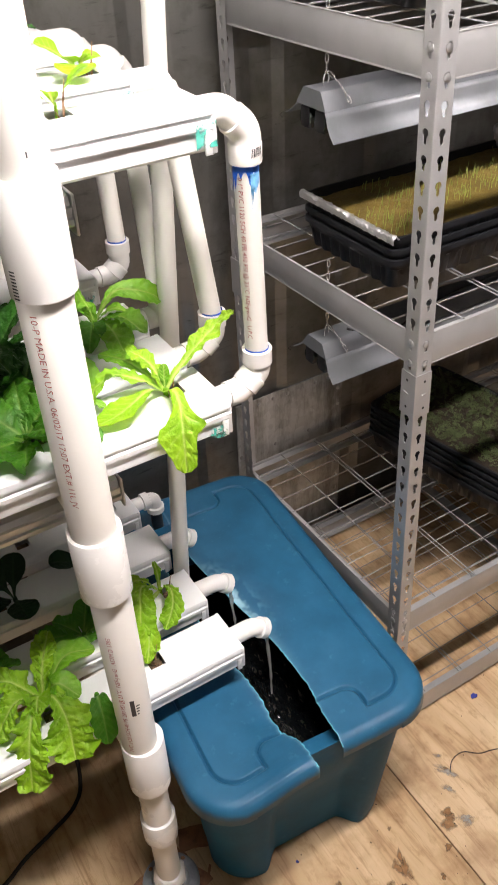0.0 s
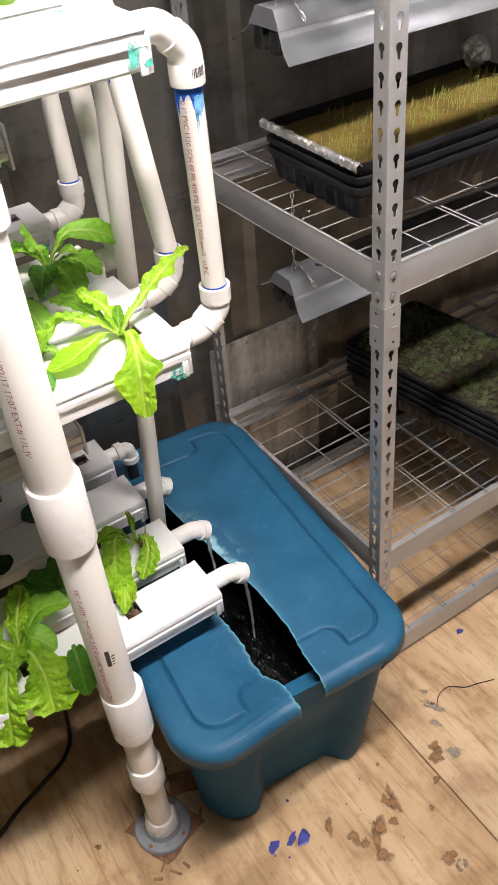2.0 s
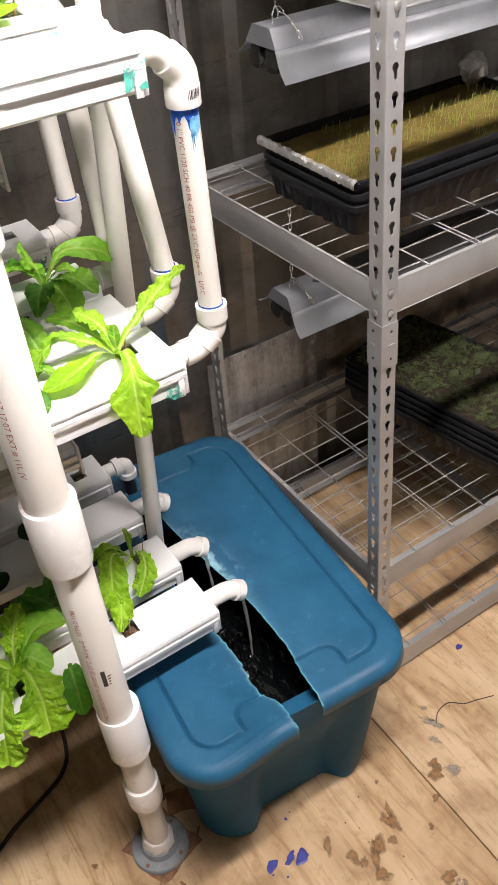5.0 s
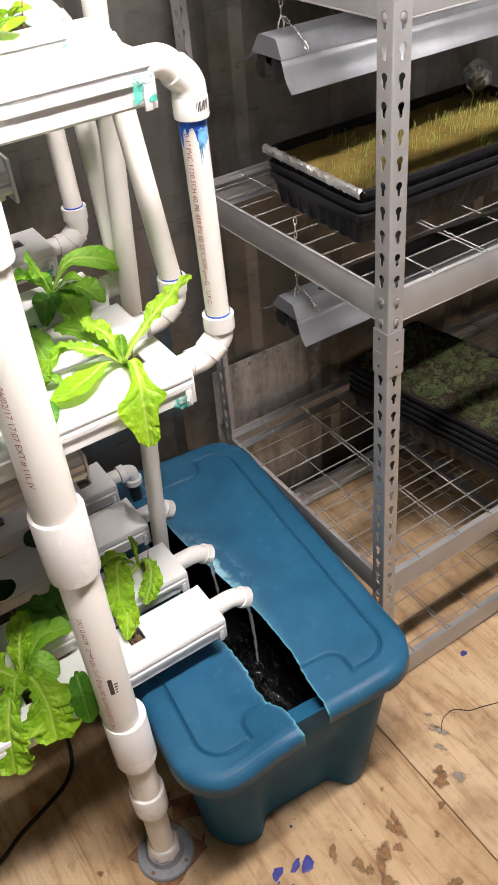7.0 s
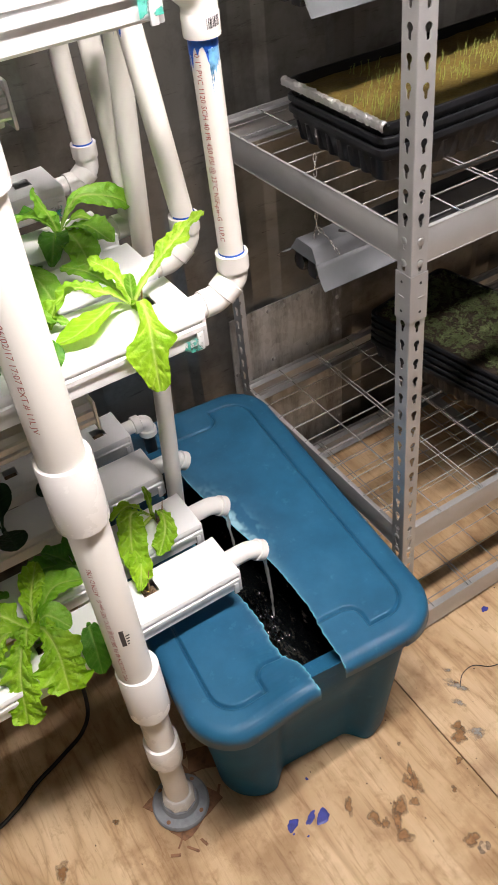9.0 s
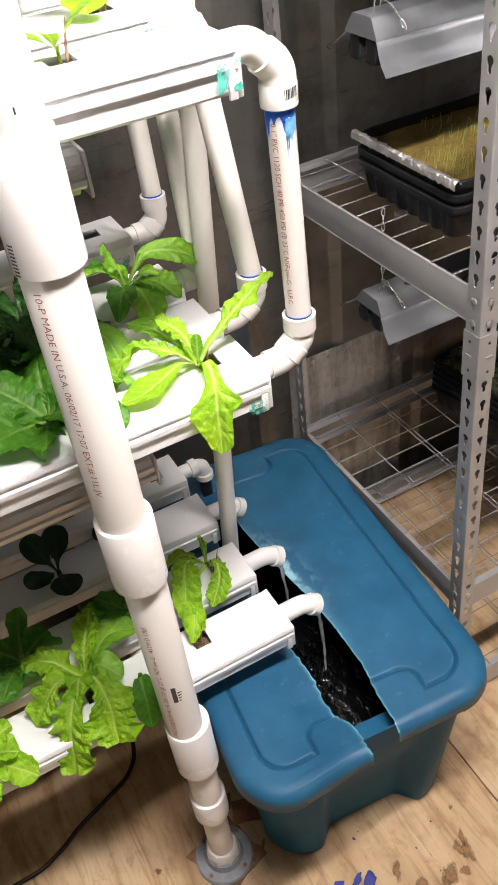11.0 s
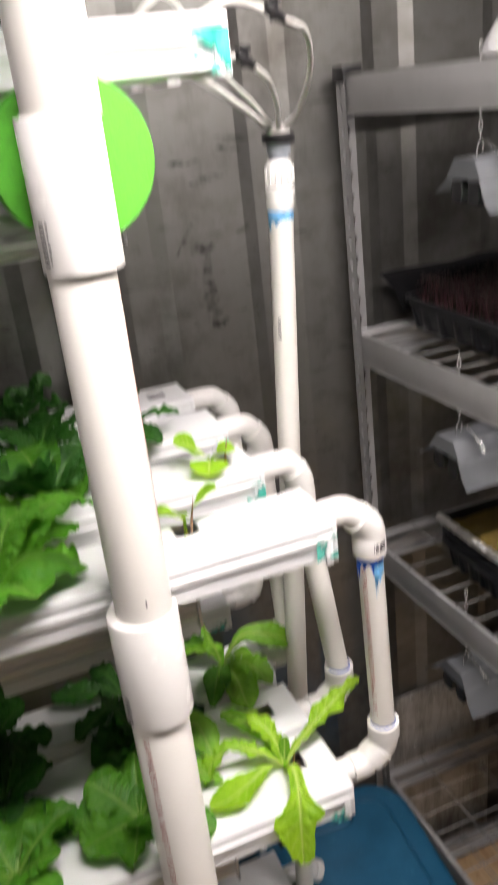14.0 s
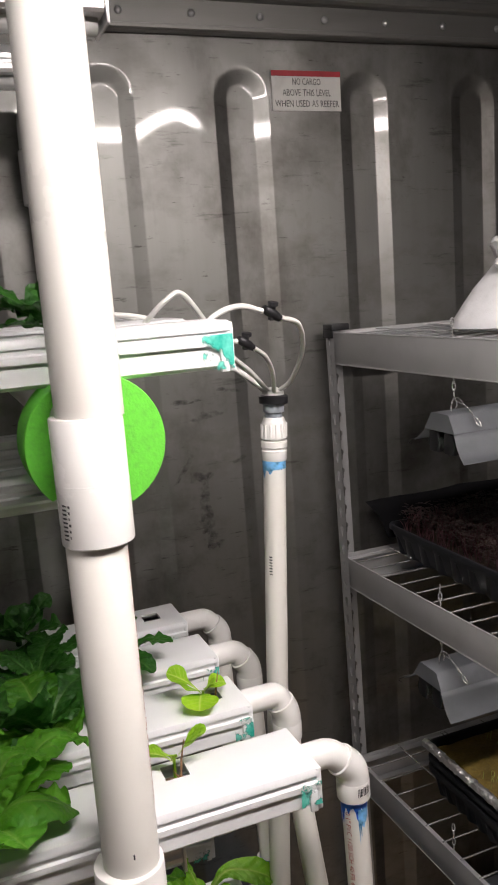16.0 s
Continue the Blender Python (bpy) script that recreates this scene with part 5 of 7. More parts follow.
def shop_light(x0, yc, z, ztop, group="shop lights"):
    """z: underside of the trapezoid housing."""
    x1 = x0 + 1.10
    th = thing("shop_light", (x0, yc, z), "grey enamel twin tube shop light, switched off, hung on chain", "shop light", group)

    def extrude(prof, thick, name, mat, closed=False):
        bmx = bmesh.new()
        a = [bmx.verts.new((x0, yc + u, z + w)) for u, w in prof]
        b = [bmx.verts.new((x1, yc + u, z + w)) for u, w in prof]
        n = len(prof)
        for k in range(n if closed else n - 1):
            j = (k + 1) % n
            bmx.faces.new((a[k], b[k], b[j], a[j]))
        if closed:
            bmx.faces.new(a), bmx.faces.new(list(reversed(b)))
        bmesh.ops.recalc_face_normals(bmx, faces=bmx.faces)
        ob = part(name, bmx, mat, th, smooth=True)
        if thick:
            md = ob.modifiers.new("thickness", "SOLIDIFY")
            md.thickness, md.offset = thick, 0
        return ob
    extrude([(-0.042, 0.002), (-0.041, 0.005), (-0.029, 0.030), (-0.026, 0.032), (0.018, 0.032), (0.021, 0.031), (0.040, 0.005), (0.041, 0.002)], 0, "housing", M_LAMPCOAT, True)
    extrude([(-0.041, 0.0015), (-0.045, -0.008), (-0.049, -0.020), (-0.056, -0.032), (-0.066, -0.043), (-0.068, -0.0435)], 0.001, "reflector", M_LAMPCOAT)
    extrude([(0.041, 0.0015), (0.047, -0.005), (0.055, -0.011), (0.064, -0.017), (0.073, -0.022), (0.075, -0.022)], 0.001, "reflector", M_LAMPCOAT)
    for s in (-0.021, 0.021):
        bmx = bmesh.new()
        sweep(bmx, [(x0 + 0.004, yc + s, z - 0.020), (x0 + 0.022, yc + s, z - 0.020), (x0 + 0.0225, yc + s, z - 0.020), (x1 - 0.01, yc + s, z - 0.020)],
              [0.016, 0.016, 0.0125, 0.0125], 14)
        part("tube", bmx, M_TUBE, th)
        part("socket", boxed(x0 + 0.003, x0 + 0.016, yc + s - 0.013, yc + s + 0.013, z - 0.036, z - 0.0008, 0.003), M_BLACKPL, th)
    bmx = bmesh.new()
    sweep(bmx, smooth_path([(x0 + 0.01, yc + 0.068, z - 0.016), (x0 - 0.004, yc + 0.072, z - 0.019), (x0 - 0.010, yc + 0.078, z - 0.026), (x0 - 0.006, yc + 0.074, z - 0.030)], 5), 0.0007, 6)
    part("wire_clip", bmx, M_RUBBER, th)
    hook = V(x0 + 0.029, yc - 0.004, z + 0.037)
    bmx = bmesh.new()
    sweep(bmx, smooth_path([hook + V(-0.006, 0, -0.005), hook + V(-0.006, 0, 0.006), hook + V(0, 0, 0.018), hook + V(0.005, 0, 0.008), hook + V(0.003, 0, 0.0)], 5), 0.0013, 6)
    part("hook", bmx, M_CHROME, th)
    ch = thing("hanging_chain", hook + V(0, 0, 0.018), "thin zinc plated chain holding the shop light", "chain", "chains")
    chain([hook + V(0.0, 0, 0.018), V(hook.x, hook.y, ztop + 0.022)], ch)
    chain([hook + V(0.001, -0.003, 0.018), hook + V(0.007, -0.030, 0.002), hook + V(0.017, -0.047, -0.026)], ch)
    return th


shop_light(1.082, 1.188, 1.820, 1.983)
shop_light(1.045, 1.190, 1.379, 1.533)
low_light = shop_light(1.052, 1.180, 0.906, 1.078)
bm = bmesh.new()
sweep(bm, smooth_path([(1.125, 1.168, 0.9415), (1.16, 1.142, 0.927), (1.21, 1.136, 0.916), (1.28, 1.143, 0.930), (1.41, 1.160, 0.9415), (1.6, 1.165, 0.9415)], 6), 0.0026, 8)
part("cord", bm, M_RUBBER, low_light, "thin black cord")


# ---------------------------------------------------------------- trays on the decks
def tray(x0, y0, z0, wx=0.545, wy=0.282, h=0.060, group="seed trays", label="black plastic seedling tray with ribbed sides", mat=M_TRAY, pitch=0.031):
    th = thing("seed_tray", (x0, y0, z0), label, "tray", group)
    bmx = bmesh.new()
    n = 260
    t = 0.016

    def ring(z, inset, rib):
        out = []
        hw, hl, r = wx / 2 - inset, wy / 2 - inset, 0.02
        for i in range(n):
            a = 2 * math.pi * i / n
            c, s = math.cos(a), math.sin(a)
            k = 1 / max(abs(c) / hw, abs(s) / hl)
            u, v = c * k, s * k
            cu, cv = max(-hw + r, min(hw - r, u)), max(-hl + r, min(hl - r, v))
            d = math.hypot(u - cu, v - cv)
            if d > r and abs(u) > hw - r and abs(v) > hl - r:
                u, v = cu + (u - cu) / d * r, cv + (v - cv) / d * r
            elif rib:
                e = rib * (0.5 + 0.5 * math.sin((u if abs(v) > hl - 1e-4 else v) * 2 * math.pi / pitch))
                if abs(v) > hl - 1e-4:
                    v -= math.copysign(e, v)
                else:
                    u -= math.copysign(e, u)
            out.append(bmx.verts.new((x0 + wx / 2 + u, y0 + wy / 2 + v, z)))
        return out
    rings = [ring(z0, t, 0.006), ring(z0 + 0.003, t - 0.002, 0.007), ring(z0 + h * 0.62, t - 0.008, 0.005), ring(z0 + h * 0.66, t - 0.010, 0), ring(z0 + h - 0.012, 0.005, 0),
             ring(z0 + h - 0.010, 0.0, 0), ring(z0 + h - 0.001, 0.0, 0), ring(z0 + h, 0.001, 0), ring(z0 + h, 0.005, 0), ring(z0 + h - 0.002, 0.007, 0), ring(z0 + h * 0.6, 0.010, 0), ring(z0 + 0.006, t + 0.002, 0)]
    rim = bmesh.new()
    rr = [[rim.verts.new(v.co) for v in r] for r in rings[5:10]]
    for tgt, rs in ((bmx, rings[:6]), (bmx, rings[9:]), (rim, rr)):
        for p, q in zip(rs, rs[1:]):
            for i in range(n):
                tgt.faces.new((p[i], p[(i + 1) % n], q[(i + 1) % n], q[i]))
    bmx.faces.new(list(reversed(rings[0])))
    bmx.faces.new(rings[-1])
    for v in [v for v in bmx.verts if not v.link_faces]:
        bmx.verts.remove(v)
    bmesh.ops.recalc_face_normals(bmx, faces=bmx.faces)
    bmesh.ops.recalc_face_normals(rim, faces=rim.faces)
    part("shell", bmx, mat, th)
    part("rim", rim, mat, th)
    return th


def fill(th, x0, y0, z, wx, wy, mat, name, amp=0.004, seed=0):
    bmx = bmesh.new()
    nx, ny = 60, 34
    g = [[bmx.verts.new((x0 + 0.011 + (wx - 0.022) * i / nx, y0 + 0.011 + (wy - 0.022) * j / ny, z + amp * noise.noise((i * 0.3, j * 0.3, seed)) + amp * 0.5 * noise.noise((i * 1.1, j * 1.1, seed + 4)))) for i in range(nx + 1)] for j in range(ny + 1)]
    for j in range(ny):
        for i in range(nx):
            bmx.faces.new((g[j][i], g[j][i + 1], g[j + 1][i + 1], g[j + 1][i]))
    return part(name, bmx, mat, th)


D3 = 1.0785
for k, hz in enumerate((0.0, 0.020, 0.040)):
    t3 = tray(1.112, 1.030, D3 + hz, h=0.062 if k < 2 else 0.066)
fill(t3, 1.112, 1.030, D3 + 0.040 + 0.050, 0.545, 0.282, M_MEDIUM, "growing_medium", 0.003, 3)
bm = bmesh.new()
rnd = random.Random(5)
for k in range(560):
    px, py = 1.112 + rnd.uniform(0.03, 0.52), 1.030 + rnd.uniform(0.02, 0.262)
    if noise.noise((px * 9, py * 9, 1.0)) < -0.06:
        continue
    hgt = rnd.uniform(0.008, 0.028) * (1.0 if py < 1.15 else 0.8)
    base = V(px, py, D3 + 0.088)
    tip = base + V(rnd.uniform(-0.003, 0.005), rnd.uniform(-0.003, 0.003), hgt)
    sweep(bm, [base, (base + tip) / 2 + V(0.0008, 0, 0.001), tip], [0.0006, 0.00055, 0.0005], 4, False)
    if rnd.random() < 0.5:
        for sgn in (-1, 1):
            w = V(sgn * 0.0024, rnd.uniform(-0.001, 0.001), rnd.uniform(0.0006, 0.0022))
            o = V(0, 0.0011, 0)
            bm.faces.new([bm.verts.new(p) for p in (tip, tip + w * 0.5 - o, tip + w, tip + w * 0.5 + o)])
tagged(part("sprout_growth", bm, M_SPROUT, t3), "thin pale upright sprouts", kind="stuff")
# foil folded over the tray's end
bm = bmesh.new()
nf = 90
prof = [(-0.003, -0.010), (-0.004, -0.003), (-0.003, 0.002), (0.002, 0.004), (0.008, 0.002), (0.010, -0.003)]
rows = []
for j in range(nf + 1):
    y = 1.028 + 0.286 * j / nf
    rows.append([bm.verts.new((1.112 + u + 0.003 * noise.noise((j * 0.5, i * 0.9, 1)), y, D3 + 0.106 + w + 0.0035 * noise.noise((j * 0.6, i * 0.7, 7)))) for i, (u, w) in enumerate(prof)])
for p, q in zip(rows, rows[1:]):
    for i in range(len(prof) - 1):
        bm.faces.new((p[i], q[i], q[i + 1], p[i + 1]))
part("foil_edge", bm, M_FOIL, t3, "crumpled kitchen foil folded over the rim", smooth=False)
# foil lump at the far end
bm = bmesh.new()
bmesh.ops.create_icosphere(bm, subdivisions=3, radius=0.030, matrix=Matrix.Translation((1.652, 1.296, D3 + 0.118)))
for v in bm.verts:
    v.co += V(noise.noise(v.co * 60), noise.noise(v.co * 60 + V(5, 0, 0)), noise.noise(v.co * 60 + V(0, 5, 0))) * 0.010
part("foil_ball", bm, M_FOIL, t3, "crumpled foil", smooth=False)

# microgreens tray on the lower deck
D4 = 0.4005
MX, MY = 1.372, 0.848
low_trays = [tray(MX, MY, D4 + 0.019 * k, 0.282, 0.530, h=0.060, group="stacked seed trays") for k in range(5)]
t4 = low_trays[-1]
ZM = D4 + 0.019 * 4 + 0.052
fill(t4, MX, MY, ZM, 0.282, 0.530, M_DARKSOIL, "potting_soil", 0.004, 8)


def leaflets(seed, x0, x1, y0, y1, z, count, size, height, thresh, twin=True):
    bmx = bmesh.new()
    rnd = random.Random(seed)
    made = 0
    while made < count:
        px, py = rnd.uniform(x0, x1), rnd.uniform(y0, y1)
        made += 1
        if 0.6 * noise.noise((px * 22, py * 22, seed)) + 0.8 * noise.noise((px * 75, py * 75, seed)) < thresh + rnd.uniform(-0.2, 0.2):
            continue
        c = V(px, py, z + rnd.uniform(0.3, 1.0) * height)
        a = rnd.uniform(0, 6.28)
        for s in (0, 1):
            d = V(math.cos(a + math.pi * s), math.sin(a + math.pi * s), rnd.uniform(-0.1, 0.5))
            o = V(-d.y, d.x, rnd.uniform(-0.2, 0.2)) * size * 0.45
            L = size * rnd.uniform(0.7, 1.2)
            p = [c, c + d * L * 0.5 + o, c + d * L, c + d * L * 0.5 - o]
            bmx.faces.new([bmx.verts.new(q) for q in p])
    return bmx


tagged(part("microgreen_growth", leaflets(3, MX + 0.013, MX + 0.268, MY + 0.014, MY + 0.515, ZM, 18000, 0.0040, 0.014, 0.05), M_MICRO, t4, smooth=False), "patchy olive green microgreens", kind="stuff")
# the stack stands askew on the deck
turn = Matrix.Translation((MX, MY + 0.53, 0)) @ Matrix.Rotation(radians(9.5), 4, "Z") @ Matrix.Translation((-MX, -MY - 0.53, 0))
for tt in low_trays:
    tt.matrix_basis = turn @ tt.matrix_basis
# purple sprouts on the second deck
D2 = 1.5335
t2 = tray(1.122, 1.040, D2, 0.282, 0.400, h=0.062, pitch=0.050)
fill(t2, 1.122, 1.040, D2 + 0.045, 0.282, 0.400, M_DARKSOIL, "potting_soil", 0.004, 2)
bm = leaflets(9, 1.138, 1.388, 1.06, 1.42, D2 + 0.05, 3800, 0.0062, 0.048, -0.3)
tagged(part("purple_growth", bm, M_PURPLE, t2, smooth=False), "dark purple sprouts", kind="stuff")
rnd = random.Random(8)
bm = bmesh.new()
for k in range(620):
    b0 = V(rnd.uniform(1.138, 1.388), rnd.uniform(1.06, 1.42), D2 + 0.044)
    top = b0 + V(rnd.uniform(-0.014, 0.012), rnd.uniform(-0.016, 0.010), rnd.uniform(0.026, 0.052))
    sweep(bm, [b0, b0.lerp(top, 0.5) + V(rnd.uniform(-0.003, 0.003), rnd.uniform(-0.003, 0.003), 0.002), top], [0.0008, 0.0008, 0.0006], 4, False)
tagged(part("sprout_stem", bm, M_PURPLESTEM, t2, smooth=False), "thin magenta stems", kind="stuff")
# black cover propped at the back of that tray
bm = bmesh.new()
gx = [[bm.verts.new((1.127 + 0.500 * i / 20 - 0.024 * (j / 6) ** 2.6 * max(0.0, 1 - i / 2), 1.4395 + 0.045 * j / 6 + 0.004 * noise.noise((i * 0.5, j * 0.5, 4)), D2 + 0.030 + 0.068 * j / 6 + 0.006 * noise.noise((i * 0.3, j, 9)))) for i in range(21)] for j in range(7)]
for j in range(6):
    for i in range(20):
        bm.faces.new((gx[j][i], gx[j][i + 1], gx[j + 1][i + 1], gx[j + 1][i]))
ob = tagged(part("tray_cover", bm, M_COVER), "black plastic tray cover propped behind the sprouts", "tray cover")
md = ob.modifiers.new("thickness", "SOLIDIFY")
md.thickness = 0.0015
# cable lying on the middle deck
bm = bmesh.new()
sweep(bm, smooth_path([(1.20, 1.005, D3 + 0.004), (1.34, 0.99, D3 + 0.004), (1.48, 0.98, D3 + 0.005), (1.64, 0.99, D3 + 0.004)], 6), 0.0035, 8)
tagged(part("lamp_cord", bm, M_RUBBER), "black lamp cord lying on the wire deck", "cord")

# sack on the top deck
bm = bmesh.new()
prof = [(0.078, 0.0), (0.089, 0.005), (0.086, 0.020), (0.073, 0.042), (0.057, 0.064), (0.040, 0.086), (0.028, 0.100), (0.023, 0.109), (0.027, 0.120), (0.034, 0.136), (0.029, 0.144)]
nr = 44
rings = []
SKX, SKY, SKZ = 1.208, 1.16, 1.984
for r, h in prof:
    rings.append([bm.verts.new((SKX + (r * (1 + 0.10 * noise.noise((math.cos(a) * 2, math.sin(a) * 2, h * 18)))) * math.cos(a) * 1.12 + 0.05 * h,
                                SKY + (r * (1 + 0.10 * noise.noise((math.cos(a) * 2, math.sin(a) * 2, 5 + h * 18)))) * math.sin(a),
                                SKZ + h + (0.004 * noise.noise((a, h * 30, 1)) if h > 0.01 else 0))) for a in np.linspace(0, 2 * math.pi, nr, endpoint=False)])
for p, q in zip(rings, rings[1:]):
    for k in range(nr):
        bm.faces.new((p[k], p[(k + 1) % nr], q[(k + 1) % nr], q[k]))
bm.faces.new(list(reversed(rings[0]))), bm.faces.new(rings[-1])
sack = thing("sack", (SKX, SKY, SKZ), "white woven sack gathered at the neck on the top deck", "sack")
part("bag", bm, M_SACK, sack)
bm = bmesh.new()
sweep(bm, smooth_path([(SKX - 0.018, SKY - 0.014, SKZ + 0.112), (SKX - 0.034, SKY - 0.02, SKZ + 0.106), (SKX - 0.044, SKY - 0.022, SKZ + 0.100)], 4), [0.006, 0.007, 0.008, 0.009, 0.008, 0.008, 0.007, 0.006, 0.004], 8)
part("tied_corner", bm, M_SACK, sack)

# ---------------------------------------------------------------- plants
def leaf_mesh(base, tip, width=0.05, arch=0.02, ruffle=0.006, petiole=0.2, cup=0.15, seed=0, tipround=0.55, twist=0.0, lobes=0.0, way=(), shape=(), pucker=0.0016, roll=0.0, nu=52, nw=22, veins=9):
    """A leaf blade from base to tip with a midrib. way: points that the midrib passes; shape: (place along it, half width on one side, on the other)."""
    base, tip = Vector(base), Vector(tip)
    rnd = random.Random(seed)
    ph = [rnd.uniform(0, 6.28) for _ in range(4)]
    if way:
        pts = smooth_path([base, *[Vector(w) for w in way], tip], 14)
    else:
        mid = (base + tip) / 2 + V(0, 0, arch)
        pts = [base * (1 - s) ** 2 + mid * 2 * s * (1 - s) + tip * s * s for s in np.linspace(0, 1, 40)]
    run = [0.0]
    for p, q in zip(pts, pts[1:]):
        run.append(run[-1] + (q - p).length)
    L = run[-1]

    def on_way(d):
        d = min(max(d, 0.0), L)
        k = min(int(np.searchsorted(run, d, side="right")) - 1, len(pts) - 2)
        return pts[k].lerp(pts[k + 1], (d - run[k]) / max(run[k + 1] - run[k], 1e-9))

    def half(s, right):
        if shape:
            return float(np.interp(s, [q[0] for q in shape], [q[2 if right else 1] for q in shape]))
        if s < petiole:
            w = 0.07 + 0.13 * (s / petiole) ** 2
        else:
            q = (s - petiole) / (1 - petiole)
            w = 0.20 + 0.80 * math.sin(min(1.0, q / tipround) * math.pi / 2) ** 1.1 if q < tipround else math.sqrt(max(0.0, 1 - ((q - tipround) / (1 - tipround)) ** 2.4))
        return max(w, 0.02) * width / 2
    verts, ribs, faces = [], [], []
    side = None
    begin = petiole if not shape else 0.12
    for i in range(nu + 1):
        s = i / nu
        c = on_way(s * L)
        d = (on_way(s * L + 0.004) - on_way(s * L - 0.004)).normalized()
        want = d.cross(V(0, 0, 1))
        if want.length < 0.30:
            want = side.copy() if side is not None else d.cross(V(0.6, 0.8, 0))
        want.normalize()
        side = want if side is None or side.dot(want) < 0 and s < 0.1 else side.lerp(want if side.dot(want) >= 0 else -want, 0.35)
        side = (side - d * side.dot(d)).normalized()
        e1 = Matrix.Rotation(roll + twist * s + 0.12 * math.sin(ph[3]), 3, d) @ side
        nrm = e1.cross(d).normalized()
        on = ss(begin * 0.7, begin + 0.2, s)
        for k in range(nw + 1):
            t = 2 * k / nw - 1
            w = half(s, t > 0)
            e = abs(t) ** 1.8
            sd = 3.7 if t > 0 else 0.0
            arc = s * L
            jag = 1 + 3.0 * lobes * e * noise.noise(V(arc * 38 + ph[0], sd, seed)) + 1.5 * lobes * e * noise.noise(V(arc * 110, sd, ph[1])) + 0.05 * e * on * noise.noise(V(arc * 330, sd, ph[2]))
            frill = noise.noise(V(arc * 55 + ph[2], sd + t * 0.4, seed * 0.7)) + 0.7 * noise.noise(V(arc * 120, sd + t, ph[1])) + 0.25 * noise.noise(V(arc * 260, sd + t * 2, ph[0]))
            ruf = 1.9 * ruffle * e * frill * on * min(1.0, w / 0.010)
            vp = (s * veins - abs(t) * 1.5 + (0.35 if t > 0 else 0)) % 1.0
            vein = math.exp(-((min(vp, 1 - vp)) / 0.10) ** 2) * ss(0.0, 0.15, abs(t)) * (1 - ss(0.65, 0.95, abs(t)))
            blister = abs(noise.noise(V(arc * 85, t * w * 85 + sd, seed * 1.7))) + 0.5 * abs(noise.noise(V(arc * 190, t * w * 190 + sd, seed)))
            quilt = (pucker * (1.6 * blister - 0.8 * vein) + 0.010 * L * noise.noise(V(s * 5, t * 2.0, seed * 1.7))) * ss(0.03, 0.25, abs(t)) * on * (0.4 if ruffle < 0.002 else 1.0)
            verts.append(c + e1 * (t * w * jag) + nrm * (cup * w * t * t + ruf + quilt - 0.05 * w * (1 - min(1, abs(t) * 6))))
            ribs.append(max(0.0, 1 - abs(t) * w / (0.0016 + 0.0032 * (1 - s) * min(1.0, L / 0.10))) * (1 - 0.5 * s) + (0.5 * (1 - s / begin) if s < begin else 0) + 0.26 * vein * on)
    for i in range(nu):
        for k in range(nw):
            a = i * (nw + 1) + k
            faces.append((a, a + 1, a + nw + 2, a + nw + 1))
    me = bpy.data.meshes.new("leaf")
    me.from_pydata([tuple(v) for v in verts], [], faces)
    at = me.attributes.new("rib", "FLOAT", "POINT")
    at.data.foreach_set("value", [min(1.0, r) for r in ribs])
    return me


def plant(at, label, leaves, mat, group="", name="lettuce_plant", stem=0.012):
    """leaves: dicts for leaf_mesh, with tips in world metres."""
    th = thing(name, at, label, "lettuce" if "lettuce" in name else "seedling", group)
    bm = bmesh.new()
    sweep(bm, [V(*at) + V(0, 0, -0.022), V(*at) + V(0.001, 0, 0.010)], [stem * 0.5, stem * 0.35], 8)
    part("stem", bm, mat, th)
    for k, lf in enumerate(leaves):
        lf = dict(lf)
        m = lf.pop("mat", mat)
        b = lf.pop("base", V(*at) + V(0, 0, 0.004))
        lf.setdefault("seed", k + int(abs(at[0]) * 977) + int(abs(at[1]) * 613))
        ob = put_mesh("leaf", leaf_mesh(b, **lf), None, th)
        ob.data.materials.append(m)
        ob.data.polygons.foreach_set("use_smooth", [True] * len(ob.data.polygons))
    return th


def rosette(at, n, length, width, seed, mat, label, rise=(0.2, 0.9), ruffle=0.006, lobes=0.05, group="lettuce plants", sector=(0, 360), droop=0.0, inner=None):
    rnd = random.Random(seed)
    lv = []
    for k in range(n):
        a = radians(sector[0] + (sector[1] - sector[0]) * (k + rnd.uniform(0.1, 0.9)) / n)
        up = rnd.uniform(*rise)
        L = length * rnd.uniform(0.7, 1.12)
        d = V(math.cos(a), math.sin(a), 0)
        tip = V(*at) + d * L * math.cos(up) + V(0, 0, L * math.sin(up) * 0.8 - droop * rnd.random())
        lv.append(dict(tip=tip, width=width * rnd.uniform(0.65, 1.0), arch=L * rnd.uniform(0.10, 0.3), ruffle=ruffle * rnd.uniform(0.6, 1.2),
                       petiole=0.16, cup=rnd.uniform(-0.05, 0.3), seed=seed * 31 + k, lobes=lobes, twist=rnd.uniform(-0.5, 0.5), mat=inner if inner and k % 3 == 0 else mat))
    return plant(at, label, lv, mat, group)


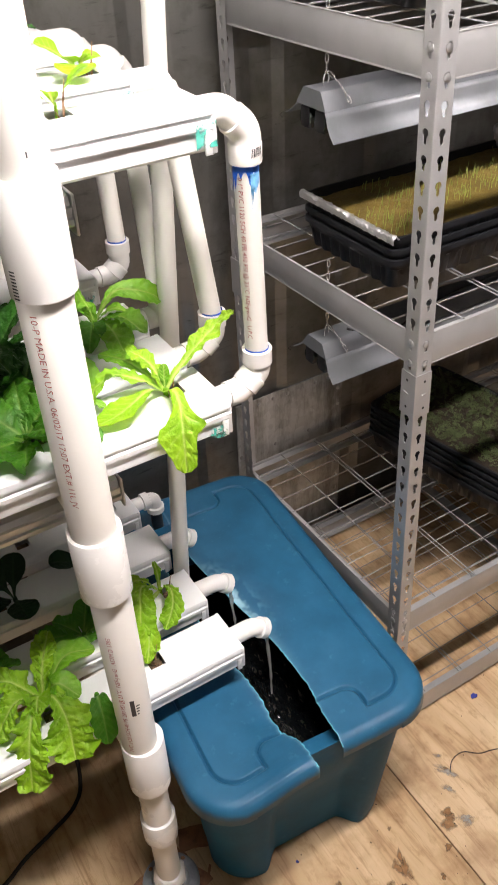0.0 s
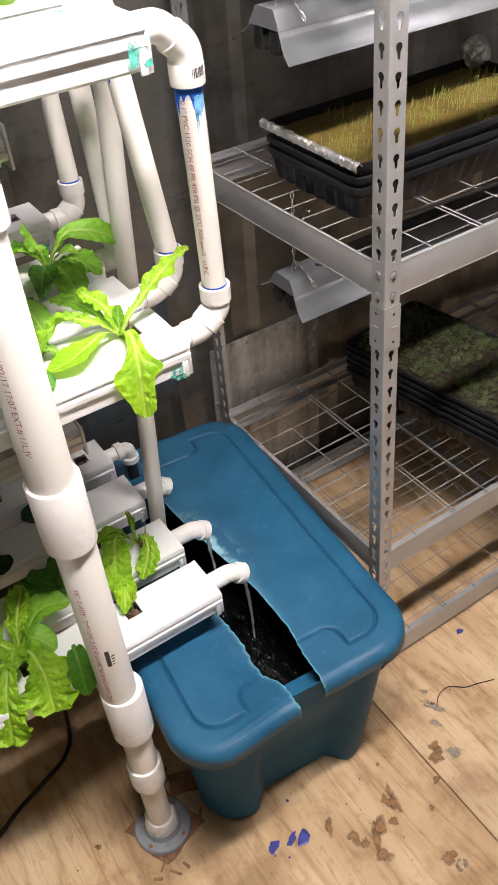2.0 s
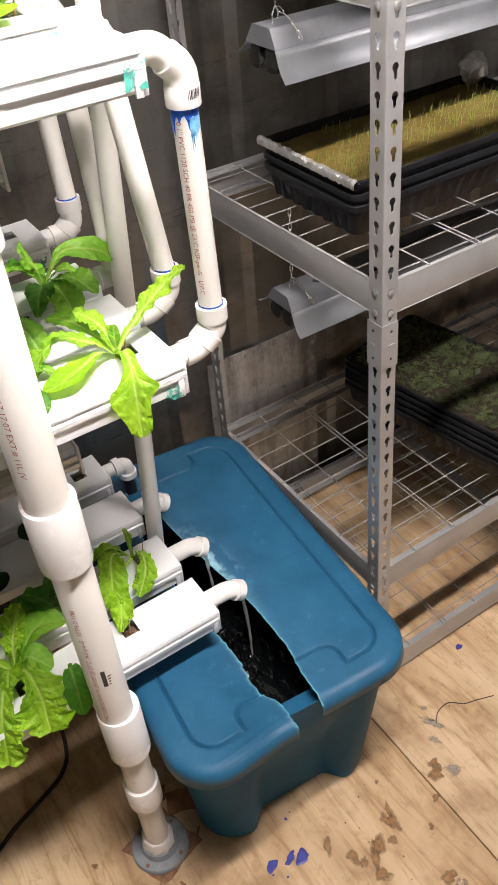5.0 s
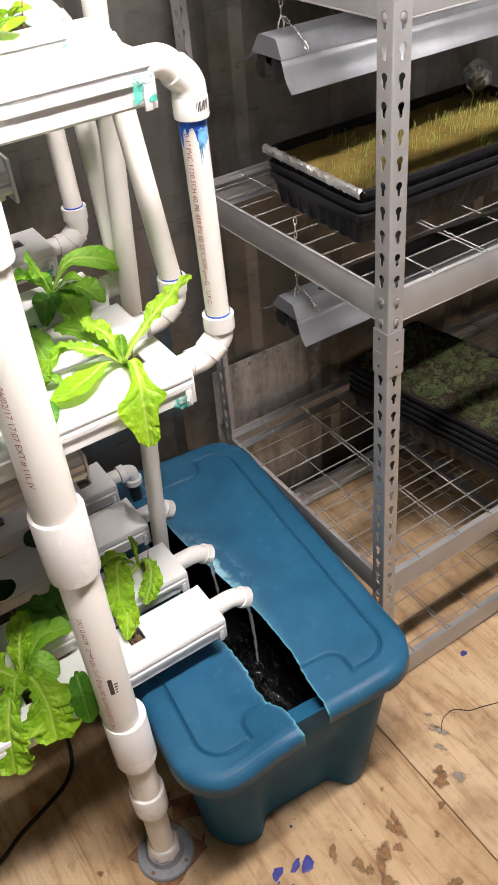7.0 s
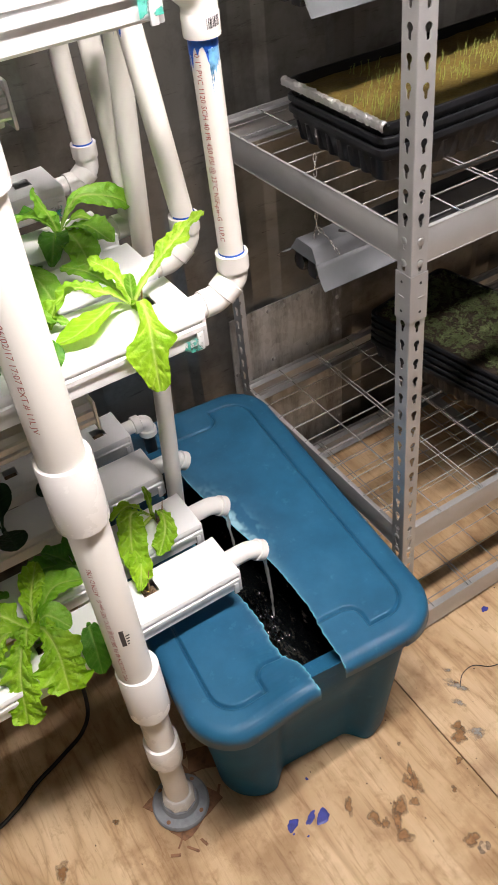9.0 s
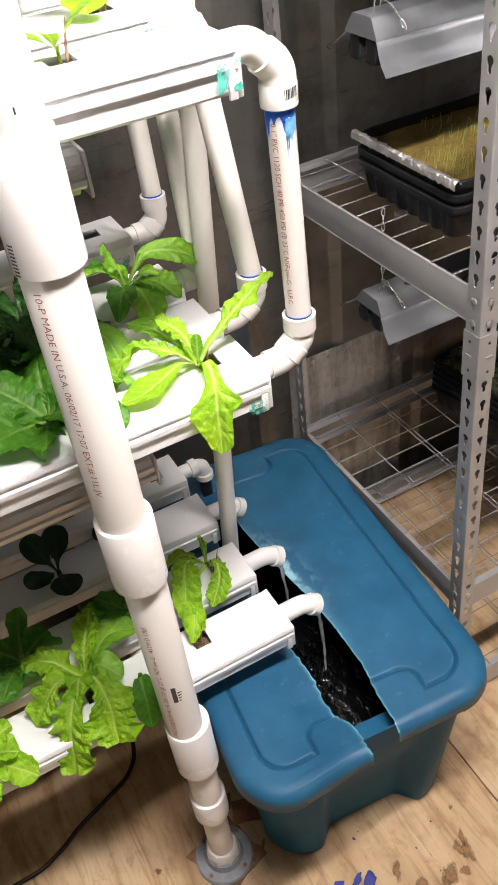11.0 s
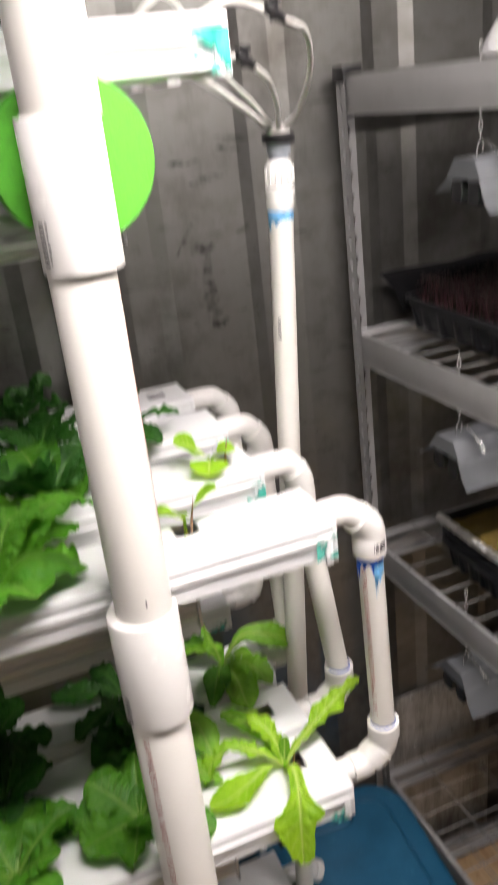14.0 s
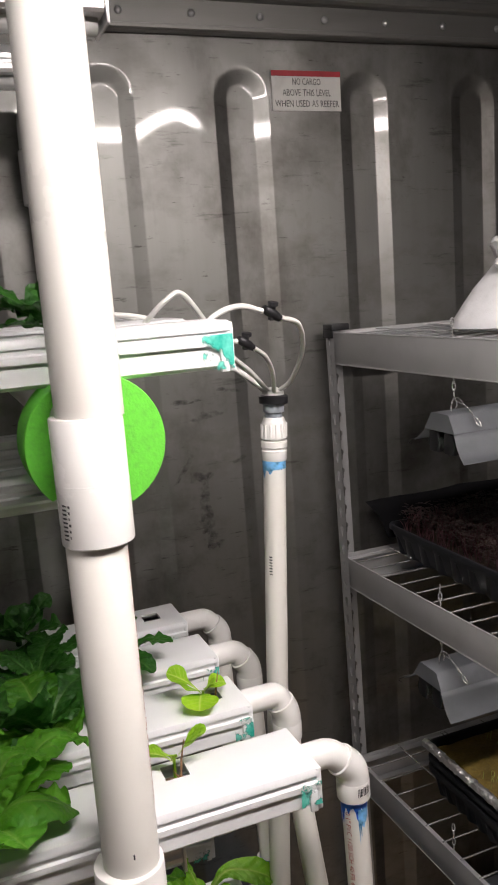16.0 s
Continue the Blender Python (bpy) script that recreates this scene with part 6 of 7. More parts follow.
# pale lettuce at the end of the second channel from the top
FINE = dict(nu=84, nw=26)
plant((0.608, 0.926, ZC), "bright floppy lettuce with few long leaves in a channel", [
    dict(tip=(0.744, 0.958, 1.195), way=[(0.628, 0.930, 1.143), (0.672, 0.938, 1.172), (0.712, 0.948, 1.190)], ruffle=0.0035, cup=0.25, pucker=0.0022, **FINE,
         shape=[(0, 0.005, 0.005), (0.2, 0.006, 0.0055), (0.4, 0.008, 0.008), (0.46, 0.014, 0.009), (0.50, 0.017, 0.012), (0.6, 0.016, 0.017), (0.68, 0.0135, 0.023), (0.76, 0.012, 0.013), (0.88, 0.0105, 0.0105), (0.95, 0.009, 0.009), (1, 0.003, 0.003)]),
    dict(tip=(0.586, 0.832, 1.047), way=[(0.610, 0.900, 1.140), (0.602, 0.866, 1.134), (0.592, 0.844, 1.100)], ruffle=0.0022, cup=0.10, pucker=0.0016, **FINE,
         shape=[(0, 0.006, 0.006), (0.14, 0.007, 0.008), (0.3, 0.009, 0.010), (0.44, 0.012, 0.012), (0.51, 0.022, 0.018), (0.56, 0.033, 0.024), (0.60, 0.030, 0.033), (0.66, 0.020, 0.036), (0.74, 0.017, 0.030), (0.84, 0.017, 0.020), (0.95, 0.015, 0.014), (1, 0.006, 0.006)]),
    dict(tip=(0.490, 0.900, 1.128), way=[(0.580, 0.918, 1.140), (0.548, 0.905, 1.138), (0.515, 0.898, 1.132)], ruffle=0.0012, cup=0.12, pucker=0.0010, **FINE,
         shape=[(0, 0.003, 0.003), (0.2, 0.004, 0.004), (0.35, 0.011, 0.009), (0.55, 0.022, 0.022), (0.68, 0.028, 0.028), (0.82, 0.022, 0.026), (0.94, 0.014, 0.018), (1, 0.005, 0.006)]),
    dict(tip=(0.497, 0.940, 1.124), way=[(0.580, 0.938, 1.146), (0.548, 0.950, 1.160), (0.522, 0.952, 1.155), (0.505, 0.946, 1.140)], ruffle=0.0060, cup=0.15, pucker=0.0022, **FINE,
         shape=[(0, 0.004, 0.004), (0.15, 0.007, 0.009), (0.35, 0.009, 0.014), (0.6, 0.013, 0.014), (0.8, 0.012, 0.013), (0.94, 0.009, 0.009), (1, 0.002, 0.002)]),
    dict(tip=(0.583, 0.992, 1.170), way=[(0.606, 0.942, 1.145), (0.600, 0.962, 1.160)], ruffle=0.0055, cup=0.2, pucker=0.0026, **FINE,
         shape=[(0, 0.004, 0.004), (0.2, 0.008, 0.008), (0.45, 0.015, 0.014), (0.7, 0.018, 0.016), (0.9, 0.014, 0.013), (1, 0.003, 0.003)]),
    dict(tip=(0.560, 1.046, 1.142), way=[(0.598, 0.965, 1.136), (0.582, 1.005, 1.146)], ruffle=0.0022, cup=0.1, pucker=0.0014,
         shape=[(0, 0.004, 0.004), (0.3, 0.006, 0.006), (0.5, 0.013, 0.013), (0.75, 0.019, 0.018), (0.92, 0.014, 0.013), (1, 0.003, 0.003)], mat=M_LETTUCE_SOFT),
    dict(tip=(0.617, 0.940, 1.160), width=0.016, arch=0.004, ruffle=0.002, petiole=0.2, mat=M_LETTUCE_SOFT),
], M_LETTUCE, "lettuce plants", stem=0.010)
plant((0.604, 1.172, ZC), "green lettuce with spreading leaves in a channel", [
    dict(tip=(0.716, 1.150, 1.142), way=[(0.620, 1.166, 1.150), (0.643, 1.164, 1.172), (0.672, 1.156, 1.170), (0.700, 1.150, 1.157)], ruffle=0.0030, cup=0.05, pucker=0.0016, roll=0.75,
         shape=[(0, 0.003, 0.003), (0.30, 0.005, 0.005), (0.42, 0.009, 0.011), (0.55, 0.015, 0.016), (0.75, 0.021, 0.021), (0.92, 0.020, 0.019), (1, 0.007, 0.007)]),
    dict(tip=(0.587, 1.188, 1.196), way=[(0.598, 1.176, 1.152), (0.590, 1.184, 1.176)], ruffle=0.0050, cup=0.15, pucker=0.0024,
         shape=[(0, 0.005, 0.005), (0.3, 0.011, 0.011), (0.6, 0.016, 0.016), (0.85, 0.013, 0.013), (1, 0.004, 0.004)]),
    dict(tip=(0.650, 1.130, 1.146), way=[(0.630, 1.150, 1.152)], ruffle=0.0015, shape=[(0, 0.003, 0.003), (0.25, 0.008, 0.008), (0.6, 0.015, 0.015), (1, 0.002, 0.002)]),
    dict(tip=(0.654, 1.080, 1.130), way=[(0.632, 1.125, 1.148)], ruffle=0.0040, pucker=0.0020, shape=[(0, 0.004, 0.004), (0.25, 0.013, 0.013), (0.6, 0.026, 0.024), (0.88, 0.019, 0.018), (1, 0.004, 0.004)]),
    dict(tip=(0.604, 1.048, 1.124), way=[(0.606, 1.110, 1.146)], ruffle=0.0045, pucker=0.0022, shape=[(0, 0.004, 0.004), (0.2, 0.014, 0.014), (0.55, 0.030, 0.028), (0.85, 0.023, 0.022), (1, 0.005, 0.005)]),
    dict(tip=(0.555, 1.075, 1.130), way=[(0.582, 1.120, 1.150)], ruffle=0.0035, shape=[(0, 0.004, 0.004), (0.3, 0.014, 0.014), (0.65, 0.024, 0.022), (1, 0.004, 0.004)], mat=M_LETTUCE_MID),
    dict(tip=(0.545, 1.190, 1.155), way=[(0.578, 1.180, 1.156)], ruffle=0.0030, shape=[(0, 0.004, 0.004), (0.3, 0.012, 0.012), (0.65, 0.021, 0.020), (1, 0.004, 0.004)]),
    dict(tip=(0.560, 1.230, 1.145), width=0.036, arch=0.03, ruffle=0.004, mat=M_LETTUCE_MID),
], M_LETTUCE_SOFT, "lettuce plants")
plant((0.440, 0.955, ZC), "broad green lettuce leaves beside the post in a channel", [
    dict(tip=(0.525, 0.985, 1.120), way=[(0.470, 1.010, 1.150), (0.515, 1.030, 1.152)], ruffle=0.0018, pucker=0.0014, shape=[(0, 0.004, 0.004), (0.25, 0.014, 0.014), (0.6, 0.026, 0.026), (0.85, 0.021, 0.021), (1, 0.004, 0.004)]),
    dict(tip=(0.520, 0.935, 1.126), way=[(0.480, 0.955, 1.150)], ruffle=0.0035, shape=[(0, 0.004, 0.004), (0.3, 0.014, 0.014), (0.65, 0.022, 0.021), (1, 0.004, 0.004)]),
], M_LETTUCE_SOFT, "lettuce plants")
rosette((0.402, 0.930, ZC), 11, 0.098, 0.064, 5, M_LETTUCE_MID, "leafy green lettuce in a channel", (0.1, 0.8), 0.007, 0.03)
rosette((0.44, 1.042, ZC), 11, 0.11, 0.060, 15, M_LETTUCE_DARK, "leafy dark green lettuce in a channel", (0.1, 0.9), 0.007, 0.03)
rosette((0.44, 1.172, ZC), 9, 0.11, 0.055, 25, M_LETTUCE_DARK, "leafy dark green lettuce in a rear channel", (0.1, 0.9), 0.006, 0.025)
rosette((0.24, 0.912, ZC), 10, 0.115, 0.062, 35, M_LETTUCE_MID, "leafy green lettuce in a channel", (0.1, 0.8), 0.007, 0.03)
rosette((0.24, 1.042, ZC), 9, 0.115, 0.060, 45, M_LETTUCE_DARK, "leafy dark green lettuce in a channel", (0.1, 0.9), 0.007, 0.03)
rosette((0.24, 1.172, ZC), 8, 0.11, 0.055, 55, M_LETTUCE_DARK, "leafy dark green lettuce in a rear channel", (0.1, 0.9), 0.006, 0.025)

# lowest level
plant((0.611, 1.078, ZD), "pale lettuce lying between two low channels", [
    dict(tip=(0.609, 1.082, 0.640), way=[(0.612, 1.080, 0.605)], ruffle=0.0040, shape=[(0, 0.003, 0.003), (0.4, 0.004, 0.005), (0.75, 0.009, 0.008), (1, 0.003, 0.003)]),
    dict(tip=(0.578, 0.986, 0.556), way=[(0.622, 1.050, 0.590), (0.610, 1.015, 0.580)], ruffle=0.0060, lobes=0.17, pucker=0.0024, **FINE,
         shape=[(0, 0.003, 0.003), (0.2, 0.008, 0.006), (0.45, 0.014, 0.012), (0.7, 0.022, 0.020), (0.88, 0.018, 0.017), (1, 0.004, 0.004)]),
    dict(tip=(0.520, 0.965, 0.580), way=[(0.570, 1.060, 0.612), (0.545, 1.015, 0.610)], ruffle=0.0062, lobes=0.10, pucker=0.0034, **FINE,
         shape=[(0, 0.003, 0.003), (0.3, 0.010, 0.012), (0.5, 0.024, 0.024), (0.8, 0.029, 0.026), (0.95, 0.018, 0.016), (1, 0.005, 0.005)]),
    dict(tip=(0.512, 0.926, 0.568), way=[(0.556, 1.020, 0.594), (0.536, 0.966, 0.588)], ruffle=0.0090, lobes=0.08, pucker=0.0030, **FINE,
         shape=[(0, 0.003, 0.003), (0.4, 0.010, 0.010), (0.6, 0.017, 0.016), (0.85, 0.020, 0.018), (1, 0.005, 0.005)]),
    dict(tip=(0.530, 1.072, 0.606), way=[(0.572, 1.080, 0.612)], ruffle=0.0040, shape=[(0, 0.003, 0.003), (0.4, 0.006, 0.007), (0.75, 0.014, 0.016), (1, 0.003, 0.003)]),
], M_LETTUCE, "lettuce plants")
plant((0.325, 0.962, ZD), "frilly pale lettuce spilling over the low channel", [
    dict(tip=(0.378, 1.050, 0.622), way=[(0.345, 0.995, 0.610)], ruffle=0.0075, lobes=0.10, pucker=0.0042, **FINE, shape=[(0, 0.005, 0.005), (0.3, 0.012, 0.012), (0.65, 0.023, 0.022), (0.88, 0.018, 0.018), (1, 0.005, 0.005)]),
    dict(tip=(0.332, 0.838, 0.540), way=[(0.338, 0.925, 0.606), (0.342, 0.880, 0.596)], ruffle=0.0085, lobes=0.20, pucker=0.0034, **FINE, shape=[(0, 0.005, 0.005), (0.3, 0.017, 0.016), (0.6, 0.036, 0.034), (0.86, 0.042, 0.040), (0.96, 0.034, 0.032), (1, 0.018, 0.018)]),
    dict(tip=(0.252, 0.850, 0.500), way=[(0.300, 0.920, 0.602), (0.272, 0.880, 0.572)], ruffle=0.0085, lobes=0.18, pucker=0.0030, **FINE, shape=[(0, 0.004, 0.004), (0.3, 0.014, 0.014), (0.6, 0.028, 0.028), (0.85, 0.038, 0.036), (0.96, 0.028, 0.028), (1, 0.014, 0.014)]),
    dict(tip=(0.380, 0.918, 0.584), way=[(0.352, 0.948, 0.606)], ruffle=0.0020, pucker=0.0014, shape=[(0, 0.004, 0.004), (0.3, 0.014, 0.014), (0.65, 0.026, 0.024), (0.9, 0.018, 0.018), (1, 0.004, 0.004)], mat=M_LETTUCE_SOFT),
    dict(tip=(0.438, 0.985, 0.602), way=[(0.380, 0.985, 0.616)], ruffle=0.0030, pucker=0.0016, shape=[(0, 0.004, 0.004), (0.3, 0.014, 0.014), (0.65, 0.030, 0.028), (0.9, 0.022, 0.020), (1, 0.005, 0.005)], mat=M_LETTUCE_SOFT),
    dict(tip=(0.225, 0.925, 0.565), way=[(0.280, 0.950, 0.606)], ruffle=0.0080, lobes=0.12, pucker=0.0042, **FINE, shape=[(0, 0.005, 0.005), (0.3, 0.016, 0.016), (0.65, 0.033, 0.032), (0.9, 0.024, 0.024), (1, 0.006, 0.006)]),
    dict(tip=(0.240, 1.020, 0.605), way=[(0.285, 0.990, 0.612)], ruffle=0.0075, lobes=0.10, pucker=0.0036, shape=[(0, 0.005, 0.005), (0.3, 0.014, 0.014), (0.65, 0.028, 0.026), (0.9, 0.020, 0.020), (1, 0.005, 0.005)]),
    dict(tip=(0.300, 0.905, 0.600), way=[(0.315, 0.935, 0.612)], ruffle=0.0075, lobes=0.10, pucker=0.0040, shape=[(0, 0.005, 0.005), (0.3, 0.014, 0.014), (0.7, 0.024, 0.022), (1, 0.006, 0.006)]),
], M_LETTUCE, "lettuce plants")
plant((0.407, 0.919, ZD), "single broad green leaf hanging over the channel edge", [
    dict(tip=(0.391, 0.842, 0.530), way=[(0.404, 0.895, 0.588), (0.398, 0.864, 0.574)], ruffle=0.0012, cup=0.1, pucker=0.0010, shape=[(0, 0.003, 0.003), (0.2, 0.010, 0.010), (0.55, 0.024, 0.023), (0.85, 0.020, 0.020), (1, 0.005, 0.005)]),
], M_LETTUCE_MID, "lettuce plants")
rosette((0.44, 1.056, ZD), 7, 0.095, 0.055, 65, M_LETTUCE_MID, "green lettuce in a low channel", (0.2, 0.8), 0.006, 0.025)
rosette((0.24, 1.056, ZD), 8, 0.10, 0.055, 75, M_LETTUCE_MID, "green lettuce in a low channel", (0.2, 0.8), 0.006, 0.025)
rosette((0.12, 0.918, ZD), 9, 0.11, 0.065, 85, M_LETTUCE, "frilly pale lettuce in a low channel", (0.1, 0.7), 0.009, 0.1)
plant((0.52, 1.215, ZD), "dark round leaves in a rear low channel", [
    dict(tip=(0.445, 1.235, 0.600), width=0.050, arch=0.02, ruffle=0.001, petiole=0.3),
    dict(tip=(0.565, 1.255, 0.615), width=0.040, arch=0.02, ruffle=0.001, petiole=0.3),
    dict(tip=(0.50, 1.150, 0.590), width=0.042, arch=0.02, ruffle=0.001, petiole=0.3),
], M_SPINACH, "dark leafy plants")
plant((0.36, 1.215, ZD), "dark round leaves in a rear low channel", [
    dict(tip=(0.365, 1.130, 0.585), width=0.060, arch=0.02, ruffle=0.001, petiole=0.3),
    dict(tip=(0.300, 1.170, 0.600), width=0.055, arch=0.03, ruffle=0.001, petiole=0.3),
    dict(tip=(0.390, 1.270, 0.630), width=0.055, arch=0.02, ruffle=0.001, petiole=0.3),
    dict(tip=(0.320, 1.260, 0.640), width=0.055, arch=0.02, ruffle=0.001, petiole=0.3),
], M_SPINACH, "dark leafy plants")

# upper level: broad dark leaves and two seedlings
rosette((0.30, 0.910, ZB), 9, 0.12, 0.082, 105, M_LETTUCE_MID, "broad dark green lettuce in the upper channel", (0.05, 0.5), 0.006, 0.03)
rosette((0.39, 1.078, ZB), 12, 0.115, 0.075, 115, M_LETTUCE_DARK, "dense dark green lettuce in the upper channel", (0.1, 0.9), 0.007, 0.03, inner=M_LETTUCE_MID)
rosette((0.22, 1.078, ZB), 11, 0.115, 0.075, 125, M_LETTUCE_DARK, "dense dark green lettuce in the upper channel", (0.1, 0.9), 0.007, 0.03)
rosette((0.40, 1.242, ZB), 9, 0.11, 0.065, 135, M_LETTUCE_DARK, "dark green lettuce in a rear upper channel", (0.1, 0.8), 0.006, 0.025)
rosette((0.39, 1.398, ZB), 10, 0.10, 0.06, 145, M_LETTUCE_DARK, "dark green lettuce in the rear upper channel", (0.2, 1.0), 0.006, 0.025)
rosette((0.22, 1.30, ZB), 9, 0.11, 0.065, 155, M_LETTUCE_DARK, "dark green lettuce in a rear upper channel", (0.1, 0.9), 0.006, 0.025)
plant((0.300, 0.905, ZB), "broad dark lettuce leaves lying over the channel lid", [
    dict(tip=(0.400, 0.884, ZB + 0.012), way=[(0.335, 0.890, ZB + 0.040), (0.372, 0.884, ZB + 0.036)], ruffle=0.0016, cup=-0.35, pucker=0.0012, **FINE, shape=[(0, 0.006, 0.006), (0.25, 0.024, 0.024), (0.55, 0.038, 0.036), (0.85, 0.026, 0.024), (1, 0.004, 0.004)]),
    dict(tip=(0.378, 0.955, ZB + 0.050), way=[(0.335, 0.935, ZB + 0.065)], ruffle=0.0025, cup=-0.1, pucker=0.0028, **FINE, shape=[(0, 0.005, 0.005), (0.25, 0.022, 0.022), (0.6, 0.034, 0.032), (0.88, 0.022, 0.022), (1, 0.005, 0.005)]),
    dict(tip=(0.440, 0.985, ZB + 0.030), way=[(0.380, 0.965, ZB + 0.060)], ruffle=0.0030, cup=-0.1, pucker=0.0024, **FINE, shape=[(0, 0.005, 0.005), (0.25, 0.020, 0.020), (0.6, 0.036, 0.032), (0.88, 0.026, 0.024), (1, 0.005, 0.005)]),
], M_LETTUCE_MID, "lettuce plants")
plant((0.520, 1.250, ZB), "dark lettuce leaves in a rear upper channel", [
    dict(tip=(0.602, 1.200, ZB + 0.035), width=0.040, arch=0.03, ruffle=0.003, petiole=0.15),
    dict(tip=(0.560, 1.240, ZB + 0.070), width=0.034, arch=0.01, ruffle=0.004, petiole=0.15),
    dict(tip=(0.560, 1.165, ZB + 0.010), width=0.034, arch=0.03, ruffle=0.004, petiole=0.15),
], M_LETTUCE_DARK, "lettuce plants")
plant((0.522, 0.936, ZB), "small seedling in the upper channel's square hole", [
    dict(tip=(0.562, 0.922, ZB + 0.044), width=0.046, arch=0.014, ruffle=0.001, petiole=0.40),
    dict(tip=(0.490, 0.946, ZB + 0.020), width=0.038, arch=0.012, ruffle=0.001, petiole=0.38),
    dict(tip=(0.510, 0.920, ZB + 0.026), width=0.020, arch=0.012, ruffle=0.001, petiole=0.3),
], M_LETTUCE, "seedlings", "seedling", 0.005)
plant((0.606, 1.078, ZB), "small seedling with round leaves in the upper channel", [
    dict(tip=(0.562, 1.096, ZB + 0.040), width=0.044, arch=0.012, ruffle=0.001, petiole=0.45),
    dict(tip=(0.585, 1.026, ZB + 0.010), width=0.050, arch=0.020, ruffle=0.001, petiole=0.38),
    dict(tip=(0.640, 1.078, ZB + 0.016), width=0.036, arch=0.016, ruffle=0.0012, petiole=0.35),
    dict(tip=(0.578, 1.056, ZB + 0.028), width=0.040, arch=0.010, ruffle=0.001, petiole=0.35),
    dict(tip=(0.622, 1.066, ZB + 0.024), width=0.030, arch=0.010, ruffle=0.001, petiole=0.35),
], M_LETTUCE, "seedlings", "seedling", 0.005)
rosette((0.44, 0.948, ZA), 7, 0.080, 0.048, 165, M_LETTUCE_DARK, "pointed dark green leaves in the top channel", (0.1, 0.9), 0.006, 0.05, sector=(90, 290))
rosette((0.24, 0.948, ZA), 8, 0.085, 0.05, 175, M_LETTUCE_DARK, "pointed dark green leaves in the top channel", (0.1, 0.9), 0.006, 0.05)
# dry stalks left in two low holes
for cx, cy, zt in ((0.628, 1.071, ZD), (0.528, 0.933, ZD), (0.622, 0.932, ZC), (0.526, 0.926, ZB), (0.622, 1.074, ZB)):
    bm = bmesh.new()
    sweep(bm, [(cx, cy, zt - 0.014), (cx + 0.004, cy + 0.003, zt + 0.010), (cx + 0.010, cy + 0.006, zt + 0.034)], [0.0016, 0.0014, 0.0004], 6)
    sweep(bm, [(cx, cy, zt - 0.012), (cx - 0.009, cy - 0.004, zt + 0.004)], [0.0014, 0.0005], 6)
    tagged(part("dry_stalk", bm, M_STALK), "thin dry cut stalk standing in a planting hole", "stalk", "dry stalks")

# ---------------------------------------------------------------- on the floor
bm = bmesh.new()
cab = smooth_path([(0.375, 1.20, 0.48), (0.383, 1.18, 0.20), (0.37, 1.13, 0.03), (0.335, 1.085, 0.006), (0.27, 1.055, 0.006), (0.20, 1.03, 0.006), (0.14, 1.0, 0.006), (0.07, 0.985, 0.006), (-0.1, 1.0, 0.006), (-0.4, 1.1, 0.006)], 8)
sweep(bm, cab, 0.0048, 10)
tagged(part("power_cord", bm, M_RUBBER), "black power cord hanging down and lying on the plywood", "cord")


def blot(x, y, rx, ry, mat, name, label, seed, z=0.0006, cat="stain", rot=0.0, rough=1.0):
    bmx = bmesh.new()
    rnd = random.Random(seed)
    n, rings = 48, (0.35, 0.7, 1.0)
    ph = [rnd.uniform(0, 6.28) for _ in range(5)]
    lay = bmx.verts.layers.float.new("fade")
    mid = bmx.verts.new((x, y, z))
    mid[lay] = 0.42
    loops = []
    for f in rings:
        loop = []
        for k in range(n):
            a = 2 * math.pi * k / n
            r = 1 + rough * (0.20 * math.sin(2 * a + ph[0]) + 0.15 * math.sin(3 * a + ph[1]) + 0.10 * math.sin(5 * a + ph[2]) + 0.06 * math.sin(8 * a + ph[3]))
            u, v = rx * r * f * math.cos(a), ry * r * f * math.sin(a)
            q = bmx.verts.new((x + u * math.cos(rot) - v * math.sin(rot), y + u * math.sin(rot) + v * math.cos(rot), z if f < 1 else 0.0002))
            q[lay] = 0.42 * (1 - f * f) if f < 1 else -0.25
            loop.append(q)
        loops.append(loop)
    for k in range(n):
        j = (k + 1) % n
        bmx.faces.new((mid, loops[0][k], loops[0][j]))
        for p, q in zip(loops, loops[1:]):
            bmx.faces.new((p[k], q[k], q[j], p[j]))
    return tagged(part(name, bmx, mat, smooth=False), label, cat)


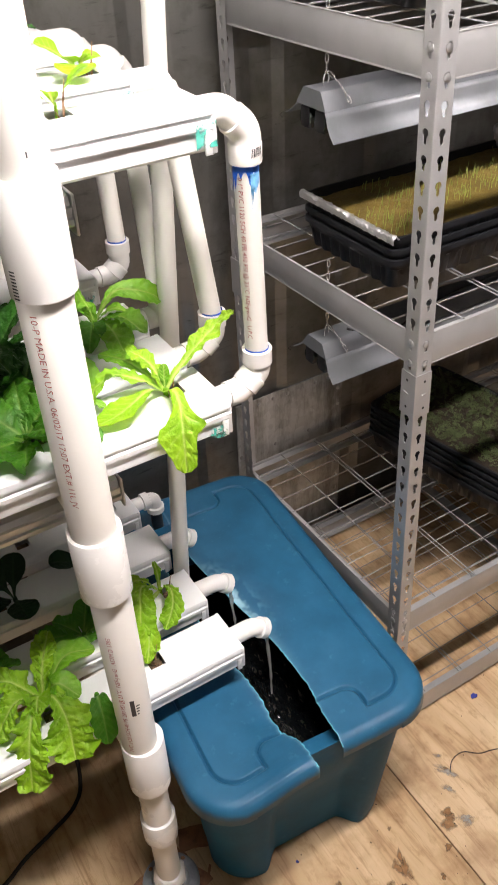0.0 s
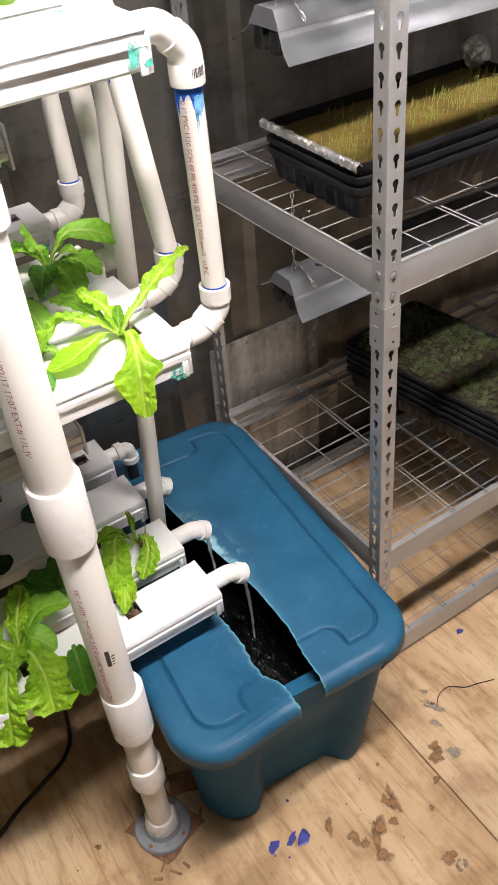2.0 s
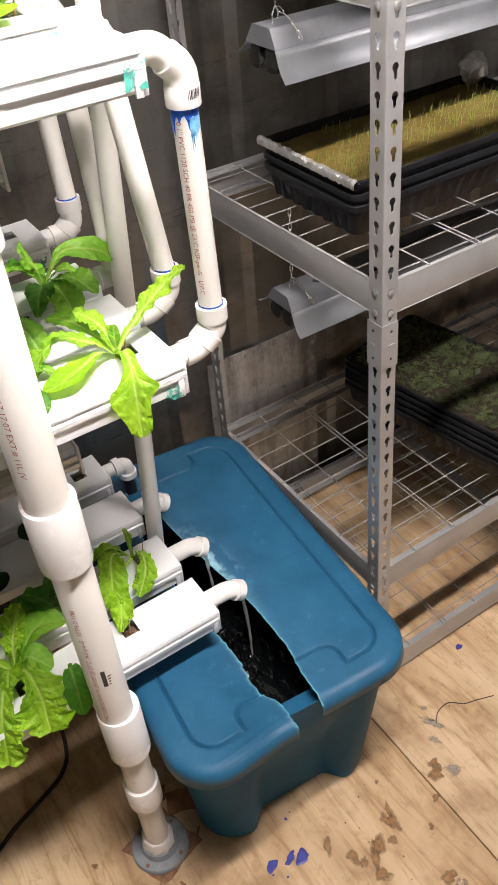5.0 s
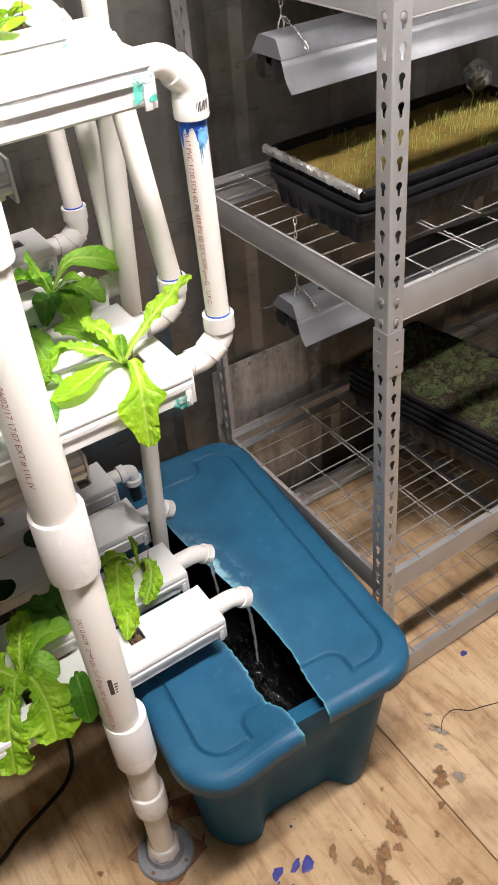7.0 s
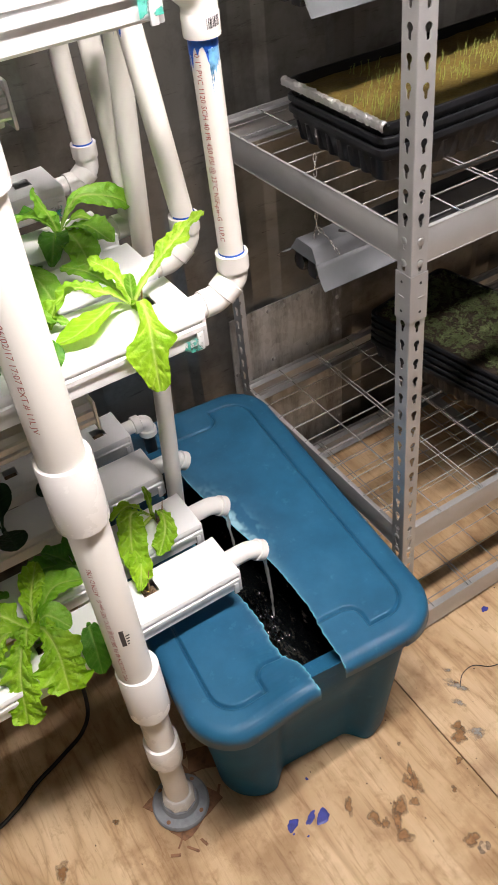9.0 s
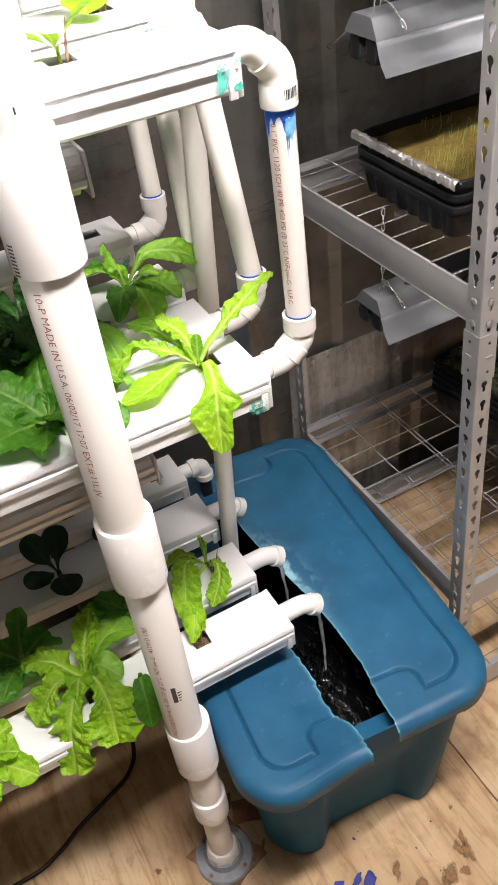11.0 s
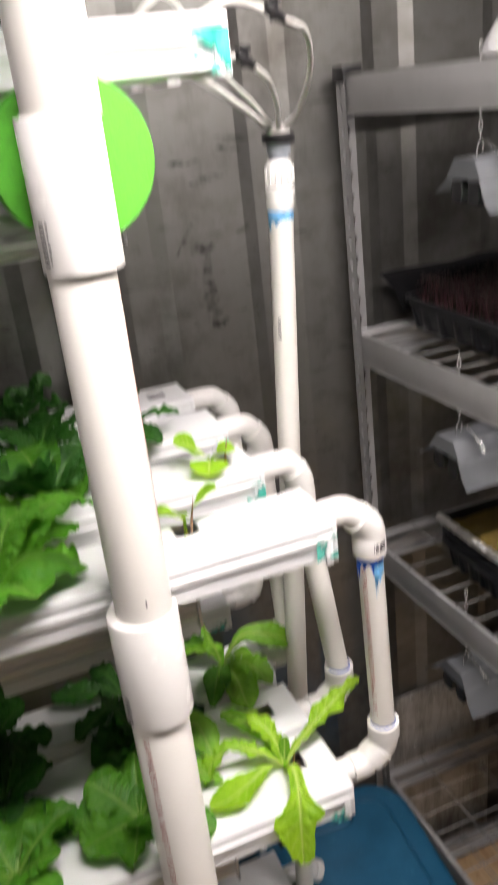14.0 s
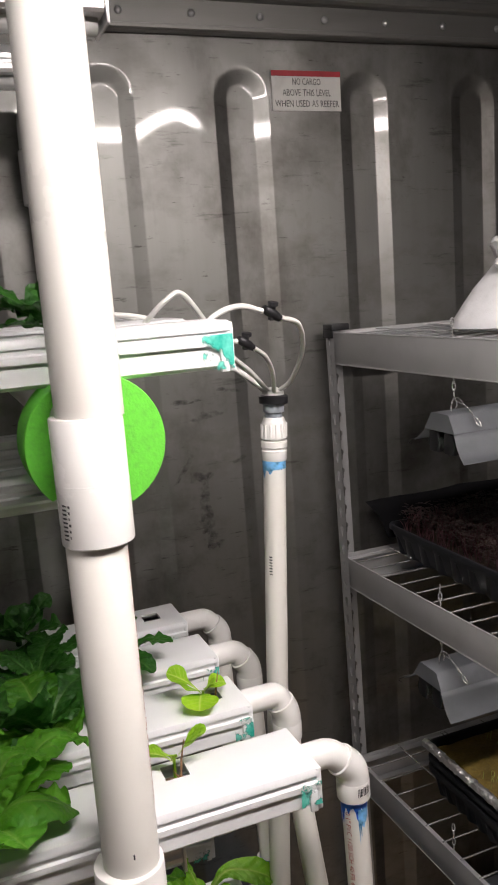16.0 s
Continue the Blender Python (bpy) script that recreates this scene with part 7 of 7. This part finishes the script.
for x, y, rx, ry, sd in ((0.672, 0.627, 0.019, 0.016, 1), (0.650, 0.639, 0.020, 0.008, 2), (0.611, 0.648, 0.016, 0.013, 3), (0.603, 0.632, 0.003, 0.003, 4), (1.294, 0.808, 0.012, 0.008, 5), (0.690, 0.710, 0.004, 0.004, 6), (0.625, 0.612, 0.003, 0.003, 7)):
    blot(x, y, rx * 0.82, ry * 0.82, M_PAINTSPOT, "paint_drop", "dried blue paint drop on the plywood floor", sd, 0.0014, "paint drop", 0.4, 0.72)
for x, y, rx, ry, sd in ((0.873, 0.574, 0.008, 0.016, 11), (0.862, 0.588, 0.006, 0.012, 12), (0.845, 0.545, 0.006, 0.008, 13), (0.815, 0.553, 0.010, 0.018, 14), (0.800, 0.545, 0.008, 0.022, 15), (0.785, 0.505, 0.010, 0.012, 16),
                         (0.757, 0.566, 0.008, 0.012, 17), (0.770, 0.545, 0.005, 0.010, 18), (0.728, 0.613, 0.006, 0.014, 19), (1.02, 0.60, 0.012, 0.014, 20), (1.03, 0.62, 0.007, 0.009, 21), (0.98, 0.56, 0.005, 0.006, 22), (0.888, 0.425, 0.011, 0.010, 23), (0.176, 0.833, 0.010, 0.014, 24), (0.31, 0.86, 0.005, 0.005, 25), (0.93, 0.52, 0.004, 0.005, 26), (0.88, 0.60, 0.004, 0.012, 27), (0.90, 0.66, 0.003, 0.004, 28), (1.10, 0.70, 0.004, 0.003, 29)):
    blot(x, y, rx * 1.9, ry * 1.7, M_STAIN, "stain", "brown stain soaked into the plywood floor", sd, 0.0005 + 0.00018 * (sd % 5), "stain", -0.5)
for x, y, rx, ry, sd in ((1.095, 0.695, 0.008, 0.022, 31), (1.07, 0.66, 0.005, 0.016, 32), (1.105, 0.735, 0.005, 0.008, 33), (1.05, 0.585, 0.012, 0.016, 34)):
    blot(x, y, rx * 1.8, ry * 1.8, M_STAIN2, "smear", "faint blue grey paint smear on the plywood", sd, 0.0006, "stain", 0.6)
# grease scuffs on the steel wall
def scuff(x, z, rx, rz, turn, seed):
    bmx = bmesh.new()
    rnd = random.Random(seed)
    ph = [rnd.uniform(0, 6.28) for _ in range(3)]
    lay = bmx.verts.layers.float.new("fade")
    mid = bmx.verts.new((x, WY - 0.0012, z))
    mid[lay] = 0.34
    loops = []
    for fr in (0.5, 1.0):
        loop = []
        for k in range(36):
            a = 2 * math.pi * k / 36
            r = fr * (1 + 0.2 * math.sin(2 * a + ph[0]) + 0.15 * math.sin(3 * a + ph[1]) + 0.1 * math.sin(7 * a + ph[2]))
            u, v = rx * r * math.cos(a), rz * r * math.sin(a)
            q = bmx.verts.new((x + u * math.cos(turn) - v * math.sin(turn), WY - 0.0012 if fr < 1 else WY - 0.0004, z + u * math.sin(turn) + v * math.cos(turn)))
            q[lay] = 0.22 if fr < 1 else -0.2
            loop.append(q)
        loops.append(loop)
    for k in range(36):
        j = (k + 1) % 36
        bmx.faces.new((mid, loops[0][j], loops[0][k]))
        bmx.faces.new((loops[0][k], loops[0][j], loops[1][j], loops[1][k]))
    tagged(part("scuff_mark", bmx, M_SCUFF, smooth=False), "dark greasy scuff on the stainless wall", "scuff")


for x, z, rx, rz, turn, sd in ((0.775, 1.655, 0.016, 0.085, -0.06, 61), (0.740, 1.752, 0.007, 0.036, -0.55, 62), (0.765, 1.728, 0.030, 0.013, 0.1, 63), (0.838, 1.890, 0.030, 0.006, -0.1, 64),
                               (0.748, 1.876, 0.030, 0.006, 0.05, 65), (0.790, 1.845, 0.034, 0.010, 0.05, 66), (0.850, 1.752, 0.016, 0.006, 0.2, 67), (0.790, 1.590, 0.024, 0.008, 0.2, 68)):
    scuff(x, z, rx * 1.4, rz * 1.4, turn, sd)
# packing square and splintered ply round the post's foot
def shard(cx, cy, w, h, turn, thick, seed, label, z=0.0004):
    """A thin torn piece of ply with ragged edges."""
    rnd = random.Random(seed)
    pts = []
    for (ax, ay), (bx, by) in zip(((-1, -1), (1, -1), (1, 1), (-1, 1)), ((1, -1), (1, 1), (-1, 1), (-1, -1))):
        for k in range(6):
            f = k / 6
            j = 1 + rnd.uniform(-0.07, 0.05)
            pts.append(((ax + (bx - ax) * f) * w / 2 * j, (ay + (by - ay) * f) * h / 2 * j))
    bmx = bmesh.new()
    lo = [bmx.verts.new((u, v, 0)) for u, v in pts]
    up = [bmx.verts.new((u * 0.985, v * 0.985, thick)) for u, v in pts]
    bmx.faces.new(up), bmx.faces.new(list(reversed(lo)))
    for k in range(len(pts)):
        j = (k + 1) % len(pts)
        bmx.faces.new((lo[k], lo[j], up[j], up[k]))
    bmx.transform(Matrix.Translation((cx, cy, z)) @ Matrix.Rotation(turn, 4, "Z"))
    return tagged(part("wood_chip", bmx, M_CHIP, smooth=False), label, "wood chip", "wood chips")


shard(PX + 0.004, PY - 0.002, 0.118, 0.120, radians(18), 0.0022, 1, "thin reddish square of torn ply under the post flange", -0.0008)
shard(PX + 0.092, PY + 0.055, 0.085, 0.050, radians(-20), 0.0030, 2, "torn reddish brown ply chip beside the tote")
shard(PX + 0.040, PY + 0.104, 0.050, 0.036, radians(-25), 0.0035, 3, "torn reddish brown ply chip behind the post")
rnd = random.Random(3)
for k in range(7):
    a = radians(rnd.uniform(-130, 40))
    r = rnd.uniform(0.080, 0.110)
    shard(PX + r * math.cos(a), PY + r * math.sin(a), rnd.uniform(0.012, 0.030), rnd.uniform(0.002, 0.008), rnd.uniform(0, 3), 0.0016, 10 + k, "small splinter of plywood on the floor")
# knot in the sheet
M_KNOT = simple("dark wood knot", (0.24, 0.17, 0.11), 0.6, 0, 0.4, 150, 0.2)
M_KNOTEYE = simple("pale knot heart", (0.50, 0.37, 0.24), 0.6, 0, 0.3, 150, 0.2)
blot(0.899, 0.402, 0.012, 0.012, M_KNOT, "knot", "dark round knot in the plywood floor", 51, 0.0005, "knot")
blot(0.899, 0.402, 0.0075, 0.0075, M_KNOTEYE, "knot_heart", "pale heart of a plywood knot", 52, 0.0008, "knot")
# wiry root on the floor
bm = bmesh.new()
sweep(bm, smooth_path([(1.10, 0.685, 0.003), (1.125, 0.705, 0.004), (1.16, 0.708, 0.004), (1.19, 0.685, 0.003), (1.22, 0.675, 0.003), (1.26, 0.66, 0.003)], 6), 0.0011, 6)
tagged(part("dry_twig", bm, M_BLACKPL), "thin dark dry twig lying on the plywood", "twig")
rnd = random.Random(11)
bm = bmesh.new()
for k in range(80):
    x, y, s = rnd.uniform(0.2, 1.5), rnd.uniform(0.35, 0.85), rnd.uniform(0.0004, 0.0012)
    add_box(bm, x - s, x + s, y - s * 1.4, y + s * 1.4, 0.0002, 0.0002 + s)
tagged(part("crumbs", bm, M_DARKSOIL, smooth=False), "small dark crumbs scattered on the plywood", "crumbs", kind="stuff")
